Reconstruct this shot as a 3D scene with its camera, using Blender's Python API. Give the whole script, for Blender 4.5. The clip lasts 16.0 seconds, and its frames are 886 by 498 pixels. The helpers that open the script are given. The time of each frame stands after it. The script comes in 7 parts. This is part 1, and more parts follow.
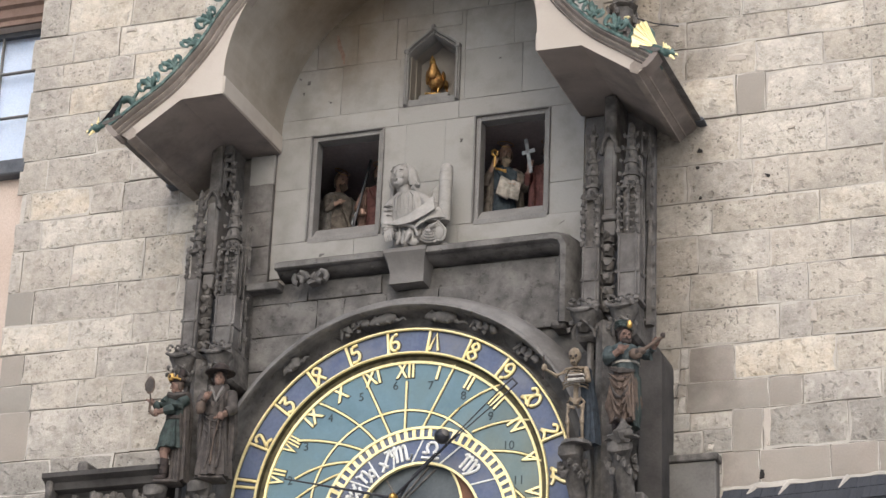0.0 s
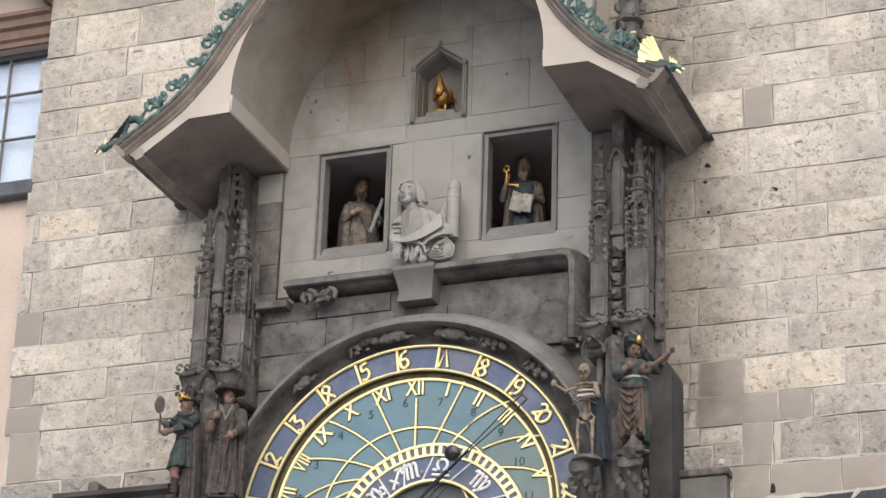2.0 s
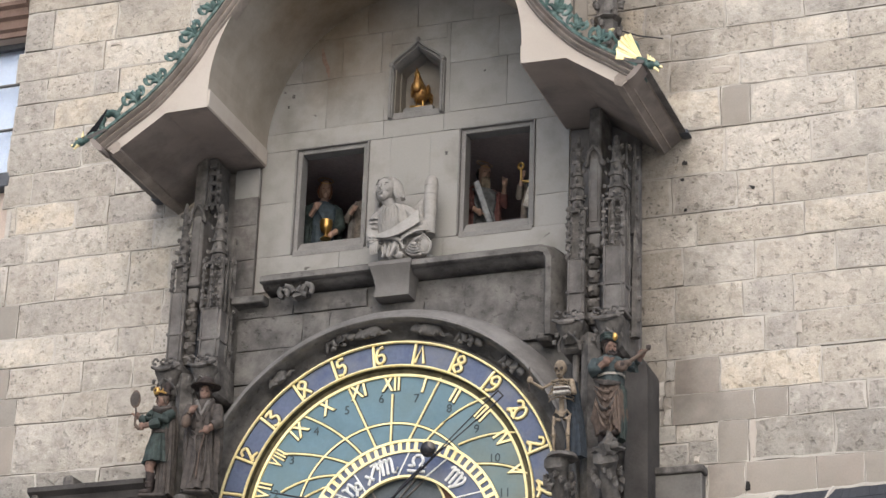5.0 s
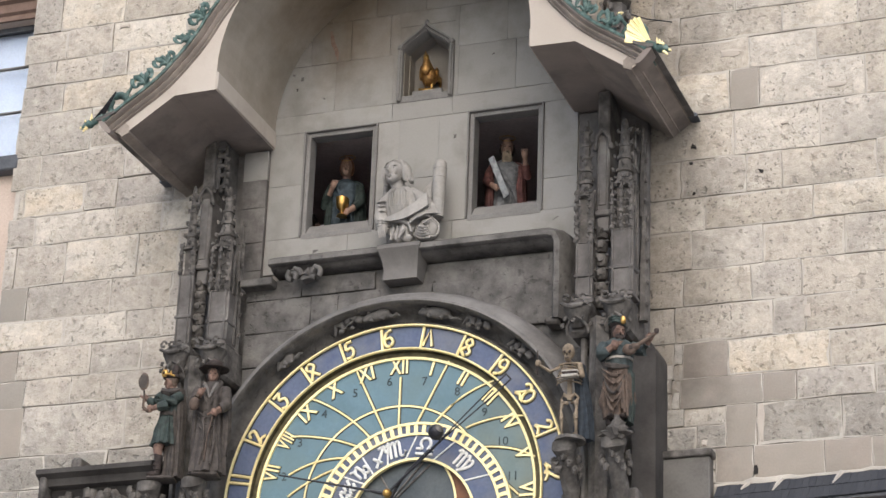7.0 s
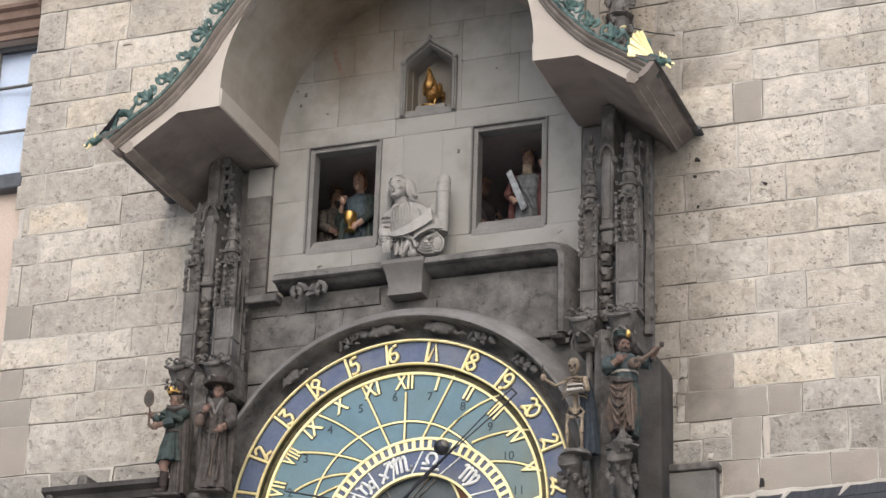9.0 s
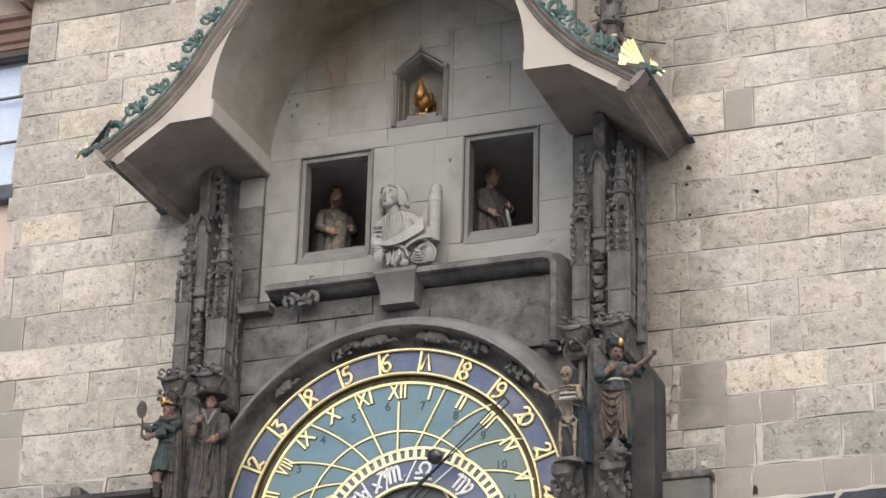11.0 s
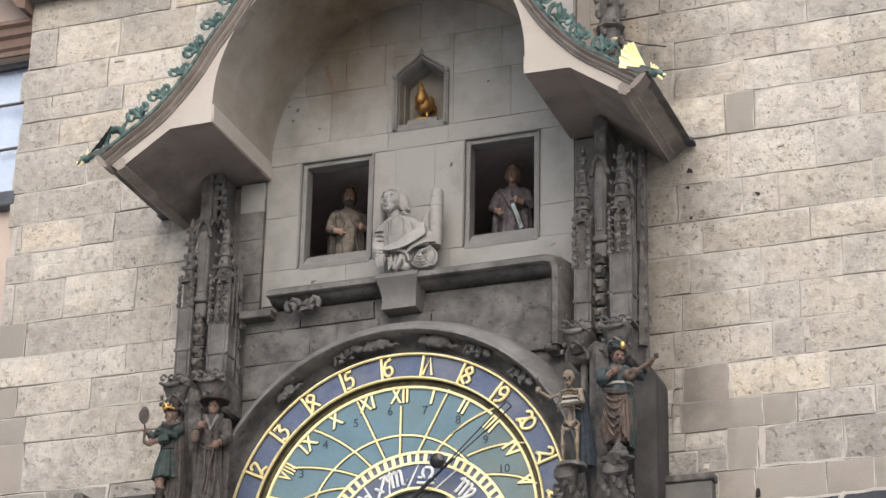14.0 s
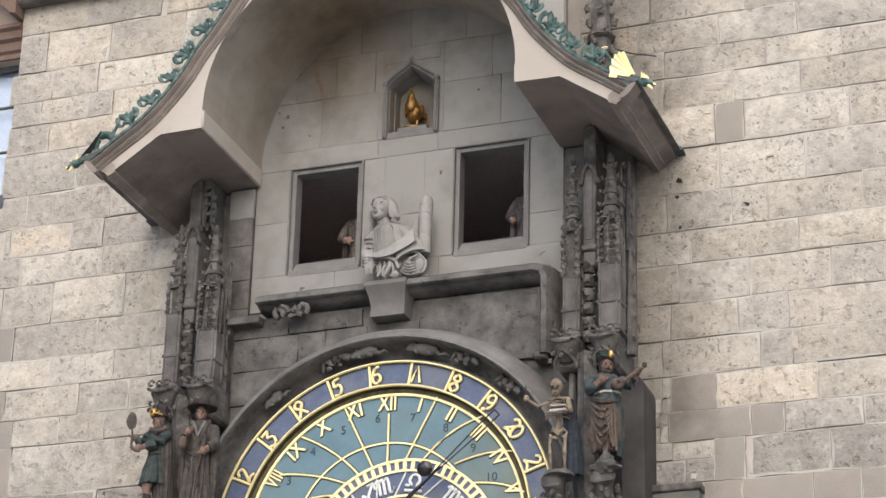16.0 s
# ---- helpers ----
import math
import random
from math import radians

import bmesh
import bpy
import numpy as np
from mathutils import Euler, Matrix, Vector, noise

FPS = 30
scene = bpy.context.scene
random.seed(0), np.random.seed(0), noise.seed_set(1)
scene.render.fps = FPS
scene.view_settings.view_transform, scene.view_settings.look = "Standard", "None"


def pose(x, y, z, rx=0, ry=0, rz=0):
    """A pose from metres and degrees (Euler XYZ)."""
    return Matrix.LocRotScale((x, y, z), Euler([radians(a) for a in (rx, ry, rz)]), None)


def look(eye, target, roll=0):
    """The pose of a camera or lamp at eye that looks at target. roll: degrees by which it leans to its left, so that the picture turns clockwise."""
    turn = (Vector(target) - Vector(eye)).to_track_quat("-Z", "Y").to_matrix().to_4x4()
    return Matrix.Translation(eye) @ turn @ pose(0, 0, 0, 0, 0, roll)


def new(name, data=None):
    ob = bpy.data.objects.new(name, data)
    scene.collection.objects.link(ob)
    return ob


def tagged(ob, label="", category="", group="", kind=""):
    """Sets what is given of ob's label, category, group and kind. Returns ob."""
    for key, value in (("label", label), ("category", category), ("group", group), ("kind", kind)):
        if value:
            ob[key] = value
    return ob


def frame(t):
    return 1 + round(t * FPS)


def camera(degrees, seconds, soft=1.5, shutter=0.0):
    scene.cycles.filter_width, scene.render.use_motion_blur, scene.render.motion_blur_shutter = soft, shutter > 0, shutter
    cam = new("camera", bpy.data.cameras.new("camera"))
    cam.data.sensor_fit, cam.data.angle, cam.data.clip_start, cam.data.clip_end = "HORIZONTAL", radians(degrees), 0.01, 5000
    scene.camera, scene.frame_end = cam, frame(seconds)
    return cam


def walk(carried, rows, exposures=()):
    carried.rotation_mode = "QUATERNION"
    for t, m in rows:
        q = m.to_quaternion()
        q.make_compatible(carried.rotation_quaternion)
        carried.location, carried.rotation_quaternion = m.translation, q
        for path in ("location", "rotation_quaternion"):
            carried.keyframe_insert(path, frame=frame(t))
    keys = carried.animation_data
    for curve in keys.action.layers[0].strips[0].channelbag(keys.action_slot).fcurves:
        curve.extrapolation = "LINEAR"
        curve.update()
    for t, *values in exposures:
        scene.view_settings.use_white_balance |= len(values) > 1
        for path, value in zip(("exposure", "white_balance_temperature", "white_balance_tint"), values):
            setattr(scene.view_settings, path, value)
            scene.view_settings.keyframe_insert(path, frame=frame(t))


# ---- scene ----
# Dial centre is the origin of the plan; ZC lifts it to its height over the ground.
ZC = 7.416
EYE = (6.834, -17.177, 1.65)
cam = camera(20.21, 16.0, soft=1.5)
TURNS = [(0, 113.172, -2.101, 19.958), (0.5, 113.199, -1.932, 20.156), (1, 113.198, -1.674, 20.398),
         (1.5, 113.302, -1.589, 20.433), (2, 113.545, -1.686, 20.348), (2.5, 113.717, -1.523, 20.457),
         (3, 113.783, -1.357, 20.496), (3.5, 113.733, -1.218, 20.400), (4, 113.689, -1.378, 20.132),
         (6.5, 113.111, -2.103, 19.682), (7, 113.082, -1.988, 19.848), (7.5, 113.203, -1.874, 19.924),
         (8, 113.299, -1.649, 20.043), (8.5, 113.359, -1.702, 20.041), (9, 113.417, -1.662, 20.099),
         (9.5, 113.521, -1.450, 20.119), (12, 113.644, -1.255, 20.080), (12.5, 113.542, -1.135, 20.182),
         (13, 113.515, -1.031, 20.244), (13.5, 113.602, -1.056, 20.223), (14, 113.726, -1.042, 20.206),
         (14.5, 113.819, -0.912, 20.254), (15, 113.876, -0.988, 20.126), (15.5, 113.931, -1.128, 19.951),
         (16, 113.914, -1.330, 19.803)]
EXPO = 0.64
walk(cam, [(t, pose(*EYE, a, b, c)) for t, a, b, c in TURNS], exposures=[(0, EXPO, 6250, 10), (16, EXPO, 6250, 10)])

# ---- light: an overcast day ----
SUN_EL, SUN_AZ = 37, 163   # degrees above the horizon; compass turn from +y
world = bpy.data.worlds.new("world")
scene.world = world
world.use_nodes = True
wt = world.node_tree
sky = wt.nodes.new("ShaderNodeTexSky")
sky.sky_type, sky.sun_disc = "NISHITA", False
sky.sun_elevation, sky.sun_rotation = radians(SUN_EL), radians(SUN_AZ)
sky.air_density, sky.dust_density, sky.ozone_density = 1.0, 3.0, 1.5
wt.links.new(sky.outputs[0], wt.nodes["Background"].inputs[0])
wt.nodes["Background"].inputs[1].default_value = 0.15
sun = new("sun", bpy.data.lights.new("sun", "SUN"))
sun.data.energy, sun.data.angle, sun.data.color = 1.0, radians(75), (1.0, 0.96, 0.91)
sd = Vector((math.sin(radians(SUN_AZ)) * math.cos(radians(SUN_EL)), math.cos(radians(SUN_AZ)) * math.cos(radians(SUN_EL)), math.sin(radians(SUN_EL))))
sun.matrix_world = look(tuple(sd * 40), (0, 0, 0))


# ---- materials ----
def mat(name, colours, rough=0.85, metal=0.0, scale=6.0, grain=60.0, bump=0.3, pits=0.0, per_object=False, stain=None, stain_scale=1.2, stain_amount=0.5, deep=0.01, spec=0.3, chips=False, soot=False, speck=0.45, smoke=None, smoke_tint=(0.60, 0.49, 0.36)):
    """A weathered surface: patches between the colours, fine grain, pits, stains and relief."""
    m = bpy.data.materials.new(name)
    m.use_nodes = True
    nt = m.node_tree
    N, L = nt.nodes, nt.links
    bs = N["Principled BSDF"]
    bs.inputs["Roughness"].default_value, bs.inputs["Metallic"].default_value = rough, metal
    bs.inputs["Specular IOR Level"].default_value = spec
    geo = N.new("ShaderNodeNewGeometry")
    info = N.new("ShaderNodeObjectInfo")

    def noise_tex(s, detail, r=0.6):
        n = N.new("ShaderNodeTexNoise")
        n.inputs["Scale"].default_value, n.inputs["Detail"].default_value, n.inputs["Roughness"].default_value = s, detail, r
        L.new(geo.outputs["Position"], n.inputs["Vector"])
        return n.outputs["Fac"]

    def maths(op, a, b):
        n = N.new("ShaderNodeMath")
        n.operation = op
        for k, v in enumerate((a, b)):
            if isinstance(v, (int, float)):
                n.inputs[k].default_value = v
            else:
                L.new(v, n.inputs[k])
        return n.outputs[0]

    def ramp(fac, stops):
        n = N.new("ShaderNodeValToRGB")
        while len(n.color_ramp.elements) < len(stops):
            n.color_ramp.elements.new(0.5)
        for e, (p, c) in zip(n.color_ramp.elements, stops):
            e.position, e.color = p, (*c, 1)
        L.new(fac, n.inputs[0])
        return n.outputs[0]

    def mix(fac, a, b, kind="MIX"):
        n = N.new("ShaderNodeMix")
        n.data_type, n.blend_type = "RGBA", kind
        for k, v in ((0, fac), (6, a), (7, b)):
            if isinstance(v, (int, float)):
                n.inputs[k].default_value = v
            elif isinstance(v, tuple):
                n.inputs[k].default_value = (*v, 1)
            else:
                L.new(v, n.inputs[k])
        return n.outputs[2]

    patch = noise_tex(scale, 5)
    if per_object:
        patch = maths("ADD", maths("MULTIPLY", info.outputs["Random"], 0.75), maths("MULTIPLY", patch, 0.3))
        spread = [(i / max(1, len(colours) - 1), c) for i, c in enumerate(colours)]
    else:
        spread = [(0.32 + 0.36 * i / max(1, len(colours) - 1), c) for i, c in enumerate(colours)]
    colour = ramp(patch, spread)
    fine = noise_tex(grain, 4, 0.7)
    colour = mix(speck, colour, ramp(fine, [(0.3, (0.45, 0.45, 0.45)), (0.7, (1.0, 1.0, 1.0))]), "MULTIPLY")
    height = fine
    if pits:
        spots = ramp(noise_tex(grain * 0.33, 2, 0.5), [(0.30, (0, 0, 0)), (0.40, (1, 1, 1))])
        colour = mix(pits, colour, mix(1.0, colour, ramp(spots, [(0.0, (0.42, 0.4, 0.38)), (1.0, (1, 1, 1))]), "MULTIPLY"))
        height = maths("ADD", maths("MULTIPLY", fine, 0.5), spots)
    if stain:
        blot = ramp(noise_tex(stain_scale, 6, 0.65), [(0.46, (0, 0, 0)), (0.66, (1, 1, 1))])
        colour = mix(maths("MULTIPLY", blot, stain_amount), colour, stain)
    if chips:
        # mottling at two sizes, pale scaled patches and small dark holes
        mott = ramp(noise_tex(16.0, 6, 0.7), [(0.36, (0.62, 0.59, 0.55)), (0.5, (0.95, 0.95, 0.95)), (0.66, (1.18, 1.17, 1.15))])
        colour = mix(0.55, colour, mott, "MULTIPLY")
        pale = ramp(noise_tex(5.5, 7, 0.72), [(0.57, (0, 0, 0)), (0.64, (1, 1, 1))])
        colour = mix(maths("MULTIPLY", pale, 0.3), colour, (0.62, 0.575, 0.5))
        dark = ramp(noise_tex(38.0, 2, 0.5), [(0.60, (0, 0, 0)), (0.66, (1, 1, 1))])
        where = ramp(noise_tex(2.6, 3, 0.5), [(0.46, (0, 0, 0)), (0.60, (1, 1, 1))])
        colour = mix(maths("MULTIPLY", maths("MULTIPLY", dark, where), 0.85), colour, (0.15, 0.135, 0.115))
        height = maths("ADD", height, maths("MULTIPLY", noise_tex(16.0, 6, 0.7), 1.6))
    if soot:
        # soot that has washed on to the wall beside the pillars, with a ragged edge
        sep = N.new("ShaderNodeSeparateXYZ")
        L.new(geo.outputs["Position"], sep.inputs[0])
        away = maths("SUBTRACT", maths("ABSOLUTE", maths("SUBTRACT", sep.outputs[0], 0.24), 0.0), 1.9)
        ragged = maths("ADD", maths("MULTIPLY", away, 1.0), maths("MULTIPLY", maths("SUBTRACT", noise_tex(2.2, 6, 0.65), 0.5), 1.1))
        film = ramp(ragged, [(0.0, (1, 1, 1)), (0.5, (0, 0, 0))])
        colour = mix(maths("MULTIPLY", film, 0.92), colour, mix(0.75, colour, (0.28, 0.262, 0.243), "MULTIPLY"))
    if smoke:
        # a brown stain with a ragged edge, spread round one spot of the wall
        away = N.new("ShaderNodeVectorMath")
        away.operation = "DISTANCE"
        L.new(geo.outputs["Position"], away.inputs[0])
        away.inputs[1].default_value = smoke
        ragged = maths("ADD", away.outputs["Value"], maths("MULTIPLY", maths("SUBTRACT", noise_tex(1.7, 6, 0.65), 0.5), 1.5))
        film = ramp(ragged, [(0.15, (1, 1, 1)), (0.95, (0, 0, 0))])
        colour = mix(maths("MULTIPLY", film, 0.9), colour, mix(1.0, colour, smoke_tint, "MULTIPLY"))
    L.new(colour, bs.inputs["Base Color"])
    rg = maths("ADD", rough - 0.08, maths("MULTIPLY", fine, 0.16))
    L.new(rg, bs.inputs["Roughness"])
    if bump:
        b = N.new("ShaderNodeBump")
        b.inputs["Strength"].default_value, b.inputs["Distance"].default_value = bump, deep
        L.new(height, b.inputs["Height"])
        L.new(b.outputs[0], bs.inputs["Normal"])
    return m


WALL_STONE = mat("sandstone_blocks", [(0.335, 0.305, 0.265), (0.44, 0.395, 0.33), (0.485, 0.438, 0.37), (0.385, 0.352, 0.31), (0.57, 0.525, 0.45), (0.53, 0.44, 0.32)],
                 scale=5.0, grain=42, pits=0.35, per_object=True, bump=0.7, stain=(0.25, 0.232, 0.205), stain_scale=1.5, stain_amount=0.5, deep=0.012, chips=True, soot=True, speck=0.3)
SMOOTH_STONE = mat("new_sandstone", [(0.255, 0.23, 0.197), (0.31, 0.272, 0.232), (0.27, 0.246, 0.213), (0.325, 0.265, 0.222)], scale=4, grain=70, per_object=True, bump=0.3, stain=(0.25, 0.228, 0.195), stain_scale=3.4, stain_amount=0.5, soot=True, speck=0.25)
GREY_STONE = mat("weathered_grey_sandstone", [(0.26, 0.243, 0.216), (0.34, 0.313, 0.272), (0.30, 0.274, 0.242)], scale=5, grain=42, pits=0.35, per_object=True, bump=0.8, stain=(0.19, 0.178, 0.16), stain_scale=3.0, stain_amount=0.55, deep=0.014, chips=True, speck=0.3)
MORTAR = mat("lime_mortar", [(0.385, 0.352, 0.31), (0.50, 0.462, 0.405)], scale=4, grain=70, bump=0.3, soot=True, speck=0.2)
ASHLAR = mat("grey_ashlar", [(0.245, 0.235, 0.218), (0.295, 0.285, 0.268), (0.27, 0.258, 0.24)], scale=1.6, grain=70, per_object=True, bump=0.1, stain=(0.165, 0.153, 0.135), stain_scale=2.3, stain_amount=0.6, speck=0.18, smoke=(-0.75, 0.3, 4.55 + ZC))
FRAME_STONE = mat("grey_frame_stone", [(0.175, 0.168, 0.158), (0.235, 0.226, 0.214)], scale=5, grain=80, bump=0.15)
DARK_STONE = mat("blackened_stone", [(0.07, 0.064, 0.059), (0.12, 0.11, 0.102), (0.18, 0.166, 0.154)], scale=5, grain=60, bump=0.6, stain=(0.26, 0.25, 0.235), stain_scale=3, stain_amount=0.35)
CARVED = mat("carved_dark_stone", [(0.058, 0.053, 0.048), (0.112, 0.103, 0.094), (0.19, 0.174, 0.158)], scale=9, grain=45, bump=0.8)
# paler version of LEDGE_STONE, with skylight on the slope put into the colour
SKYLIT_STONE = mat("skylit_moulding_stone", [(0.088, 0.082, 0.077), (0.13, 0.122, 0.115), (0.18, 0.171, 0.16)], scale=2.5, grain=40, bump=0.35, stain=(0.28, 0.268, 0.255), stain_scale=1.8, stain_amount=0.45, speck=0.3)
LEDGE_STONE = mat("weathered_ledge_stone", [(0.06, 0.056, 0.053), (0.10, 0.094, 0.088), (0.145, 0.136, 0.127)], scale=5, grain=50, bump=0.7, pits=0.5, stain=(0.23, 0.217, 0.2), stain_scale=3.5, stain_amount=0.45)
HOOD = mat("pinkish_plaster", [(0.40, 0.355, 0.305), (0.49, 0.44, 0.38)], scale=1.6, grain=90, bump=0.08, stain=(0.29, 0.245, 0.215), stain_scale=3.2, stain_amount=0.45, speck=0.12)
# darker and browner than HOOD: soffit shade put into the colour, plus soot
HOOD_DARK = mat("shaded_dirty_plaster", [(0.195, 0.164, 0.143), (0.27, 0.232, 0.203)], scale=1.5, grain=60, bump=0.12, stain=(0.085, 0.073, 0.065), stain_scale=1.6, stain_amount=0.7, speck=0.15)
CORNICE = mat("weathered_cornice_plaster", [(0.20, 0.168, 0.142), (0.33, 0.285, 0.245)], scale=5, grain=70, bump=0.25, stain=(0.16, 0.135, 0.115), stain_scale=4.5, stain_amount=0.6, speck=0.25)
VAULT = mat("vault_plaster", [(0.30, 0.262, 0.215), (0.37, 0.33, 0.275)], scale=2.5, grain=60, bump=0.1, stain=(0.19, 0.165, 0.128), stain_scale=1.4, stain_amount=0.6, speck=0.12, smoke=(-0.75, -0.05, 4.75 + ZC), smoke_tint=(0.5, 0.41, 0.29))
COPPER = mat("verdigris_copper", [(0.03, 0.058, 0.052), (0.07, 0.125, 0.11), (0.19, 0.265, 0.24)], rough=0.55, scale=14, grain=50, bump=0.3, stain=(0.03, 0.045, 0.04), stain_scale=12, stain_amount=0.55)
GOLD = mat("gilding", [(0.96, 0.8, 0.38), (1.0, 0.88, 0.5)], rough=0.5, metal=0.45, scale=12, grain=80, bump=0.08, spec=0.5)
OLD_GOLD = mat("worn_gilding", [(0.42, 0.24, 0.07), (0.74, 0.48, 0.16)], rough=0.34, metal=0.9, scale=14, grain=60, bump=0.3)
DULL_GOLD = mat("browned_gilding", [(0.2, 0.09, 0.03), (0.42, 0.23, 0.08), (0.6, 0.36, 0.12)], rough=0.4, metal=0.8, scale=26, grain=60, bump=0.5)
DIAL_TEAL = mat("dial_blue_green_paint", [(0.092, 0.16, 0.195), (0.125, 0.205, 0.245), (0.115, 0.18, 0.205)], rough=0.5, scale=2, grain=40, bump=0.05, stain=(0.135, 0.185, 0.175), stain_scale=1.5, stain_amount=0.4, speck=0.2, smoke=(1.0, 0.04, 0.0 + ZC), smoke_tint=(1.35, 0.98, 0.72))
DIAL_BLUE = mat("ring_blue_paint", [(0.062, 0.085, 0.165), (0.105, 0.13, 0.205), (0.085, 0.11, 0.17)], rough=0.5, scale=3, grain=40, bump=0.08, stain=(0.2, 0.19, 0.17), stain_scale=2.0, stain_amount=0.45)
DIAL_NIGHT = mat("dial_dark_paint", [(0.05, 0.062, 0.07), (0.115, 0.13, 0.135)], rough=0.5, scale=3, grain=40, bump=0.05)
DIAL_BROWN = mat("dial_brown_paint", [(0.17, 0.075, 0.035), (0.22, 0.1, 0.05)], rough=0.5, scale=3, grain=40, bump=0.05)
IRON = mat("dark_iron", [(0.03, 0.03, 0.035), (0.06, 0.06, 0.065)], rough=0.45, metal=0.6, scale=9, grain=50, bump=0.1)
WHITE_PAINT = mat("white_enamel", [(0.72, 0.72, 0.68), (0.8, 0.8, 0.76)], rough=0.5, scale=9, grain=50, bump=0.05)
BLACK_PAINT = mat("black_dial_paint", [(0.03, 0.045, 0.05), (0.05, 0.07, 0.075)], rough=0.6, scale=9, grain=50, bump=0.05)
CHAMBER = mat("pale_chamber_boards", [(0.56, 0.50, 0.485), (0.64, 0.57, 0.555)], scale=3, grain=40, bump=0.2)
# darker angel stone that imitates shade in carved recesses
ANGEL_DARK = mat("shaded_recess_stone", [(0.19, 0.178, 0.162), (0.27, 0.255, 0.235)], scale=9, grain=60, bump=0.3)
RUST = mat("rust_stain", [(0.17, 0.10, 0.068), (0.225, 0.165, 0.13)], scale=20, grain=60, bump=0.0)
ANGEL = mat("pale_carved_stone", [(0.255, 0.243, 0.225), (0.335, 0.318, 0.295)], scale=6, grain=60, bump=0.25, stain=(0.19, 0.178, 0.165), stain_scale=7, stain_amount=0.5, speck=0.2)
BRACKET = mat("grey_bracket_stone", [(0.125, 0.117, 0.108), (0.165, 0.155, 0.145)], scale=6, grain=60, bump=0.25, speck=0.25)
# near-black that stands in for deep shade
DEEP_SHADE = mat("painted_deep_shade", [(0.02, 0.018, 0.016), (0.03, 0.027, 0.025)], scale=9, grain=50, bump=0.0)
PINK_WALL = mat("pale_render", [(0.52, 0.42, 0.345), (0.57, 0.47, 0.395)], scale=1.5, grain=80, bump=0.1)
BROWN_TRIM = mat("brown_painted_trim", [(0.16, 0.105, 0.08), (0.22, 0.15, 0.12)], scale=4, grain=60, bump=0.1)
SEAM = mat("dark_outline", [(0.035, 0.032, 0.026), (0.06, 0.055, 0.045)], rough=0.7, scale=9, grain=50, bump=0.05)
SLATE = mat("slate", [(0.034, 0.037, 0.044), (0.048, 0.051, 0.058)], rough=0.75, scale=6, grain=50, bump=0.3, per_object=True)
COBBLE = mat("granite_setts", [(0.36, 0.345, 0.325), (0.46, 0.44, 0.415)], scale=9, grain=30, bump=0.5)
SLAB = mat("grey_cement_render", [(0.108, 0.101, 0.092), (0.155, 0.146, 0.134)], scale=3, grain=60, bump=0.2, stain=(0.14, 0.13, 0.12), stain_scale=3, stain_amount=0.5)
LEAD = mat("lead_sheet", [(0.07, 0.075, 0.085), (0.11, 0.115, 0.125)], rough=0.55, scale=5, grain=40, bump=0.15)


def paint(name, c, rough=0.75, metal=0.0):
    return mat(name, [tuple(v * 0.55 for v in c), c, tuple(min(1, v * 1.4) for v in c)], rough=rough, metal=metal, scale=20, grain=70, bump=0.3)


P_GREEN, P_BLUE = paint("faded_green_paint", (0.037, 0.05, 0.045)), paint("faded_blue_paint", (0.052, 0.066, 0.066))
P_RED, P_FLESH = paint("dull_red_paint", (0.12, 0.05, 0.045)), paint("flesh_paint", (0.19, 0.12, 0.092))
P_GREY, P_BROWN = paint("grey_drapery_paint", (0.15, 0.138, 0.125)), paint("brown_paint", (0.10, 0.072, 0.055))
P_PALE, P_BONE = paint("pale_drapery_paint", (0.42, 0.39, 0.34)), paint("bone_paint", (0.22, 0.175, 0.125))
P_DARK = paint("dark_hair_paint", (0.04, 0.03, 0.026))
BUTTRESS = mat("soot_black_stone", [(0.03, 0.0275, 0.0255), (0.058, 0.053, 0.049), (0.08, 0.074, 0.068)], scale=3, grain=45, bump=0.5)
P_OLIVE = paint("olive_groove_paint", (0.10, 0.085, 0.045))
P_NAVY = paint("navy_cloak_paint", (0.026, 0.034, 0.044))
P_UMBER = paint("umber_drapery", (0.066, 0.056, 0.049))

glass_m = bpy.data.materials.new("window_glass")
glass_m.use_nodes = True
gb = glass_m.node_tree.nodes["Principled BSDF"]
gb.inputs["Base Color"].default_value = (0.93, 0.96, 1.0, 1)
gb.inputs["Roughness"].default_value, gb.inputs["Transmission Weight"].default_value, gb.inputs["IOR"].default_value = 0.02, 1.0, 1.5
# pale blue-grey that imitates sky reflected in the panes
SKY_BACKING = mat("sky_reflection_blue_grey", [(0.66, 0.72, 0.82), (0.74, 0.79, 0.87)], scale=3, grain=90, bump=0.05)


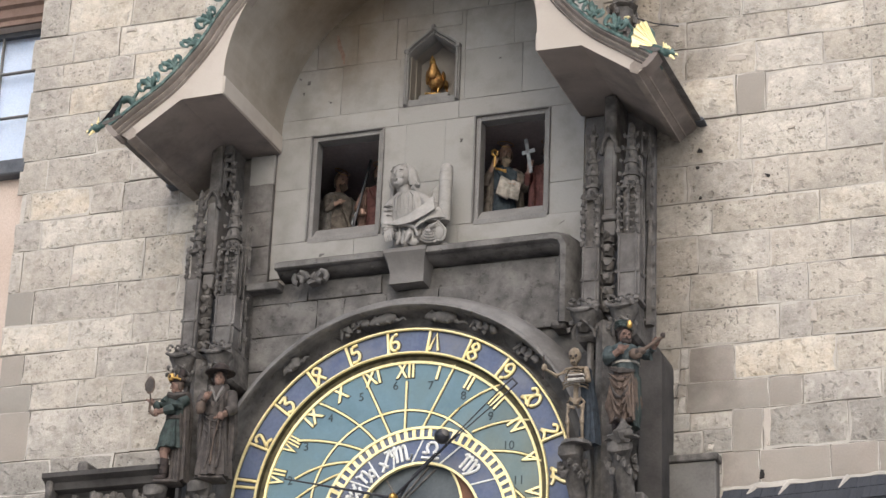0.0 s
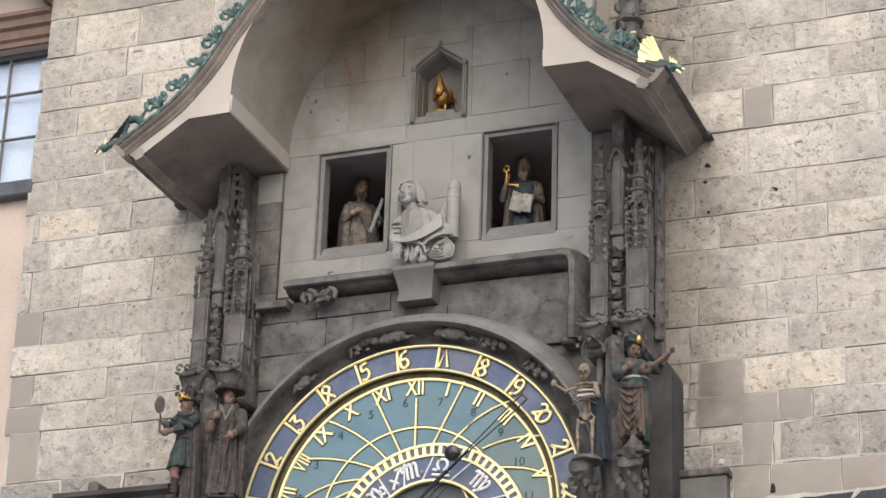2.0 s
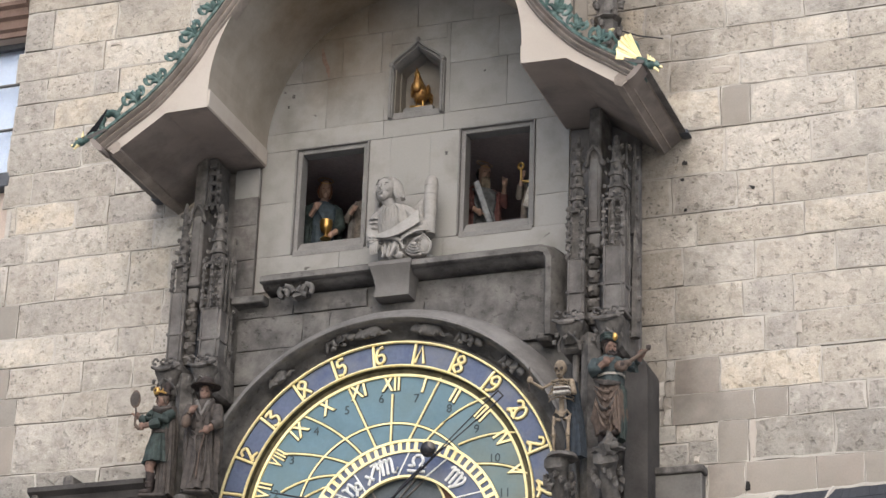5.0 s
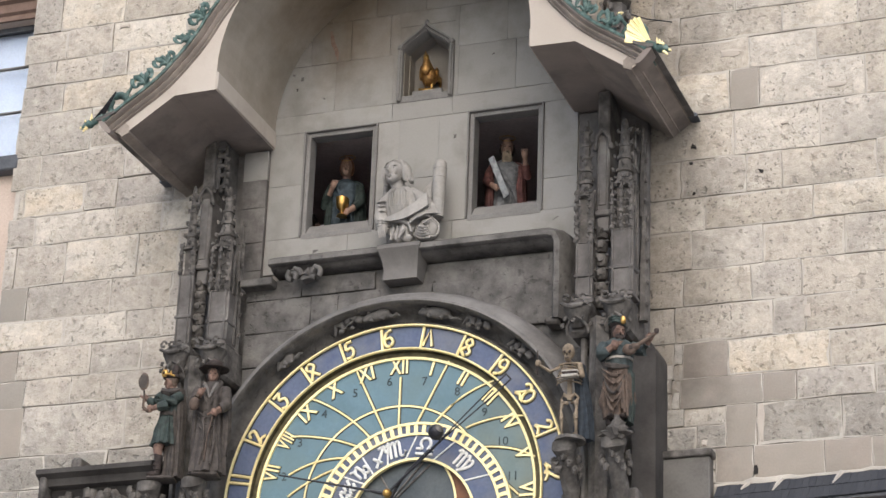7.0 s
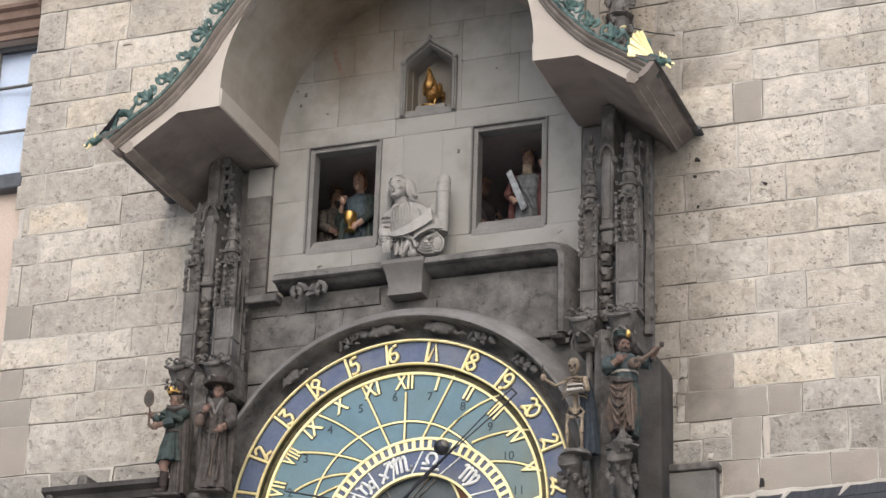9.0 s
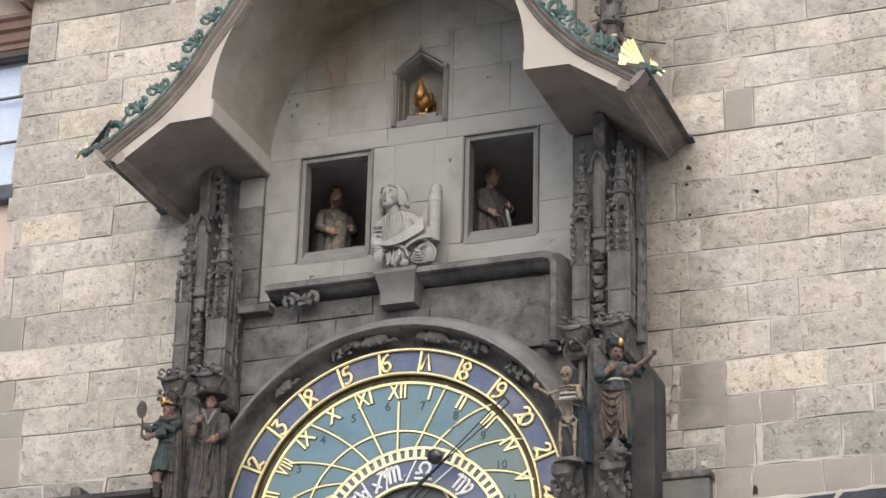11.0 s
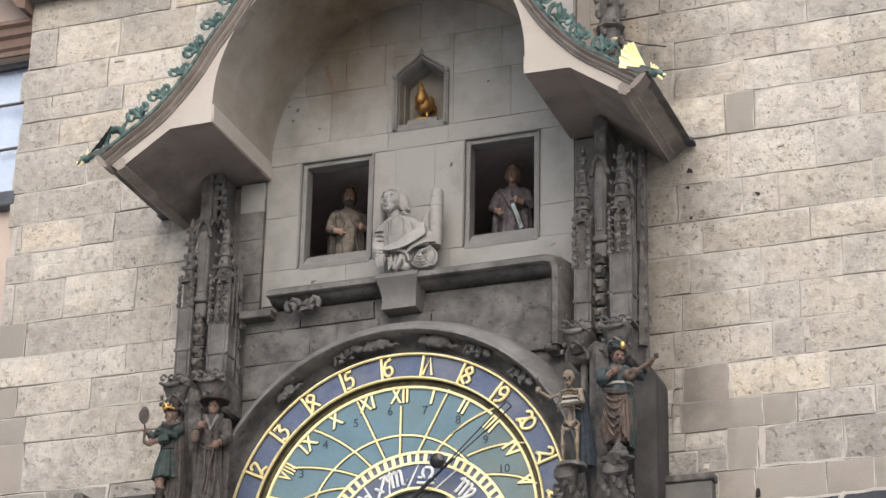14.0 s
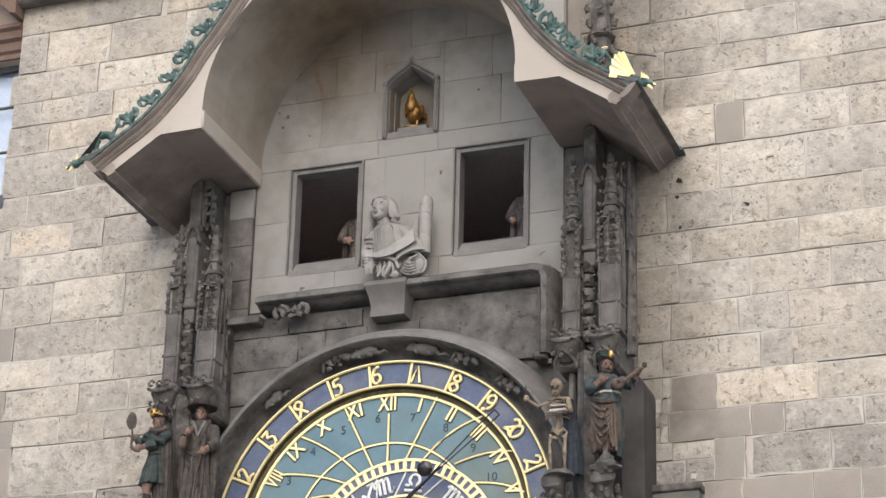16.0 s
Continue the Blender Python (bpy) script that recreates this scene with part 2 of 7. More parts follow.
# ---- mesh building ----
class Build:
    """Collects vertices and faces of one mesh, in the plan's coordinates."""

    def __init__(self):
        self.v, self.f, self.m = [], [], []

    def add(self, verts, faces, k=0):
        n = len(self.v)
        self.v += [tuple(p) for p in verts]
        self.f += [tuple(n + i for i in q) for q in faces]
        self.m += [k] * len(faces)
        return self

    def box(self, lo, hi, k=0, chamfer=0.0, turn=None):
        lo, hi = Vector(lo), Vector(hi)
        c, h = (lo + hi) / 2, (hi - lo) / 2
        ch = min(chamfer, min(h) * 0.9)
        bm = bmesh.new()
        bmesh.ops.create_cube(bm, size=1)
        for v in bm.verts:
            v.co = Vector((v.co.x * 2 * h.x, v.co.y * 2 * h.y, v.co.z * 2 * h.z))
        if ch > 0:
            bmesh.ops.bevel(bm, geom=bm.edges[:], offset=ch, segments=1, affect="EDGES")
        bm.verts.index_update()
        r = turn if turn else Matrix.Identity(3)
        self.add([c + r @ v.co for v in bm.verts], [[v.index for v in f.verts] for f in bm.faces], k)
        bm.free()
        return self

    def prism(self, outline, y0, y1, k=0):
        """An outline in x and z, drawn from y0 (front) to y1 (back)."""
        n = len(outline)
        self.add([(x, y0, z) for x, z in outline] + [(x, y1, z) for x, z in outline],
                 [list(range(n)), list(range(2 * n - 1, n - 1, -1))] + [(i, i + n, (i + 1) % n + n, (i + 1) % n) for i in range(n)], k)
        return self

    def tube(self, pts, radii, k=0, n=10, flat=1.0, cap=True):
        """A limb: rings of n corners round the points; flat presses it in its second cross direction."""
        pts = [Vector(p) for p in pts]
        if isinstance(radii, (int, float)):
            radii = [radii] * len(pts)
        verts, faces, side = [], [], None
        for i, p in enumerate(pts):
            d = (pts[min(i + 1, len(pts) - 1)] - pts[max(i - 1, 0)])
            d = d.normalized() if d.length > 1e-9 else Vector((0, 0, 1))
            ref = Vector((1, 0, 0)) if abs(d.x) < 0.8 else Vector((0, 0, 1))
            a = (ref - d * ref.dot(d)).normalized()
            b = d.cross(a)
            for j in range(n):
                w = 2 * math.pi * j / n
                verts.append(p + radii[i] * (a * math.cos(w) + b * math.sin(w) * flat))
        for i in range(len(pts) - 1):
            faces += [(i * n + j, i * n + (j + 1) % n, (i + 1) * n + (j + 1) % n, (i + 1) * n + j) for j in range(n)]
        if cap:
            faces += [list(range(n))[::-1], [(len(pts) - 1) * n + j for j in range(n)]]
        return self.add(verts, faces, k)

    def ball(self, c, r, k=0, n=10, wob=0.0, seed=0):
        r = Vector((r, r, r)) if isinstance(r, (int, float)) else Vector(r)
        c = Vector(c)
        verts, faces, m = [c + Vector((0, 0, -r.z))], [], n // 2
        for i in range(1, m):
            a = -math.pi / 2 + math.pi * i / m
            for j in range(n):
                w = 2 * math.pi * j / n
                d = Vector((math.cos(a) * math.cos(w), math.cos(a) * math.sin(w), math.sin(a)))
                s = 1 + wob * noise.noise(d * 2.3 + Vector((seed * 3.1, c.x * 7, c.z * 5)))
                verts.append(c + Vector((d.x * r.x, d.y * r.y, d.z * r.z)) * s)
        verts.append(c + Vector((0, 0, r.z)))
        faces += [(0, 1 + (j + 1) % n, 1 + j) for j in range(n)]
        for i in range(m - 2):
            faces += [(1 + i * n + j, 1 + i * n + (j + 1) % n, 1 + (i + 1) * n + (j + 1) % n, 1 + (i + 1) * n + j) for j in range(n)]
        t, b = len(verts) - 1, 1 + (m - 2) * n
        faces += [(t, b + j, b + (j + 1) % n) for j in range(n)]
        return self.add(verts, faces, k)

    def ring(self, profile, n=96, c=(0, 0), k=0, a0=0.0, a1=360.0):
        """A profile of (radius, y) turned about an axis along y."""
        full = abs(a1 - a0) >= 359.9
        m = n if full else n + 1
        p = len(profile)
        verts = []
        for i in range(m):
            w = radians(a0 + (a1 - a0) * i / n)
            verts += [(c[0] + r * math.cos(w), y, c[1] + r * math.sin(w)) for r, y in profile]
        faces = []
        for i in range(n):
            q = (i + 1) % m
            faces += [(i * p + j, i * p + j + 1, q * p + j + 1, q * p + j) for j in range(p - 1)]
        return self.add(verts, faces, k)

    def sweep(self, path, profile, k=0, closed=False):
        """A profile of (out, y) carried along a path in x and z; out lies to the path's left."""
        n, p = len(path), len(profile)
        verts = []
        for i, (x, z) in enumerate(path):
            a, b = path[max(i - 1, 0)], path[min(i + 1, n - 1)]
            d = Vector((b[0] - a[0], b[1] - a[1])).normalized()
            verts += [(x - d.y * o, y, z + d.x * o) for o, y in profile]
        faces = []
        for i in range(n - 1):
            faces += [(i * p + j, i * p + (j + 1) % p, (i + 1) * p + (j + 1) % p, (i + 1) * p + j) for j in range(p)]
        faces += [list(range(p))[::-1], [(n - 1) * p + j for j in range(p)]]
        return self.add(verts, faces, k)

    def wear(self, a=0.006):
        """Blunts and shifts the corners a little, as weather does."""
        self.v = [tuple(Vector(p) + noise.noise_vector(Vector(p) * 23) * a + noise.noise_vector(Vector(p) * 61) * a * 0.5) for p in self.v]
        return self

    def mesh(self, name, mats, origin=(0, 0, 0), smooth=40):
        me = bpy.data.meshes.new(name)
        o = Vector(origin)
        me.from_pydata([Vector(p) - o for p in self.v], [], self.f)
        bm = bmesh.new()
        bm.from_mesh(me)
        for f, k in zip(bm.faces, self.m):
            f.material_index = k
        bmesh.ops.recalc_face_normals(bm, faces=bm.faces[:])
        bm.to_mesh(me)
        bm.free()
        for m in (mats if isinstance(mats, (list, tuple)) else [mats]):
            me.materials.append(m)
        if smooth:
            me.shade_smooth()
            me.set_sharp_from_angle(angle=radians(smooth))
        return me


ORIGIN = {}


def thing(name, origin, label="", category="", group="", kind=""):
    """An Empty at a thing's base, in the plan's coordinates."""
    ob = new(name)
    ob.empty_display_size = 0.1
    ob.location = (origin[0], origin[1], origin[2] + ZC)
    ORIGIN[ob.name] = Vector(origin)
    return tagged(ob, label, category, group, kind)


def part(name, build, material, parent, label="", smooth=40):
    """One mesh under a thing or under a part."""
    o = ORIGIN[parent.name]
    ob = new(name, build.mesh(name, material, o, smooth))
    ob.parent = parent
    ORIGIN[ob.name] = o
    if label:
        tagged(ob, label)
    return ob


def solid(name, build, material, origin, label="", category="", group="", kind="", smooth=40):
    """A thing that is one mesh."""
    ob = new(name, build.mesh(name, material, origin, smooth))
    ob.location = (origin[0], origin[1], origin[2] + ZC)
    ORIGIN[ob.name] = Vector(origin)
    return tagged(ob, label, category, group, kind)


def lettering(body, size, deep=0.006, bold=0.0):
    """A mesh of characters, upright in x and z, facing -y, centred."""
    cu = bpy.data.curves.new("lettering", "FONT")
    cu.body, cu.size, cu.extrude, cu.align_x, cu.align_y, cu.resolution_u, cu.offset = body, size, deep, "CENTER", "CENTER", 3, bold
    ob = new("lettering", cu)
    bpy.context.view_layer.update()
    me = bpy.data.meshes.new_from_object(ob.evaluated_get(bpy.context.evaluated_depsgraph_get()))
    bpy.data.objects.remove(ob)
    bpy.data.curves.remove(cu)
    me.transform(Matrix.Rotation(radians(90), 4, "X"))
    lo = [min(v.co[i] for v in me.vertices) for i in range(3)]
    hi = [max(v.co[i] for v in me.vertices) for i in range(3)]
    me.transform(Matrix.Translation((-(lo[0] + hi[0]) / 2, 0, -(lo[2] + hi[2]) / 2)))
    return me


# ---- the large structure ----
def ground():
    b = Build()
    b.add([(-900, -900, -ZC), (900, -900, -ZC), (900, 900, -ZC), (-900, 900, -ZC)], [(0, 1, 2, 3)])
    solid("ground", b, COBBLE, (0, 0, -ZC), "grey granite setts of the square", "ground", kind="structure", smooth=0)


W0 = 0.365          # mortar face of the tower; its blocks stand proud of it
X_CORNER = -3.87


def tower():
    """The tower's body, open where the chamber of the moving figures lies."""
    t = thing("wall_tower", (0, 0.365, -ZC), "tower wall of pale weathered sandstone blocks", "wall", kind="structure")
    b = Build()
    c = 1.87
    b.box((X_CORNER, W0, -ZC), (-c, 6, 14)).box((c, W0, -ZC), (7.5, 6, 14))
    b.box((-c, W0, -ZC), (c, 6, 1.89)).box((-c, 0.6, 3.55), (c, 6, 14)).box((-c, 2.42, 1.89), (c, 6, 3.55))
    b.box((-c, W0, 3.55), (-1.382, 0.6, 14)).box((1.382, W0, 3.55), (c, 0.6, 14)).box((-1.382, 0.425, 3.55), (-0.4, 0.6, 14)).box((0.4, 0.425, 3.55), (1.382, 0.6, 14)).box((-0.4, 0.425, 4.4), (0.4, 0.6, 14)).box((-1.382, W0, 5.41), (1.382, 0.425, 14))
    b.box((-c, W0, 1.89), (-1.382, 0.44, 3.55)).box((1.382, W0, 1.89), (c, 0.44, 3.55)).box((-1.382, W0, 1.89), (1.382, 0.44, 2.1))
    part("core", b, MORTAR, t, smooth=0)
    return t


def block(x0, x1, z0, z1, front, back, rng, rough=0.006, inset=0.012):
    """One squared block round its own centre: ragged arrises inside a band of pointing (second material)."""
    cx, cz = (x0 + x1) / 2, (z0 + z1) / 2
    hx, hz = (x1 - x0) / 2, (z1 - z0) / 2
    j = lambda s: rng.uniform(-s, s)
    k = [-1, -0.4, 0.3]
    rim = [(hx * u, -hz) for u in k] + [(hx, hz * u) for u in k] + [(-hx * u, hz) for u in k] + [(-hx, -hz * u) for u in k]
    n = len(rim)
    rim = [(x + j(rough), z + j(rough)) for x, z in rim]
    dy, tip = rng.uniform(-rough, rough) * 0.8, rng.uniform(-0.3, 0.6) * rough
    at = lambda z: front + dy + tip * z / hz
    band = [inset * rng.choice((0.35, 0.5, 0.6, 0.8, 1.4, 2.4)) for _ in rim]
    verts = [(x, back, z) for x, z in rim] + [(x, at(z) + inset * 0.35, z) for x, z in rim]
    verts += [(x * (1 - b / hx), at(z) + j(rough * 0.3), z * (1 - b / hz)) for (x, z), b in zip(rim, band)] + [(j(0.04), front + dy - rng.uniform(0, rough), j(0.03))]
    b = Build()
    for r, m in ((0, 0), (1, 1)):
        b.add(verts, [(n * r + i, n * r + (i + 1) % n, n * r + n + (i + 1) % n, n * r + n + i) for i in range(n)], m)
    b.f += [(len(verts) + 2 * n + i, len(verts) + 2 * n + (i + 1) % n, len(verts) + 3 * n) for i in range(n)]
    b.m += [0] * n
    return b, (cx, 0, cz)


def lay(parent, name, x0, x1, z0, z1, front, back, material, rng, gap=0.004, rough=0.006, inset=0.012, pointing=None):
    b, c = block(x0 + gap, x1 - gap, z0 + gap, z1 - gap, front, back, rng, rough, inset)
    ob = new(name, b.mesh(name, [material, pointing or material], smooth=25))
    ob.parent = parent
    ob.location = Vector(c) - ORIGIN[parent.name]
    return ob


# bed joints and upright joints of the two flanks, from the top down
LEFT_BEDS = [5.19, 4.79, 4.49, 4.25, 3.96, 3.55, 3.23, 2.95, 2.67, 2.28, 1.96, 1.69, 1.41, 1.16, 0.72, 0.42, 0.1, -0.2]
LEFT_JOINTS = [[-3.58, -2.94, -2.2], [-3.49, -3.03, -2.3], [-3.58, -3.1, -2.86, -2.2], [-3.48, -2.7, -2.1], [-3.17, -2.5], [-3.63, -2.8, -2.2],
               [-3.76, -3.16, -2.85, -2.3], [-3.63, -2.83, -2.39], [-3.78, -3.29, -2.59, -2.2], [-3.63, -2.82, -2.25], [-3.24, -2.64, -2.3],
               [-3.66, -2.95, -2.47], [-3.56, -3.11, -2.68], [-3.54, -2.57], [-3.3, -2.7], [-3.5, -2.8], [-3.2, -2.5]]
RIGHT_BEDS = [4.75, 4.34, 4.05, 3.8, 3.51, 3.15, 2.75, 2.42, 2.13, 1.8, 1.49, 1.19, 0.89, 0.65, 0.31, 0.03, -0.3]
RIGHT_JOINTS = [[2.1, 2.9, 3.6], [2.0, 2.68, 3.33], [2.22, 3.06, 3.68], [2.21, 2.79, 3.34], [2.17, 2.63, 2.87, 3.72], [2.66, 3.35], [2.22, 2.75, 3.04, 3.79],
                [2.42, 3.28], [2.31, 2.88, 3.52], [2.24, 2.78, 3.18], [2.17, 2.95, 3.2], [2.23, 2.59, 3.38], [2.21, 2.86, 3.12, 3.72], [2.57, 2.81, 3.46], [2.48, 2.78, 3.32, 3.68], [2.48, 2.79, 3.25, 3.66]]


def wall_blocks(t):
    """The blocks of the flanks that stand in view, each with its own worn edges."""
    rng = random.Random(5)
    for beds, joints, lo, hi in ((LEFT_BEDS, LEFT_JOINTS, X_CORNER, -1.5), (RIGHT_BEDS, RIGHT_JOINTS, 1.5, 4.9)):
        for z1, z0, row in zip(beds, beds[1:], joints):
            end = hi if hi < 0 else hi + rng.uniform(-0.2, 0.2)
            xs = [lo + (rng.uniform(-0.05, 0.05) if lo < 0 else 0)] + row + ([4.2 + rng.uniform(-0.15, 0.25)] if hi > 0 else []) + [end]
            for x0, x1 in zip(xs, xs[1:]):
                if lo > 0 and x0 < 2 and z1 < 1.3:
                    # small rubble stones beside the dark round-headed block
                    cuts = [z0, z0 + (z1 - z0) * rng.uniform(0.4, 0.6), z1]
                    for q0, q1 in zip(cuts, cuts[1:]):
                        mid = min(rng.uniform(2.22, 2.34), x1 - 0.07)
                        for a, c in ((x0, mid), (mid, x1)):
                            lay(t, "stone_block", a, c, q0, q1, 0.35 - rng.uniform(0, 0.007), 0.37, rng.choice((GREY_STONE, GREY_STONE, WALL_STONE)), rng, gap=0.0025, rough=0.007, inset=0.012, pointing=MORTAR)
                    continue
                smooth_one = (x0 > 2 and z0 < 0.9 and x1 < 3.2) or (x1 < -3.5 and z1 < 2.4 and z0 > 0.4) or abs(x0 - 2.63) < 0.01
                m = SMOOTH_STONE if smooth_one or (x0 > 2.4 and z1 < 0.4) else GREY_STONE if (x0 > 2.7 and z1 < 0.7) or (x0 < -2.6 and z1 < 1.0) else WALL_STONE
                lay(t, "stone_block", x0, x1, z0, z1, 0.35 - rng.uniform(0, 0.007), 0.37, m, rng, gap=0.0015 if m is SMOOTH_STONE else 0.0025, rough=0.003 if m is SMOOTH_STONE else 0.007, inset=0.005 if m is SMOOTH_STONE else 0.010, pointing=MORTAR)
    for x, z, w, h in ((-3.24, 2.36, 0.09, 0.075), (2.845, 0.49, 0.05, 0.31), (2.64, 3.665, 0.17, 0.065), (3.5, 3.265, 0.15, 0.05), (3.22, 1.36, 0.05, 0.12), (-2.92, 4.74, 0.1, 0.04), (2.4, 0.36, 0.05, 0.06), (3.07, 2.98, 0.06, 0.03)):
        lay(t, "repair_stone", x - w / 2, x + w / 2, z - h / 2, z + h / 2, 0.335, 0.36, HOOD, rng, rough=0.008, inset=0.008)
    # putlog holes: solid dark inserts, the shade inside is only their colour
    for x, z, w, h in ((2.795, 0.115, 0.035, 0.075), (2.33, 2.86, 0.05, 0.03), (2.31, 2.72, 0.03, 0.03), (2.33, 2.45, 0.03, 0.03), (2.88, 2.58, 0.03, 0.03)):
        lay(t, "putlog_hole", x - w / 2, x + w / 2, z - h / 2, z + h / 2, 0.337, 0.36, DEEP_SHADE, rng, rough=0.006, inset=0.003)
    for z1, z0 in ((5.7, 5.19), (6.2, 5.7)):
        for x0 in (-3.87, -3.2, -2.4):
            lay(t, "stone_block", x0, x0 + 0.75, z0, z1, 0.345, 0.37, WALL_STONE, rng)


def smooth_line(pts, n=4):
    """A curve through the points."""
    out = []
    for i in range(len(pts) - 1):
        p = [Vector(pts[max(0, min(len(pts) - 1, i + k))]) for k in (-1, 0, 1, 2)]
        for s in range(n):
            u = s / n
            q = 0.5 * ((2 * p[1]) + (p[2] - p[0]) * u + (2 * p[0] - 5 * p[1] + 4 * p[2] - p[3]) * u * u + (3 * p[1] - p[0] - 3 * p[2] + p[3]) * u ** 3)
            out.append((q.x, q.y))
    return out + [tuple(pts[-1])]


PY = 0.30
WIN_L, WIN_R = (-1.06, -0.389), (0.414, 1.079)
WZ0, WZ1 = 2.438, 3.415
FR = 0.042         # width of the stone window frames
NX0, NX1, NZ0, NZ1 = -0.233, 0.27, 3.585, 4.10


def panel():
    """The grey wall between the pillars, with two windows and a niche through it."""
    t = thing("wall_panel", (0, PY, 2.0), "smooth grey ashlar wall under the arched hood", "wall", kind="structure")
    b = Build()
    xs = [-1.38, WIN_L[0] + FR, WIN_L[1] - FR, WIN_R[0] + FR, WIN_R[1] - FR, 1.38]
    y0, y1 = PY + 0.015, 0.42
    za, zb = WZ0 + FR, WZ1 - FR
    b.box((-1.38, y0, 1.9), (1.38, y1, za))
    for i in (0, 2, 4):
        b.box((xs[i], y0, za), (xs[i + 1], y1, zb))
    n0, n1 = NX0 + 0.05, NX1 - 0.05
    b.box((-1.38, y0, zb), (n0, y1, 5.4))
    b.box((n1, y0, zb), (1.38, y1, 5.4))
    b.box((n0, y0, zb), (n1, y1, NZ0 + 0.03))
    b.box((n0, y0, 4.3), (n1, y1, 5.4))
    b.box((n0 - 0.05, 0.53, NZ0 - 0.02), (n1 + 0.05, 0.58, 4.34))
    b.box((n0 - 0.05, y1, NZ0 - 0.02), (n0 + 0.01, 0.53, 4.34)).box((n1 - 0.01, y1, NZ0 - 0.02), (n1 + 0.05, 0.53, 4.34)).box((n0, y1, NZ0 - 0.04), (n1, 0.58, NZ0 + 0.02)).box((n0, y1, 4.3), (n1, 0.58, 4.34))
    part("backing", b, MORTAR, t, smooth=0)
    return t


def panel_blocks(t):
    rng = random.Random(8)
    L0, L1, R0, R1 = WIN_L[0], WIN_L[1], WIN_R[0], WIN_R[1]
    rows = [(-1.37, -0.62, 2.12, WZ0), (-0.62, 0.3, 2.12, WZ0), (0.3, 1.37, 2.12, WZ0),
            (-1.37, L0, WZ0, 2.93), (-1.37, L0, 2.93, WZ1), (R1, 1.37, WZ0, 2.72), (R1, 1.37, 2.72, WZ1),
            (L1, -0.199, WZ0, WZ1), (-0.199, 0.154, WZ0, 2.86), (-0.199, 0.154, 2.86, WZ1), (0.154, R0, WZ0, WZ1),
            (-1.37, -0.273, WZ1, NZ0), (-0.273, 0.267, WZ1, NZ0), (0.267, 1.37, WZ1, 3.585)]
    for x0, x1, z0, z1 in rows:
        lay(t, "ashlar_block", x0, x1, z0, z1, PY, PY + 0.03, ASHLAR, rng, gap=0.0015, rough=0.002, inset=0.004)
    for z0, z1, xs in ((NZ0, 4.05, [-1.37, -0.81, -0.28, 0.31, 0.82, 1.37]), (4.05, 4.44, [-1.37, -1.05, -0.68, -0.32, 0.307, 0.74, 1.37]),
                       (4.44, 4.85, [-1.37, -0.86, -0.46, 0.0, 0.5, 1.0, 1.37]), (4.85, 5.3, [-1.37, -0.7, -0.2, 0.3, 0.8, 1.37])):
        for x0, x1 in zip(xs, xs[1:]):
            if z0 < 4.4 and x0 < 0 < x1:
                if z0 > 4:
                    lay(t, "ashlar_block", x0, NX0, z0, z1, PY, PY + 0.03, ASHLAR, rng, gap=0.0015, rough=0.002, inset=0.004)
                    lay(t, "ashlar_block", NX1, x1, z0, z1, PY, PY + 0.03, ASHLAR, rng, gap=0.0015, rough=0.002, inset=0.004)
                    lay(t, "ashlar_block", NX0, NX1, 4.3, z1, PY, PY + 0.03, ASHLAR, rng, gap=0.001, rough=0.001, inset=0.002)
                else:
                    for a, c in ((x0, NX0), (NX1, x1)):
                        lay(t, "ashlar_block", a, c, z0, z1, PY, PY + 0.03, ASHLAR, rng, gap=0.001, rough=0.001, inset=0.002)
                continue
            lay(t, "ashlar_block", x0, x1, z0, z1, PY, PY + 0.03, ASHLAR, rng, gap=0.0015, rough=0.002, inset=0.004)


def panel_chips(t):
    rng = random.Random(6)
    for x, z, w, h in ((-1.12, 3.93, 0.03, 0.035), (-1.2, 3.98, 0.02, 0.02), (-1.16, 3.83, 0.016, 0.02), (0.30, 3.2, 0.02, 0.03), (-0.9, 3.72, 0.015, 0.012), (0.62, 3.93, 0.014, 0.014), (1.2, 2.36, 0.03, 0.014), (-0.9, 2.3, 0.05, 0.012)):
        lay(t, "chip", x - w / 2, x + w / 2, z - h / 2, z + h / 2, PY - 0.0035, PY + 0.02, DARK_STONE, rng, gap=0.0, rough=0.006, inset=0.003)


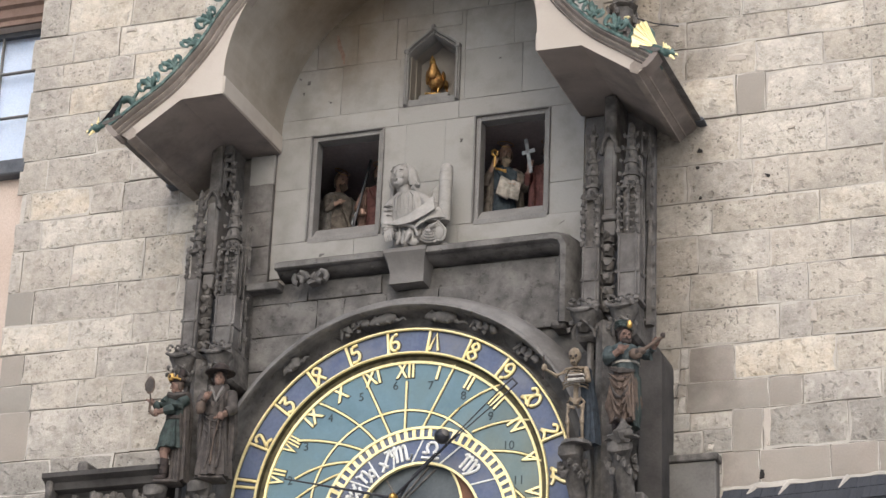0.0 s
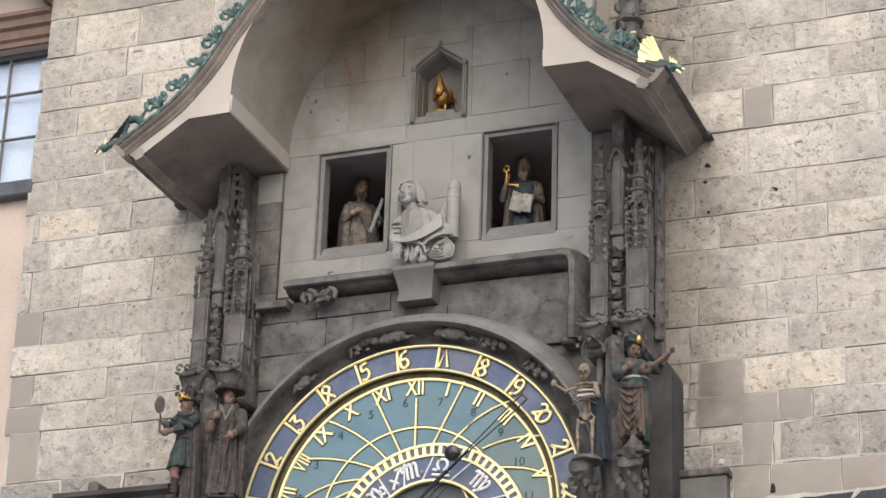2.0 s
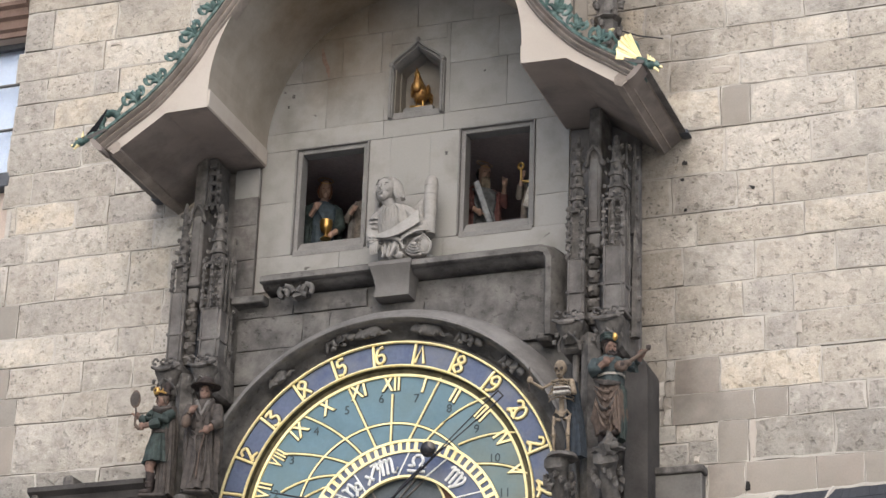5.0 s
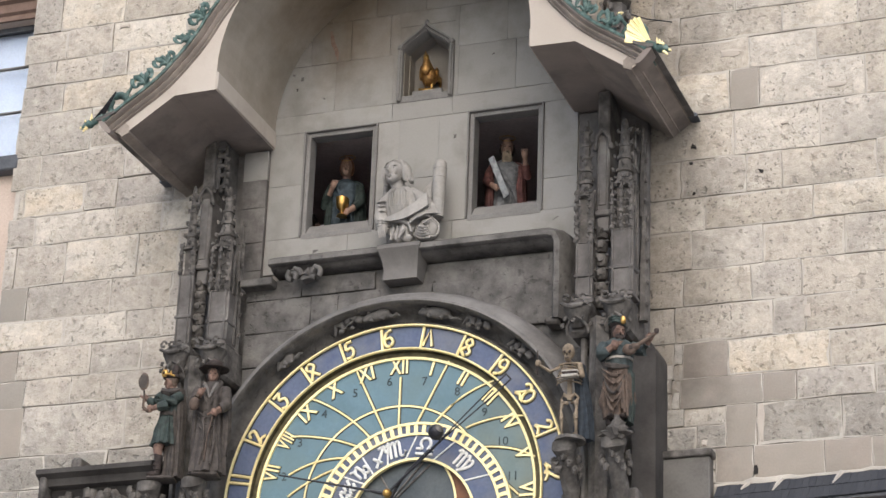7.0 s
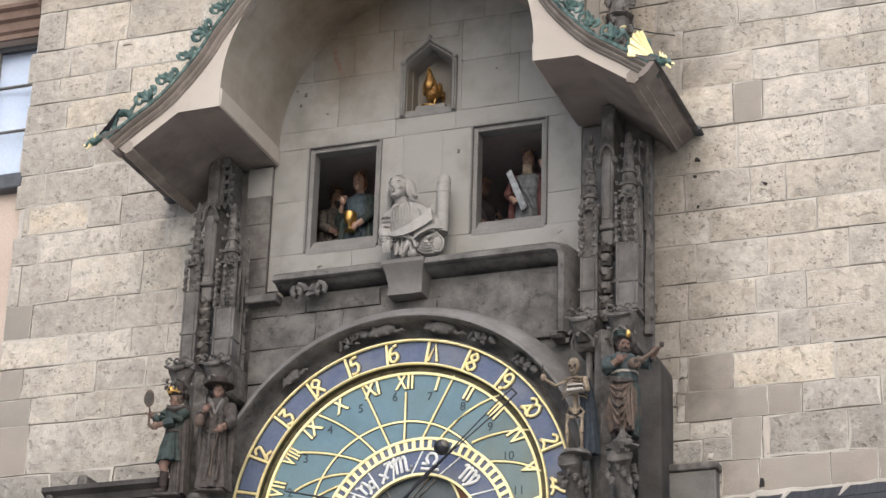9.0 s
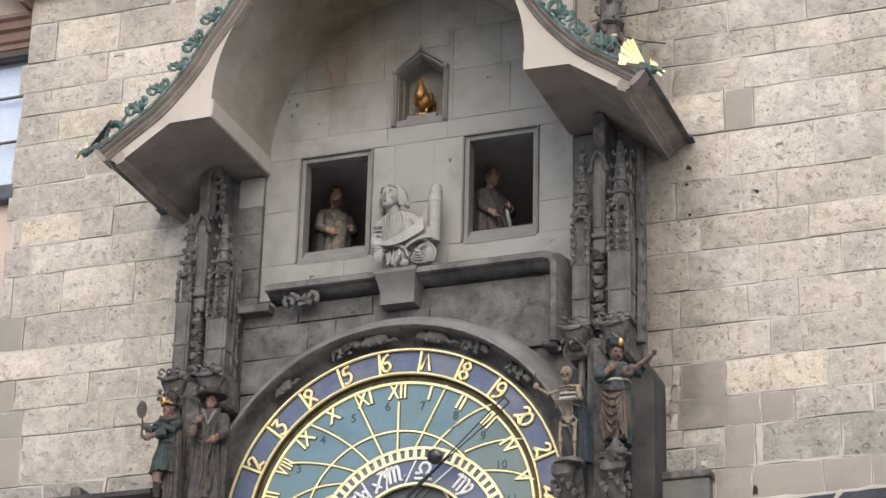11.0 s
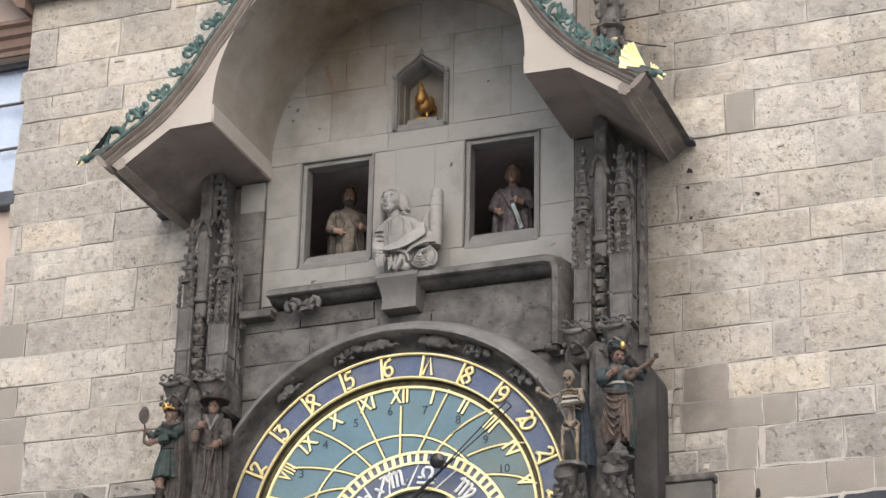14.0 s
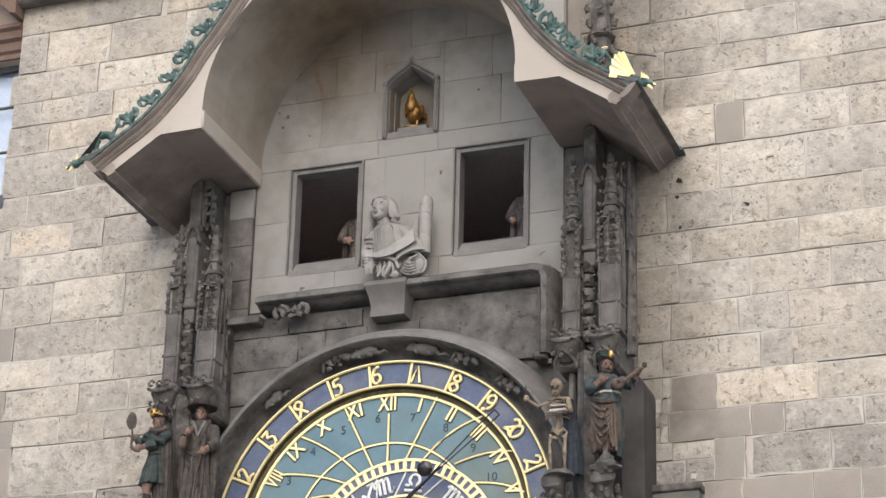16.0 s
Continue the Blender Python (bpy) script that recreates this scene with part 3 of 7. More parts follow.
def window_frame(name, x0, x1):
    t = thing(name, (x0, PY, WZ0), "open square window in a stepped grey stone frame", "window", kind="structure")
    for n, a, c in (("jamb", (x0, WZ0), (x0 + FR, WZ1)), ("jamb", (x1 - FR, WZ0), (x1, WZ1)), ("lintel", (x0 + FR, WZ1 - FR), (x1 - FR, WZ1))):
        b = Build()
        w = FR * 0.36
        if n == "jamb":
            left = a[0] == x0
            o = (a[0], a[0] + w) if left else (c[0] - w, c[0])
            i = (a[0] + w, c[0] + 0.012) if left else (a[0] - 0.012, c[0] - w)
            b.box((o[0], PY - 0.022, a[1]), (o[1], 0.43, c[1]), chamfer=0.004)
            b.box((i[0], PY + 0.006, a[1]), (i[1], 0.43, c[1] - w), chamfer=0.004)
        else:
            b.box((a[0] - FR + w, PY - 0.021, c[1] - w), (c[0] + FR - w, 0.43, c[1]), chamfer=0.004)
            b.box((a[0] + 0.012, PY + 0.007, a[1] - 0.012), (c[0] - 0.012, 0.43, c[1] - w), chamfer=0.004)
        part(n, b, FRAME_STONE, t)
    b = Build()
    zt = WZ0 + 0.125
    b.add([(x0 + FR * 0.4, PY - 0.004, WZ0 + 0.02), (x1 - FR * 0.4, PY - 0.004, WZ0 + 0.02), (x1 - FR * 0.4, 0.38, zt), (x0 + FR * 0.4, 0.38, zt), (x0 + FR * 0.4, 0.44, zt), (x1 - FR * 0.4, 0.44, zt),
           (x0 + FR * 0.4, 0.44, WZ0 - 0.02), (x1 - FR * 0.4, 0.44, WZ0 - 0.02), (x0 + FR * 0.4, PY - 0.004, WZ0 - 0.02), (x1 - FR * 0.4, PY - 0.004, WZ0 - 0.02)],
          [(0, 1, 2, 3), (3, 2, 5, 4), (4, 5, 7, 6), (6, 7, 9, 8), (8, 9, 1, 0), (0, 3, 4, 6, 8), (1, 9, 7, 5, 2)])
    part("sill", b, FRAME_STONE, t, smooth=0)


def chamber():
    """The dark room behind the windows, in which the figures go round."""
    t = thing("chamber", (0, 1.4, 1.935), "dim bare chamber behind the two open windows", "room", kind="structure")
    x, y0, y1, z0, z1 = 1.85, 0.445, 2.4, 1.935, 3.52
    for n, lo, hi in (("floor_boards", (-x, y0, z0 - 0.04), (x, y1, z0)), ("side_wall", (-x, y0, z0), (-x + 0.03, y1, z1)), ("side_wall", (x - 0.03, y0, z0), (x, y1, z1)),
                      ("rear_wall", (-x + 0.03, y1 - 0.03, z0), (x - 0.03, y1, z1)), ("roof_boards", (-x, y0, z1), (x, y1, z1 + 0.03))):
        part(n, Build().box(lo, hi), CHAMBER, t, smooth=0)


def niche():
    t = thing("niche_frame", (0, PY, NZ0), "small grey stone niche with a pointed ogee head", "niche", kind="structure")
    cx = (NX0 + NX1) / 2
    w = 0.042
    for x0, x1 in ((NX0, NX0 + w), (NX1 - w, NX1)):
        b = Build()
        b.box((x0, PY - 0.03, NZ0), (x1, 0.545, NZ1 - 0.03), chamfer=0.006)
        b.box((x0 + 0.012, PY - 0.045, NZ0), (x0 + 0.03, PY - 0.02, NZ1 - 0.03), chamfer=0.004)
        part("jamb", b, FRAME_STONE, t)
        part("knob", Build().box((x0 - 0.002, PY - 0.05, NZ1 - 0.03), (x1 + 0.002, PY + 0.05, NZ1 + 0.012), chamfer=0.01), FRAME_STONE, t)
    half = (NX1 - NX0) / 2
    arc = []
    for u, h in smooth_line([(1.0, 0.0), (0.85, 0.04), (0.6, 0.088), (0.35, 0.13), (0.15, 0.165), (0.05, 0.188), (0.0, 0.205)], 3):
        arc.append(((half - 0.02) * u, NZ1 + h - 0.05))
    outer = [(cx - x, z + 0.02) for x, z in arc] + [(cx + x, z + 0.02) for x, z in arc[::-1][1:]]
    b = Build()
    b.sweep(outer, [(-0.026, PY + 0.1), (-0.026, PY - 0.012), (-0.016, PY - 0.03), (-0.006, PY - 0.012), (0.004, PY - 0.008), (0.012, PY - 0.034), (0.026, PY - 0.034), (0.03, PY - 0.01), (0.03, PY + 0.1)])
    part("ogee_head", b, FRAME_STONE, t)
    b = Build()
    low = [(x, z - 0.03) for x, z in outer]
    b.prism([(NX0, 4.302), (NX0, low[0][1]), *low, (NX1, low[-1][1]), (NX1, 4.302)], PY + 0.006, 0.54)
    part("spandrel", b, ASHLAR, t)
    part("sill", Build().box((NX0, PY - 0.006, NZ0 - 0.012), (NX1, 0.546, NZ0 + 0.055), chamfer=0.008), FRAME_STONE, t)
    for pts, r in (([(-0.875, 4.36), (-0.85, 4.24), (-0.81, 4.15), (-0.80, 4.07)], 0.02), ([(-0.83, 4.2), (-0.815, 4.12)], 0.012)):
        part("rust_streak", Build().tube([(x, PY - 0.002, z) for x, z in pts], [r * 0.5, r, r * 0.8, r * 0.3][:len(pts)], n=8, flat=0.12), RUST, t, "thin brown rust streak")
    part("finial", Build().ball((cx, PY - 0.03, NZ1 + 0.2), (0.02, 0.022, 0.03)), FRAME_STONE, t)


# ---- hood ----
HY = -0.9
OUT = [(2.30, 3.075), (2.11, 3.215), (1.845, 3.40), (1.64, 3.61), (1.50, 3.79), (1.39, 3.97), (1.22, 4.20), (1.08, 4.42), (0.88, 4.72), (0.64, 5.02), (0.36, 5.32), (0.12, 5.66), (0.0, 6.0)]
ARC_R, ARC_Z = 1.345, 3.46


def hood():
    t = thing("arched_hood", (0, 0.3, 3.0), "projecting pinkish plaster hood over the clock with copper trim", "canopy")
    half = smooth_line(OUT)
    top = [(-x, z) for x, z in half] + half[::-1][1:]
    arch = [(ARC_R * math.cos(radians(a)), ARC_Z + ARC_R * math.sin(radians(a))) for a in range(0, 181, 5)]
    foot = [(2.16, 2.97), (1.71, 3.278), (ARC_R, 3.284)]
    # a shell of plaster: front face and back, drawn as one outline
    outline = top + foot + arch + [(-x, z) for x, z in foot[::-1]]
    b = Build()
    n = len(outline)
    k_top, k_arch = len(top), len(top) + len(foot)
    verts = [(x, HY, z) for x, z in outline] + [(x, 0.364, z) for x, z in outline]
    b.add(verts, [list(range(n))], 0)
    b.add(verts, [list(range(2 * n - 1, n - 1, -1))], 0)
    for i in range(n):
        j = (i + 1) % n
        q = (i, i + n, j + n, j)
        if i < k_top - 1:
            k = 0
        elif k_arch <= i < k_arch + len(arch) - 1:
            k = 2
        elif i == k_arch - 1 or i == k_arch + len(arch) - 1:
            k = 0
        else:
            # soffit of the feet, its shade and dirt both in the colour
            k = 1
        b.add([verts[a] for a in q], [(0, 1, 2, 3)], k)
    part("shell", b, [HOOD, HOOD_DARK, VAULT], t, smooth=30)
    for s in (-1, 1):
        path = [(s * x, z) for x, z in half]
        if s < 0:
            path = path[::-1]
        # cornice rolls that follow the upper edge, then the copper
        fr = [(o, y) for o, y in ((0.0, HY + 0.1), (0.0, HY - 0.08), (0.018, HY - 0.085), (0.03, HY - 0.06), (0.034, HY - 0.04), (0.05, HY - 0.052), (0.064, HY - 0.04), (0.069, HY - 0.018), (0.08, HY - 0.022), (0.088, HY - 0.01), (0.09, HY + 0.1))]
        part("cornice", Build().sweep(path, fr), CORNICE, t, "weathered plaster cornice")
        part("copper_edge", Build().sweep(path, [(0.006, HY - 0.095), (-0.016, HY - 0.1), (-0.02, HY - 0.05), (-0.016, HY + 0.2), (0.002, HY + 0.2), (0.002, HY - 0.085)]), COPPER, t, "dark green copper flashing")
        # eave end, running back to the wall
        e = Build()
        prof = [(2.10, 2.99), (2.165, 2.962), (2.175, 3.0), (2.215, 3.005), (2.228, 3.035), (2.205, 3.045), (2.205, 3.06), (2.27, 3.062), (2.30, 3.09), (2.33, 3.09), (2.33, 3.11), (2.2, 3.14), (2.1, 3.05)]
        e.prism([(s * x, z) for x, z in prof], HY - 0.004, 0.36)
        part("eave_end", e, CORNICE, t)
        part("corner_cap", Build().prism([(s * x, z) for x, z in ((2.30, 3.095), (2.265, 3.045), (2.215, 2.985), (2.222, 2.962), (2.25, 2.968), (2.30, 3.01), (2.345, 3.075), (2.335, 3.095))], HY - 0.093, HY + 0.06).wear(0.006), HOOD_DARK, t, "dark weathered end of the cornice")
        part("eave_lead", Build().prism([(s * 2.325, 3.085), (s * 2.365, 3.092), (s * 2.36, 3.112), (s * 2.2, 3.16), (s * 2.19, 3.14)], HY - 0.1, 0.3), DARK_STONE, t)
        part("lead_tip", Build().prism([(s * 2.33, 3.08), (s * 2.385, 3.085), (s * 2.38, 3.112), (s * 2.2, 3.165), (s * 2.19, 3.14)], 0.24, 0.362), LEAD, t)
        part("impost", Build().box((min(s * 1.33, s * 1.36), HY + 0.006, 3.29), (max(s * 1.33, s * 1.36), 0.295, 3.45), chamfer=0.008), HOOD, t)


# ---- lower front round the dial ----
def front_wall():
    t = thing("wall_dial", (0, 0.2, -ZC), "sooty stone front round the clock dial", "wall", kind="structure")
    part("masonry", Build().box((-1.46, 0.2, -ZC), (1.46, 0.364, 2.02)), LEDGE_STONE, t, smooth=0)
    rng = random.Random(3)
    for z0, z1, xs in ((1.84, 2.0, [-1.44, -0.95, -0.3]), (1.55, 1.84, [-1.44, -0.86, -0.62, -0.25, 0.2, 0.7, 1.2]), (1.25, 1.55, [-1.44, -1.0, -0.7]), (0.9, 1.25, [-1.44, -1.1])):
        for x0, x1 in zip(xs, xs[1:]):
            lay(t, "stone_block", x0, x1, z0, z1, 0.17, 0.21, LEDGE_STONE, rng, gap=0.003, rough=0.005, inset=0.007)
    lay(t, "stone_block", 0.55, 1.28, 1.4, 2.0, 0.165, 0.21, LEDGE_STONE, rng, gap=0.003, rough=0.006, inset=0.008)
    # the string course runs along and turns down in a round corner
    path = [(-1.19, 2.075), (-0.4, 2.075), (0.4, 2.075), (1.2, 2.075), (1.25, 2.062), (1.268, 2.02), (1.27, 1.95), (1.27, 1.7), (1.27, 1.37)]
    part("string_course", Build().sweep(path, [(0.14, 0.30), (0.11, 0.10), (0.055, 0.0), (0.012, -0.005), (0.0, 0.012), (0.004, 0.06), (-0.012, 0.075), (-0.03, 0.13), (-0.04, 0.30)]), LEDGE_STONE, t, "weathered grey ledge under the windows")
    part("label_stop", Build().box((1.2, 0.02, 1.33), (1.325, 0.2, 1.40), chamfer=0.02), CARVED, t)
    part("ledge_return", Build().box((-1.46, 0.05, 1.93), (-1.17, 0.3, 2.0), chamfer=0.01), LEDGE_STONE, t)
    # a hollowed bracket: its front sweeps back under the top ledge
    prof = [(0.2, 2.14), (-0.022, 2.14), (-0.026, 2.105), (-0.012, 2.085), (0.02, 2.03), (0.045, 1.97), (0.052, 1.92), (0.045, 1.875), (0.045, 1.855), (0.2, 1.855)]
    half = [0.185, 0.185, 0.183, 0.172, 0.157, 0.148, 0.145, 0.147, 0.147, 0.147]
    b = Build()
    p = len(prof)
    b.add([(-0.035 + s * h, y, z) for s in (-1, 1) for (y, z), h in zip(prof, half)], [list(range(p)), list(range(2 * p - 1, p - 1, -1))] + [(i, (i + 1) % p, p + (i + 1) % p, p + i) for i in range(p)])
    part("bracket", b, BRACKET, t, "lighter grey stone bracket")
    part("ribbon", Build().add([(-0.93, 0.03, 1.99), (-0.78, 0.0, 2.03), (-0.76, 0.0, 1.94), (-0.88, 0.01, 1.92), (-0.93, 0.1, 1.99), (-0.78, 0.1, 2.03), (-0.76, 0.1, 1.94), (-0.88, 0.1, 1.92)], [(0, 1, 2, 3), (7, 6, 5, 4), (0, 4, 5, 1), (1, 5, 6, 2), (2, 6, 7, 3), (3, 7, 4, 0)]), LEDGE_STONE, t)
    for cx, d in ((-0.96, 1), (-0.77, -1)):
        b = Build()
        b.tube([(cx + d * 0.075 * (1 - i / 13) * math.cos(i * 0.75), 0.02 - i * 0.002, 1.965 + 0.075 * (1 - i / 13) * math.sin(i * 0.75)) for i in range(12)], 0.024, n=8)
        part("scroll", b, LEDGE_STONE, t)
    # the round moulding
    b = Build()
    b.ring([(1.425, 0.1), (1.425, -0.015), (1.437, -0.025), (1.447, 0.0), (1.455, 0.06), (1.48, 0.085), (1.52, 0.07), (1.555, 0.02), (1.568, -0.06), (1.572, -0.135), (1.585, -0.15)], n=128)
    ring = part("dial_moulding", b, LEDGE_STONE, t, "round grey stone moulding with small carved beasts")
    # outer slope in the paler stone, to look lit from the sky
    b = Build().ring([(1.585, -0.15), (1.605, -0.145), (1.615, -0.12), (1.625, -0.10), (1.655, -0.085), (1.70, -0.01), (1.74, 0.09), (1.75, 0.21)], n=128)
    part("outer_slope", b, SKYLIT_STONE, ring, "grey outer slope of the moulding, coloured lighter as if skylit")
    return t


TOWER = tower()
ground()
PANEL = panel()
window_frame("window_1", *WIN_L)
window_frame("window_2", *WIN_R)
chamber()
niche()
hood()
front_wall()


# ---- the astronomical dial ----
ZOD = (0.175, -0.235)      # centre of the zodiac ring


def place(name, me, x, y, z, turn, parent, material=None):
    """A lettered or drawn mesh on the dial, turned in its plane."""
    if material:
        me.materials.clear()
        me.materials.append(material)
    ob = new(name, me)
    ob.parent = parent
    ob.matrix_local = Matrix.Translation(Vector((x, y, z)) - ORIGIN[parent.name]) @ Matrix.Rotation(radians(-turn), 4, "Y")
    return ob


def spline3(pts, y, n=8):
    """A bowed line through two or three points of the dial."""
    if len(pts) == 2:
        return [(x, y, z) for x, z in pts]
    a, b, c = [Vector(p) for p in pts]
    m = 2 * b - (a + c) / 2
    return [(*((a * (1 - u) ** 2 + 2 * m * u * (1 - u) + c * u * u)), u) for u in [i / n for i in range(n + 1)]]


def dial():
    t = thing("astronomical_dial", (0, 0.2, 0), "blue and gold astronomical clock dial in a stone ring", "clock dial")
    part("plate", Build().ring([(1.2, 0.1), (1.2, 0.04), (0.0, 0.04)], n=96), DIAL_TEAL, t, "blue-green painted dial plate")
    part("night_disc", Build().ring([(0.535, 0.05), (0.535, 0.028), (0.0, 0.028)], n=64, c=(-0.02, -0.09)), DIAL_NIGHT, t, "dark painted disc of the night")
    part("twilight_disc", Build().ring([(0.56, 0.05), (0.56, 0.034), (0.0, 0.034)], n=64, c=ZOD), DIAL_BROWN, t, "brown painted twilight disc")
    part("night_line", Build().ring([(0.53, 0.04), (0.53, 0.022), (0.546, 0.022), (0.546, 0.04)], n=64, c=(-0.02, -0.09), a0=-40, a1=75), GOLD, t, "gold line", smooth=0)
    ring = part("hour_ring", Build().ring([(1.225, 0.06), (1.225, -0.005), (1.405, -0.005), (1.405, 0.06)], n=96), DIAL_BLUE, t, "blue ring of the old hours", smooth=20)
    for r0, r1, y in ((1.407, 1.427, -0.03), (1.212, 1.231, -0.025)):
        part("ring_rim", Build().ring([(r0, y + 0.012), (r0, y), (r0 + 0.006, y - 0.008), (r1 - 0.006, y - 0.008), (r1, y), (r1, y + 0.012)], n=128), GOLD, ring, "raised gold rim")
        part("rim_backing", Build().ring([(r0 + 0.001, 0.05), (r0 + 0.001, y + 0.01), (r1 - 0.001, y + 0.01), (r1 - 0.001, 0.05)], n=128), P_OLIVE, ring, "olive painted edge")
    part("dial_rim", Build().ring([(1.145, 0.045), (1.145, 0.02), (1.165, 0.018), (1.165, 0.045)], n=128), GOLD, t, "gold rim", smooth=20)
    part("shadow_gap", Build().ring([(1.165, 0.044), (1.165, 0.03), (1.206, 0.03), (1.206, 0.06)], n=96), P_OLIVE, t, "olive painted groove", smooth=20)
    roman = {90: "XII", 105: "XI", 120: "X", 135: "IX", 150: "VIII", 165: "VII", 180: "VI", 75: "I", 60: "II", 45: "III", 30: "IV", 15: "V", 0: "VI"}
    for a, s in roman.items():
        w = radians(a)
        for name, bold, deep, y, m in (("roman_numeral", 0.002, 0.007, 0.032, GOLD), ("numeral_edge", 0.0085, 0.002, 0.037, SEAM)):
            me = lettering(s, 0.18, deep, bold)
            tall = max(v.co.z for v in me.vertices) * 2
            me.transform(Matrix.Diagonal((0.6 if len(s) > 3 else 0.72 if len(s) > 2 else 0.82, 1, (0.134 if m is GOLD else 0.147) / tall, 1)))
            place(name, me, 1.094 * math.cos(w), y, 1.094 * math.sin(w), a - 90, t, m)
    # the old numerals of the outer ring, each beside its bar
    strokes = {
        0: [[(0.0, 0.05), (-0.03, 0.02), (-0.03, -0.02), (0.0, -0.05), (0.03, -0.02), (0.03, 0.02), (0.0, 0.05)]],
        1: [[(0.0, 0.075), (0.0, -0.075)]],
        2: [[(-0.03, 0.03), (-0.005, 0.055), (0.028, 0.035), (0.0, -0.01), (-0.035, -0.05)], [(-0.035, -0.05), (0.0, -0.038), (0.038, -0.055)]],
        3: [[(-0.03, 0.05), (0.032, 0.052)], [(0.032, 0.052), (-0.008, 0.012)], [(-0.008, 0.012), (0.03, -0.008), (0.024, -0.042), (-0.004, -0.06), (-0.034, -0.045)]],
        4: [[(-0.036, -0.055), (0.0, -0.005), (0.03, 0.03), (0.0, 0.058), (-0.03, 0.03), (0.0, -0.005), (0.036, -0.055)]],
        5: [[(0.034, 0.056), (-0.012, 0.05), (-0.02, 0.006)], [(-0.02, 0.006), (0.018, 0.012), (0.03, -0.02), (0.006, -0.052), (-0.03, -0.05)]],
        6: [[(0.02, 0.062), (-0.018, 0.04), (-0.032, -0.005), (-0.02, -0.045), (0.01, -0.05), (0.03, -0.022), (0.012, 0.006), (-0.02, 0.0)]],
        7: [[(-0.036, -0.055), (0.0, 0.055), (0.034, -0.055)]],
        8: [[(0.0, 0.004), (-0.026, 0.03), (0.0, 0.058), (0.026, 0.03), (0.0, 0.004), (-0.032, -0.026), (0.0, -0.056), (0.032, -0.026), (0.0, 0.004)]],
        9: [[(-0.018, -0.06), (0.02, -0.035), (0.032, 0.012), (0.018, 0.05), (-0.012, 0.052), (-0.03, 0.024), (-0.012, -0.002), (0.022, 0.006)]]}

    def digit(n):
        b = Build()
        for s in strokes[n]:
            line = smooth_line(s, 5) if len(s) > 2 and n != 7 else s
            b.tube([(x * 1.12, 0, q * 1.25) for x, q in line], 0.0125, n=6)
            # a wider, flatter dark stroke behind the gold, shifted slightly right and down
            b.tube([(x * 1.12 + 0.003, 0.006, q * 1.25 - 0.002) for x, q in line], 0.0195, 1, n=6, flat=0.25)
        return b.mesh("ring_numeral", [GOLD, SEAM])

    for k in range(-6, 7):
        hour = 16 - k
        for n, off in ((hour // 10, 0.022), (hour % 10, -0.022)):
            u = radians(94.8 + 15 * k) + off
            if hour == 10 and off < 0:
                continue
            place("ring_numeral", digit(n), 1.318 * math.cos(u), -0.014, 1.318 * math.sin(u), math.degrees(u) - 90, ring)
    for k in range(2, 12):
        w = radians(112.2 - (k - 5) * 17.6)
        me = lettering(str(k), 0.10, 0.002)
        place("small_numeral", me, 0.975 * math.cos(w), 0.037, 0.975 * math.sin(w), 0, t, BLACK_PAINT)
    lines = [[(0.015, 1.0), (0.015, 0.5)], [(-0.37, 1.1), (-0.1, 0.55)], [(-0.75, 0.89), (-0.42, 0.7), (-0.16, 0.44)], [(-0.9, 0.58), (-0.56, 0.53), (-0.24, 0.41)],
             [(-0.9, 0.26), (-0.66, 0.35), (-0.4, 0.36)], [(-0.9, 0.08), (-0.68, 0.21), (-0.45, 0.29)], [(0.42, 1.1), (0.13, 0.53)], [(0.8, 0.9), (0.51, 0.77), (0.28, 0.54)],
             [(1.05, 0.59), (0.82, 0.59), (0.58, 0.53)], [(1.15, 0.25), (0.92, 0.34), (0.63, 0.36)], [(1.02, -0.04), (0.87, 0.09), (0.76, 0.14)]]
    for pts in lines:
        path = spline3(pts, 0.034)
        path = [(p[0], 0.034, p[1]) if len(pts) == 3 else p for p in path]
        part("hour_line", Build().tube(path, 0.009, n=6).tube([(p[0] + 0.002, 0.039, p[2]) for p in path], 0.0155, 1, n=6, flat=0.2), [GOLD, SEAM], t)
    part("equator_line", Build().ring([(0.75, 0.045), (0.75, 0.03), (0.764, 0.03), (0.764, 0.045)], n=96), GOLD, t, smooth=0)
    part("line_edge", Build().ring([(0.743, 0.045), (0.743, 0.0365), (0.771, 0.0365), (0.771, 0.045)], n=96), SEAM, t, smooth=0)
    # zodiac ring
    z = part("zodiac_ring", Build().ring([(0.52, 0.0), (0.52, -0.022), (0.81, -0.022), (0.81, 0.0)], n=96, c=ZOD), DIAL_BLUE, t, "blue zodiac ring with white signs", smooth=20)
    for r0, r1 in ((0.802, 0.822), (0.717, 0.735), (0.512, 0.531)):
        part("zodiac_rim", Build().ring([(r0, 0.0), (r0, -0.038), (r1, -0.038), (r1, 0.0)], n=96, c=ZOD), GOLD, z, "gold rim", smooth=20)
    tick = Build().box((-0.015, -0.034, 0.725), (0.015, -0.008, 0.808)).mesh("day_tick", GOLD, smooth=0)
    for k in range(72):
        ob = new("day_tick", tick)
        ob.parent = z
        ob.matrix_local = Matrix.Translation(Vector((ZOD[0], 0, ZOD[1])) - ORIGIN[z.name]) @ Matrix.Rotation(radians(k * 5 + 1), 4, "Y")
    # white bars between the signs: angle at the outer and at the inner rim
    for a, c in ((108, 113.5), (88, 97), (62, 71.5), (127, 128), (144, 139), (29, 36.5), (162, 153)):
        p0, p1 = [Vector((ZOD[0] + r * math.cos(radians(q)), -0.026, ZOD[1] + r * math.sin(radians(q)))) for r, q in ((0.72, a), (0.53, c))]
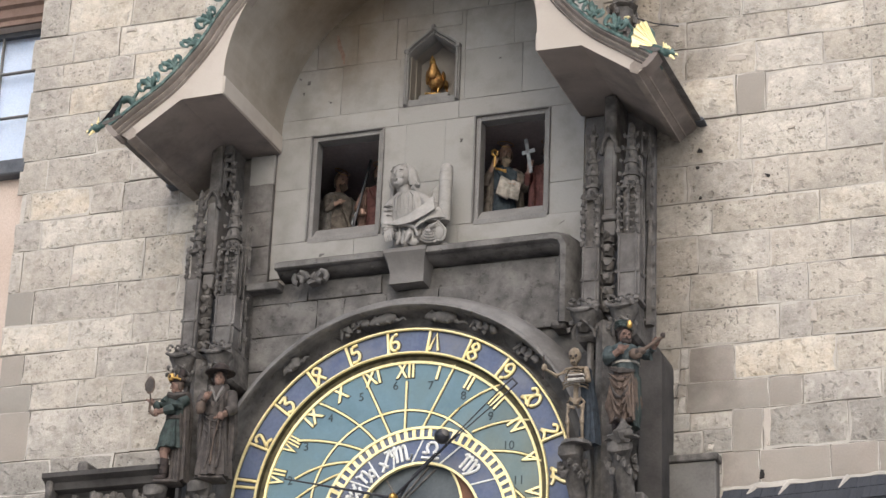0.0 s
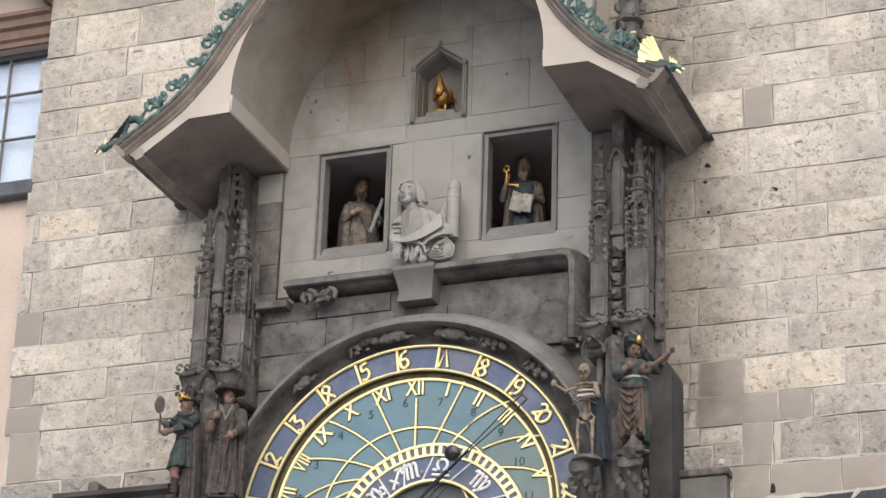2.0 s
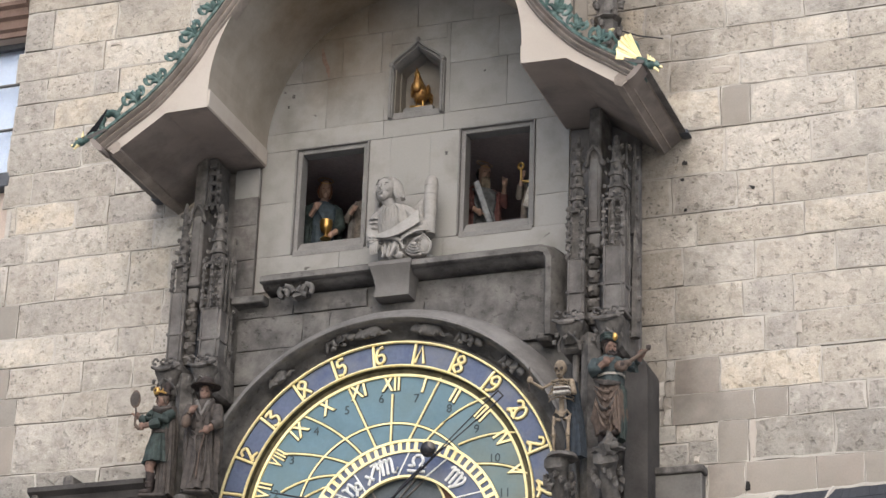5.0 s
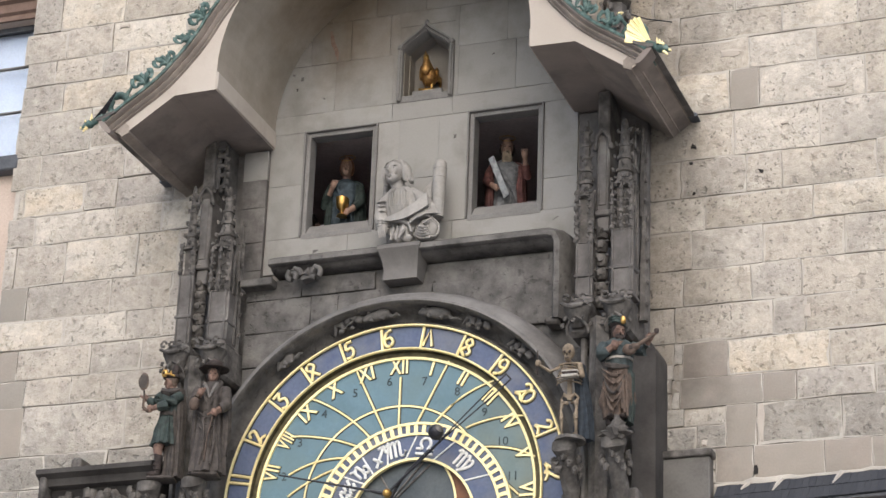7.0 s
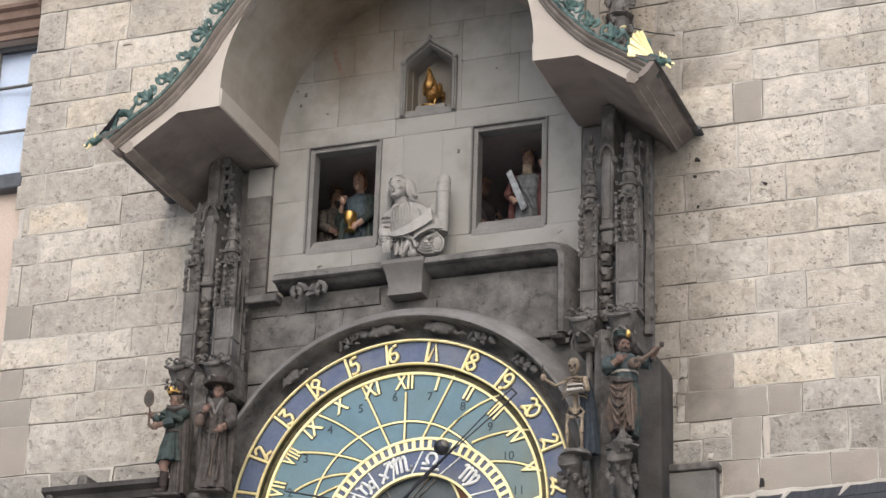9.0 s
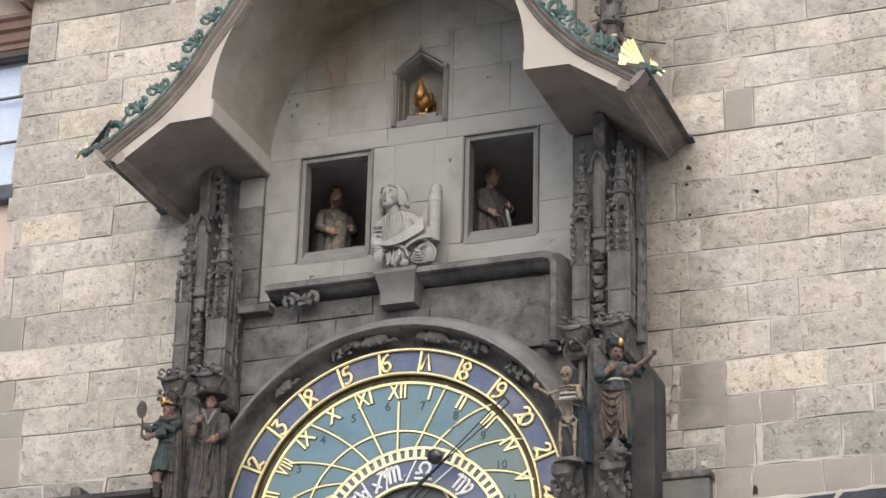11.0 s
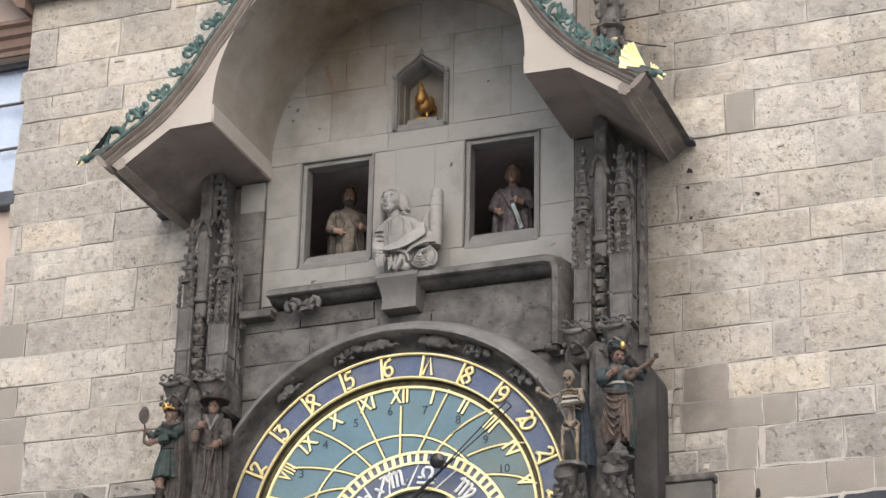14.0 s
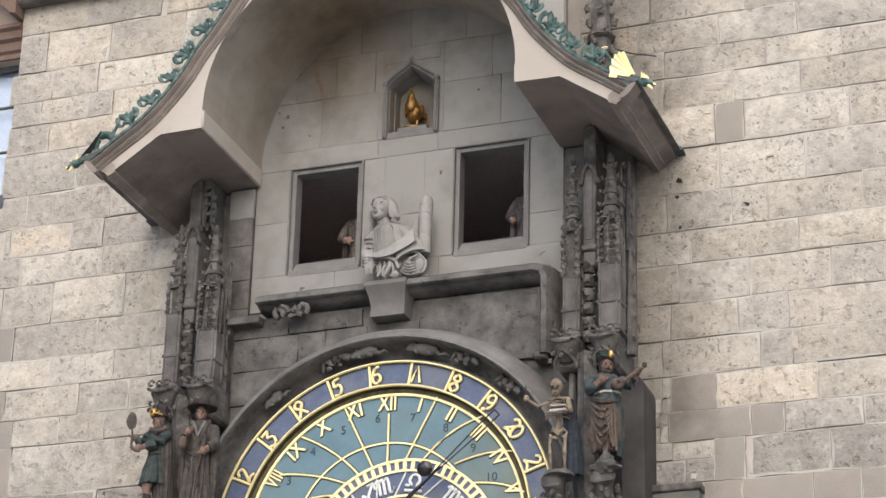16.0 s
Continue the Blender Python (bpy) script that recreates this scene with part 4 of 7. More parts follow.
        part("sign_bar", Build().tube([p0, p1], 0.0075, n=6), WHITE_PAINT, z)
    m_ = [(-0.07, 0.03), (-0.055, 0.045), (-0.045, 0.03), (-0.045, -0.04)], [(-0.045, 0.03), (-0.025, 0.045), (-0.012, 0.03), (-0.012, -0.04)], [(-0.012, 0.03), (0.01, 0.045), (0.022, 0.03), (0.022, -0.035)]
    signs = {
        "scales": [[(-0.06, -0.04), (0.06, -0.04)], [(-0.06, -0.012), (-0.02, -0.012), (-0.035, 0.015), (-0.02, 0.042), (0.02, 0.042), (0.035, 0.015), (0.02, -0.012), (0.06, -0.012)]],
        "scorpion": [*m_, [(0.022, -0.035), (0.045, -0.04), (0.06, -0.015)]],
        "maiden": [*m_, [(0.022, 0.02), (0.05, 0.035), (0.06, 0.01), (0.03, -0.03), (0.0, -0.055)]],
        "archer": [[(-0.05, -0.045), (0.05, 0.045)], [(0.01, 0.045), (0.05, 0.045), (0.05, 0.005)], [(-0.045, 0.01), (0.0, -0.035)]],
        "goat": [[(-0.06, 0.04), (-0.035, 0.03), (-0.03, -0.03)], [(-0.03, 0.02), (0.0, 0.04), (0.01, -0.02), (-0.01, -0.045)], [(0.01, -0.01), (0.04, 0.012), (0.055, -0.012), (0.035, -0.03), (0.01, -0.015)]],
        "water": [[(-0.06, 0.0), (-0.03, 0.03), (-0.015, 0.0), (0.015, 0.03), (0.03, 0.0), (0.06, 0.03)], [(-0.06, -0.04), (-0.03, -0.01), (-0.015, -0.04), (0.015, -0.01), (0.03, -0.04), (0.06, -0.01)]]}
    for (name, strokes), a in zip(signs.items(), (81, 103, 48.5, 116.6, 134, 150.6)):
        b = Build()
        for s in strokes:
            b.tube([(x * 1.2, 0, q * 1.5) for x, q in (smooth_line(s, 4) if len(s) > 3 else s)], 0.0125, n=6)
        w = radians(a)
        place("zodiac_sign", b.mesh("zodiac_sign", WHITE_PAINT), ZOD[0] + 0.622 * math.cos(w), -0.03, ZOD[1] + 0.622 * math.sin(w), a - 90, z)
    # hands
    hand = part("moon_hand", Build().tube([(0, -0.1, 0), (0.52, -0.15, 0.45)], 0.011, n=8), IRON, t, "dark iron hand with a moon globe")
    b = Build()
    d = Vector((0.97, 0, 0.85)).normalized()
    n = Vector((-d.z, 0, d.x))
    for s in (-1, 1):
        b.tube([Vector((0, -0.14, 0)) + d * 0.62 + n * 0.006 * s, Vector((0, -0.14, 0)) + d * 1.15 + n * 0.03 * s], 0.006, n=6)
        b.tube([Vector((0, -0.14, 0)) + d * 1.15 + n * 0.03 * s, Vector((0, -0.14, 0)) + d * 1.3 + n * 0.03 * s], 0.007, n=6)
    b.tube([Vector((0, -0.14, 0)) + d * 1.3 + n * 0.034, Vector((0, -0.14, 0)) + d * 1.3 - n * 0.034], 0.007, n=6)
    part("pointer_frame", b, IRON, hand)
    b = Build().ball((0.457, -0.3, 0.393), 0.062, 0, n=20)
    b.ball((0.478, -0.316, 0.405), 0.042, 1, n=16)
    part("moon_globe", b, [IRON, P_GREY], hand, "dark half-silvered moon globe")
    part("globe_stem", Build().tube([(0.44, -0.15, 0.38), (0.457, -0.28, 0.393)], 0.012, n=6), IRON, hand)
    part("sun_hand", Build().tube([(0, -0.09, 0), (-0.55, -0.1, 0.13), (-0.93, -0.1, 0.22)], [0.012, 0.009, 0.006], n=6), IRON, t, "thin dark iron hand")
    part("star_hand", Build().tube([(0.02, -0.08, -0.03), (0.16, -0.09, 0.18), (0.33, -0.09, 0.34)], [0.014, 0.008, 0.005], n=6), IRON, t)
    part("hub", Build().ball((0, -0.1, 0), (0.035, 0.05, 0.035), n=14), OLD_GOLD, t)
    for pts in ([(-0.2, 0.08), (0.0, 0.0)], [(0.0, 0.0), (-0.12, 0.2)], [(0.0, 0.0), (0.24, 0.27)], [(0.03, 0.0), (0.3, 0.25)]):
        part("night_spoke", Build().tube([(x, 0.02, q) for x, q in pts], 0.008, n=6), P_GREY, t)


dial()


# ---- the two gothic pillars ----
def crocket_mesh():
    b = Build()
    b.ball((0, 0, 0), (0.017, 0.014, 0.024), n=8, wob=0.9, seed=2)
    b.tube([(-0.012, 0, -0.012), (0.006, -0.012, 0.004), (0.018, -0.008, 0.018), (0.014, 0, 0.026)], [0.009, 0.011, 0.009, 0.004], n=5)
    b.tube([(0.01, 0.004, -0.014), (-0.008, -0.01, 0.008), (-0.018, -0.006, 0.012)], [0.008, 0.009, 0.004], n=5)
    return b.mesh("crocket", CARVED)


CROCKET = crocket_mesh()


def crockets(parent, spots):
    for x, y, z, s in spots:
        ob = new("crocket", CROCKET)
        ob.parent = parent
        ob.matrix_local = Matrix.Translation(Vector((x, y, z)) - ORIGIN[parent.name]) @ Matrix.Rotation(x * 9 + z * 5, 4, "Z") @ Matrix.Scale(s, 4)


def pinnacle(t, x, y, z0, z1, z2, z3, w, lancets=2):
    """A square pinnacle: a blank panelled shaft up to z1, pierced tracery up to z2 and a crocketed spire up to z3."""
    b = Build()
    b.box((x - w, y - w, z0), (x + w, y + w, z1), chamfer=w * 0.12)
    f = w * 0.2
    for s in (-1, 1):
        b.box((x + s * (w - f) - f * 0.5, y - w - 0.012, z0 + 0.03), (x + s * (w - f) + f * 0.5, y - w + 0.01, z1), chamfer=0.003)
        b.box((x + w - 0.006, y + s * (w - f) - f * 0.5, z0 + 0.03), (x + w + 0.012, y + s * (w - f) + f * 0.5, z1), chamfer=0.003)
    for z, e in ((z0, 0.016), (z0 + (z1 - z0) * 0.42, 0.012)):
        b.box((x - w - e, y - w - e, z - 0.014), (x + w + e, y + w + e, z + 0.014), chamfer=0.006)
    part("panel_shaft", b, DARK_STONE, t)
    # tracery: a thin core behind upright bars that carry rows of cusps
    b = Build()
    b.box((x - w * 0.6, y - w * 0.45, z1), (x + w * 0.6, y + w, z2))
    n = lancets + 1
    for i in range(n):
        u = -1 + 2 * i / lancets
        b.box((x + u * w * 0.9 - 0.009, y - w - 0.01, z1 - 0.01), (x + u * w * 0.9 + 0.009, y - w + 0.02, z2 + 0.01), chamfer=0.003)
        b.box((x + w - 0.012, y + u * w * 0.9 - 0.008, z1 - 0.01), (x + w + 0.01, y + u * w * 0.9 + 0.008, z2 + 0.01), chamfer=0.003)
    rows = max(2, int((z2 - z1) / 0.062))
    for r in range(rows + 1):
        z = z1 + (z2 - z1) * r / rows
        if r in (0, rows):
            b.box((x - w, y - w - 0.004, z - 0.006), (x + w + 0.006, y - w * 0.3, z + 0.006), chamfer=0.002)
        for i in range(n):
            u = -1 + 2 * i / lancets
            b.ball((x + u * w * 0.9, y - w - 0.014, z + 0.02), (0.019, 0.014, 0.022), n=6, wob=0.5, seed=r * 7 + i)
            b.ball((x + u * w * 0.9 + w * 0.3 * (1 if i < lancets else -1), y - w - 0.006, z + 0.045), (0.013, 0.012, 0.014), n=6, wob=0.5, seed=r * 5 + i)
    p = part("tracery", b.wear(), CARVED, t)
    crockets(p, [(x + s * (w + 0.006), y - w * 0.8, z1 + (z2 - z1) * (k + 0.5) / 5, 0.62) for k in range(5) for s in (-1, 1)])
    # the spire: stacked bell-shaped tiers that shrink upwards
    b = Build()
    tiers = max(3, int((z3 - z2) / 0.105))
    for k in range(tiers):
        f0, f1 = k / tiers, (k + 1) / tiers
        za, zb = z2 + (z3 - z2) * f0, z2 + (z3 - z2) * f1
        r = w * (0.92 - 0.62 * f0)
        b.tube([(x, y, za), (x, y, za + (zb - za) * 0.22), (x, y, za + (zb - za) * 0.3), (x, y, zb)], [r * 1.12, r * 1.16, r * 0.9, r * 0.74], n=8)
    b.ball((x, y, z3), (w * 0.3, w * 0.3, 0.035), n=8)
    p = part("spire", b.wear(), CARVED, t)
    spots = []
    for k in range(tiers):
        f = (k + 0.25) / tiers
        r, z = w * (1.12 - 0.65 * f), z2 + (z3 - z2) * f
        spots += [(x - r, y - r * 0.35, z, 0.8), (x + r, y - r * 0.35, z + 0.006, 0.8), (x + r * 0.1, y - r, z + 0.03, 0.7)]
    crockets(p, spots)


def needle(t, x, y, z0, z1, w):
    """A thin crocketed needle beside the pinnacles."""
    b = Build().tube([(x, y, z0), (x, y, z0 + (z1 - z0) * 0.5), (x, y, z1)], [w, w * 0.9, w * 0.35], n=6)
    p = part("needle", b.wear(), CARVED, t)
    n = int((z1 - z0) / 0.085)
    crockets(p, [(x + w * (1.0 if k % 2 else -0.9), y - w * 0.8, z0 + (z1 - z0) * (k + 0.5) / n, 0.8) for k in range(n)])


# per side: centre, then x, y, foot, tracery foot, spire foot, tip and half-width of the pinnacles
PINNACLES = {-1: ((-1.873, -0.06, 1.38, 2.02, 2.26, 2.82, 0.06, 1), (-1.555, -0.05, 1.38, 1.84, 2.24, 2.78, 0.086, 2)),
             1: ((1.56, -0.06, 1.44, 1.92, 2.33, 2.98, 0.063, 1), (1.87, -0.05, 1.45, 2.0, 2.4, 2.96, 0.084, 2))}


def pillar(s):
    """One pillar, s = -1 or 1, with canopies over the statues and the corbels under them."""
    c = s * 1.71
    t = thing("gothic_pillar", (c, 0.36, -ZC), "soot-blackened gothic pillar with crocketed pinnacles and canopies", "pillar", group="pillars beside the dial")
    lo_hi = lambda a, z: (min(s * a, s * z), max(s * a, s * z))
    a, z = lo_hi(1.385, 1.97)
    part("backing", Build().box((a, 0.285, -ZC), (z, 0.362, 3.26), chamfer=0.01), DARK_STONE, t)
    # the flush strip of grey blocks towards the windows
    rng = random.Random(17 + s)
    beds = [1.42, 1.80, 2.16, 2.42, 2.74, 3.0, 3.27] if s < 0 else [1.38, 1.9, 2.12]
    for q0, q1 in zip(beds, beds[1:]):
        a, z = lo_hi(1.375, 1.60 if s < 0 else 1.52)
        lay(t, "stone_block", a, z, q0, q1, 0.262 + rng.uniform(0, 0.006), 0.3, ASHLAR if q0 > 2.9 else DARK_STONE, rng, gap=0.002, rough=0.003, inset=0.006)
    # tall middle shaft with an arched head, and the heads stacked beneath it
    m, foot, top = (-1.766, 2.11, 2.72) if s < 0 else (1.695, 2.19, 2.80)
    b = Build()
    b.box((m - 0.054, -0.06, foot), (m + 0.054, 0.28, top), chamfer=0.014)
    b.box((m - 0.03, -0.068, foot + 0.06), (m + 0.03, -0.05, top), chamfer=0.006)
    b.box((m - 0.066, -0.075, foot - 0.03), (m + 0.066, 0.28, foot + 0.02), chamfer=0.012)
    b.box((m - 0.05, -0.05, foot - 0.16), (m + 0.05, 0.28, foot - 0.03), chamfer=0.01)
    part("shaft", b, DARK_STONE, t)
    b = Build()
    for d in (-1, 1):
        b.tube([(m + d * 0.06, -0.07, top - 0.04), (m + d * 0.052, -0.08, top + 0.03), (m + d * 0.025, -0.085, top + 0.075), (m, -0.08, top + 0.10)], [0.018, 0.016, 0.015, 0.02], n=7)
        b.ball((m + d * 0.068, -0.07, top - 0.05), (0.026, 0.03, 0.028), n=8, wob=0.5, seed=d)
    b.box((m - 0.05, -0.06, top - 0.02), (m + 0.05, 0.28, 3.26), chamfer=0.012)
    part("arched_head", b.wear(), CARVED, t)
    b = Build()
    bottom = 1.40
    for k in range(6):
        z = bottom + (foot - 0.2 - bottom) * k / 5
        b.tube([(m - 0.02, 0.0, z), (m - 0.02, 0.0, z + 0.03), (m - 0.02, 0.0, z + 0.075), (m - 0.02, 0.0, z + 0.1)], [0.036, 0.05, 0.054, 0.03], n=8)
        b.ball((m - 0.02, -0.045, z + 0.055), (0.034, 0.028, 0.035), n=9, wob=0.6, seed=k)
        for d in (-1, 1):
            b.ball((m - 0.02 + d * 0.046, -0.02, z + 0.085), (0.02, 0.022, 0.014), n=7, wob=0.5, seed=k + 9 * d)
    part("carved_corbels", b.wear(), CARVED, t)
    for x, y, z0, z1, z2, z3, w, n in PINNACLES[s]:
        pinnacle(t, x, y, z0, z1, z2, z3, w, n)
    if s < 0:
        # the pierced head that meets the hood
        b = Build()
        for d in (-1, 0, 1):
            b.tube([(-1.705 + d * 0.078, -0.01, 2.82), (-1.705 + d * 0.07, 0.0, 3.0), (-1.705 + d * 0.05, 0.02, 3.25)], [0.022, 0.019, 0.016], n=6)
        for z in (2.84, 2.95, 3.04, 3.13, 3.2):
            b.box((-1.705 - 0.34 * (3.25 - z + 0.03) ** 0.5 * 0.28 - 0.03, -0.02, z - 0.018), (-1.705 + 0.34 * (3.25 - z + 0.03) ** 0.5 * 0.28 + 0.03, 0.02, z + 0.018), chamfer=0.008)
        b.box((-1.75, 0.06, 2.8), (-1.66, 0.28, 3.27))
        b.box((-1.755, 0.0, 3.2), (-1.655, 0.1, 3.28), chamfer=0.01)
        p = part("pierced_head", b.wear(), LEDGE_STONE, t, "grey pierced stone head")
        crockets(p, [(-1.705 + d * 0.1, -0.03, 2.8 + 0.07 * k, 0.9) for k in range(5) for d in (-1, 1)] + [(-1.705 + 0.05 * d, -0.04, 2.8, 1.1) for d in (-1, 0, 1)])
    for x, y, z0, z1, w in (((-1.49, 0.12, 1.2, 2.02, 0.034), (-1.485, 0.1, 2.0, 2.55, 0.03), (-1.96, 0.12, 1.35, 2.6, 0.03), (-1.65, 0.0, 1.4, 2.1, 0.02)) if s < 0 else
                            ((1.985, 0.1, 1.3, 2.2, 0.042), (1.965, 0.14, 2.2, 2.98, 0.034), (1.93, 0.02, 2.25, 2.95, 0.022), (1.77, 0.03, 1.4, 2.3, 0.02))):
        needle(t, x, y, z0, z1, w)
    # canopies
    for x, dx in zip((-1.855, -1.535) if s < 0 else (1.55, 1.865), (-0.19, 0.19)):
        y, z = -0.22, 1.17 if s < 0 else 1.22
        b = Build()
        # a shallow bowl with an up-curved rim, three curls on it and a small ogee arch beneath
        b.tube([(x, y + 0.06, z - 0.02), (x, y + 0.03, z + 0.05), (x, y + 0.02, z + 0.11), (x, y + 0.04, z + 0.13)], [0.06, 0.09, 0.118, 0.09], n=10)
        b.tube([(x + 0.125 * u, y - 0.095 + 0.06 * u * u, z + 0.10 + 0.05 * u * u) for u in (-1, -0.75, -0.5, -0.25, 0, 0.25, 0.5, 0.75, 1)], [0.012, 0.016, 0.018, 0.018, 0.018, 0.018, 0.018, 0.016, 0.012], n=7)
        for d in (-1, 1):
            b.tube([(x + d * 0.085, y + 0.02, z - 0.09), (x + d * 0.08, y - 0.01, z - 0.04), (x + d * 0.05, y - 0.04, z - 0.005), (x, y - 0.05, z + 0.03)], [0.012, 0.013, 0.012, 0.012], n=7)
        for u in (-0.07, 0.0, 0.07):
            b.tube([(x + u + 0.024 * math.cos(q), y - 0.085, z + 0.165 + 0.022 * math.sin(q) + 1.6 * u * u) for q in [0.7 * k for k in range(8)]], 0.011, n=6)
        b.box((x - 0.085, y + 0.04, z - 0.1), (x + 0.085, 0.27, z + 0.22), chamfer=0.03)
        p = part("canopy", b.wear(), CARVED, t)
        crockets(p, [(x + 0.115 * math.cos(radians(190 + 40 * k)), y + 0.115 * math.sin(radians(190 + 40 * k)), z - 0.03 + 0.03 * (k % 2), 0.8) for k in range(5)])
        x = c + dx
        # corbel under the statue
        b = Build()
        zb = 0.13 if s < 0 else 0.18
        b.tube([(x, -0.40, zb), (x, -0.40, zb - 0.035), (x, -0.36, zb - 0.07), (x, -0.33, zb - 0.16), (x, -0.22, zb - 0.3), (x, -0.1, zb - 0.5)], [0.098, 0.1, 0.075, 0.07, 0.068, 0.055], n=10)
        p = part("corbel", b.wear(), CARVED, t)
        crockets(p, [(x + 0.1 * math.cos(radians(190 + 26 * k)), -0.33 + 0.1 * math.sin(radians(190 + 26 * k)), zb - 0.11 - 0.05 * (k % 3), 1.4) for k in range(9)])
    # pier between the statues
    part("pier", Build().tube([(c, -0.17, -1.5), (c, -0.17, 1.25)], 0.075, n=4), CARVED, t)
    for dx in (-0.14, 0.14, 0.05, -0.05):
        part("rib", Build().tube([(c + dx, -0.1, -1.5), (c + dx, -0.1, 1.2)], 0.028, n=6), CARVED, t)
    part("plinth", Build().box((c - 0.3, -0.12, -1.5), (c + 0.3, 0.17, -0.1), chamfer=0.02), DARK_STONE, t)


pillar(-1)
pillar(1)


# ---- masonry at the foot of the picture, roofs and the house next door ----
def buttress():
    """The dark round-headed block beside the lute player, and the rendered slab below it."""
    out = [(1.93, -1.5), (1.93, 0.94)] + [(2.02 + 0.09 * math.cos(radians(a)), 0.98 + 0.13 * math.sin(radians(a))) for a in range(180, -1, -12)] + [(2.11, -1.5)]
    solid("round_headed_buttress", Build().prism(out, 0.0, 0.349), BUTTRESS, (2.1, 0.1, 0.1), "sooty round-headed stone block beside the pillar", "buttress", smooth=50)
    t = thing("rendered_projection", (2.3, 0.1, -ZC), "grey cement-rendered projection with a dark coping", "wall block")
    part("body", Build().box((1.975, 0.225, -ZC), (2.47, 0.347, 0.215), chamfer=0.01), SLAB, t)
    part("coping", Build().box((1.975, 0.205, 0.215), (2.49, 0.347, 0.275), chamfer=0.01), CARVED, t, "thin blackened stone coping")


def slate_roof():
    t = thing("lean_to_roof", (3.8, 0.1, -ZC), "dark blue-grey slate lean-to roof against the tower", "roof")
    x0, x1, rise = 2.5, 5.2, 0.034
    part("wall", Build().box((x0, 0.12, -ZC), (x1, 0.343, -0.45)), SLAB, t)
    za, zb = 0.0, (x1 - x0) * rise
    part("boarding", Build().add([(x0, 0.345, za), (x1, 0.345, zb), (x1, 0.09, zb - 0.255), (x0, 0.09, za - 0.255), (x0, 0.345, za - 0.06), (x1, 0.345, zb - 0.06), (x1, 0.09, zb - 0.315), (x0, 0.09, za - 0.315)],
                                 [(0, 1, 2, 3), (7, 6, 5, 4), (0, 3, 7, 4), (1, 5, 6, 2), (0, 4, 5, 1), (3, 2, 6, 7)]), LEAD, t, smooth=0)
    # near-black board that paints the shade under the eave
    part("fascia", Build().box((x0, 0.07, -0.42), (x1, 0.12, -0.24), chamfer=0.01), DEEP_SHADE, t, "eave board coloured near-black for the shade below the roof")
    rng = random.Random(8)
    b = Build()
    pts = [(x0 + 0.09 * i, 0.333, 0.006 + 0.09 * i * rise + rng.uniform(-0.008, 0.008)) for i in range(30)]
    b.tube(pts, [0.012 + (0.022 if i in (3, 4, 5) else 0.008 if i in (6, 7, 13, 14) else 0) + rng.uniform(0, 0.006) for i in range(30)], n=6)
    for x, l in ((2.73, 0.05), (2.98, 0.1), (3.43, 0.09)):
        z = (x - x0) * rise
        b.tube([(x + 0.02, 0.325, z + 0.01), (x, 0.29, z - 0.03), (x - 0.03, 0.30 - l, z - 0.02 - l)], [0.02, 0.02, 0.006], n=6)
    part("mortar_fillet", b, MORTAR, t, "pale broken mortar fillet")
    slate = Build().box((-0.0245, -0.1, -0.003), (0.0245, 0.1, 0.003)).mesh("slate", SLATE, smooth=0)
    d = Vector((0, -1, -1)).normalized()
    for r in range(2):
        for k in range(52):
            x = x0 + 0.03 + k * 0.051 + (0.02 if r % 2 else 0)
            p = Vector((x, 0.34, (x - x0) * rise)) + d * (0.09 + r * 0.18) + Vector((0, -0.006, 0.008 + rng.uniform(0, 0.003)))
            ob = new("slate", slate)
            ob.parent = t
            ob.matrix_local = Matrix.Translation(p - ORIGIN[t.name]) @ Matrix.Rotation(radians(43.5), 4, "X") @ Matrix.Rotation(radians(-1.9 + rng.uniform(-0.6, 0.6)), 4, "Y")


def side_canopy():
    """The dark carved cornice at the left of the pillar."""
    t = thing("carved_cornice", (-2.4, 0.34, -0.6), "blackened stone cornice with carved foliage beside the statues", "cornice")
    x0, x1 = -2.99, -1.95
    prof = [(0.345, 0.50), (0.1, 0.47), (-0.22, 0.385), (-0.30, 0.36), (-0.30, 0.32), (-0.24, 0.29), (-0.22, 0.235), (-0.15, 0.22), (-0.13, 0.17), (-0.1, 0.1), (-0.1, -0.6), (0.345, -0.6)]
    b = Build()
    p = len(prof)
    b.add([(x, y, z) for x in (x0, x1) for y, z in prof], [list(range(p)), list(range(2 * p - 1, p - 1, -1))] + [(i, (i + 1) % p, p + (i + 1) % p, p + i) for i in range(p)])
    part("moulding", b, BUTTRESS, t)
    part("upstand", Build().box((x0 + 0.13, 0.02, 0.40), (x0 + 0.22, 0.3, 0.56), chamfer=0.02).box((x0 + 0.02, -0.27, 0.12), (x0 + 0.08, -0.1, 0.36), chamfer=0.015), CARVED, t)
    b = Build()
    rng = random.Random(4)
    for k in range(22):
        b.ball((x0 + 0.12 + k * 0.042, -0.16 + rng.uniform(-0.02, 0.02), 0.12 + rng.uniform(-0.05, 0.06)), (0.04, 0.04, 0.05), n=8, wob=0.6, seed=k)
    part("foliage_frieze", b.wear(), CARVED, t)


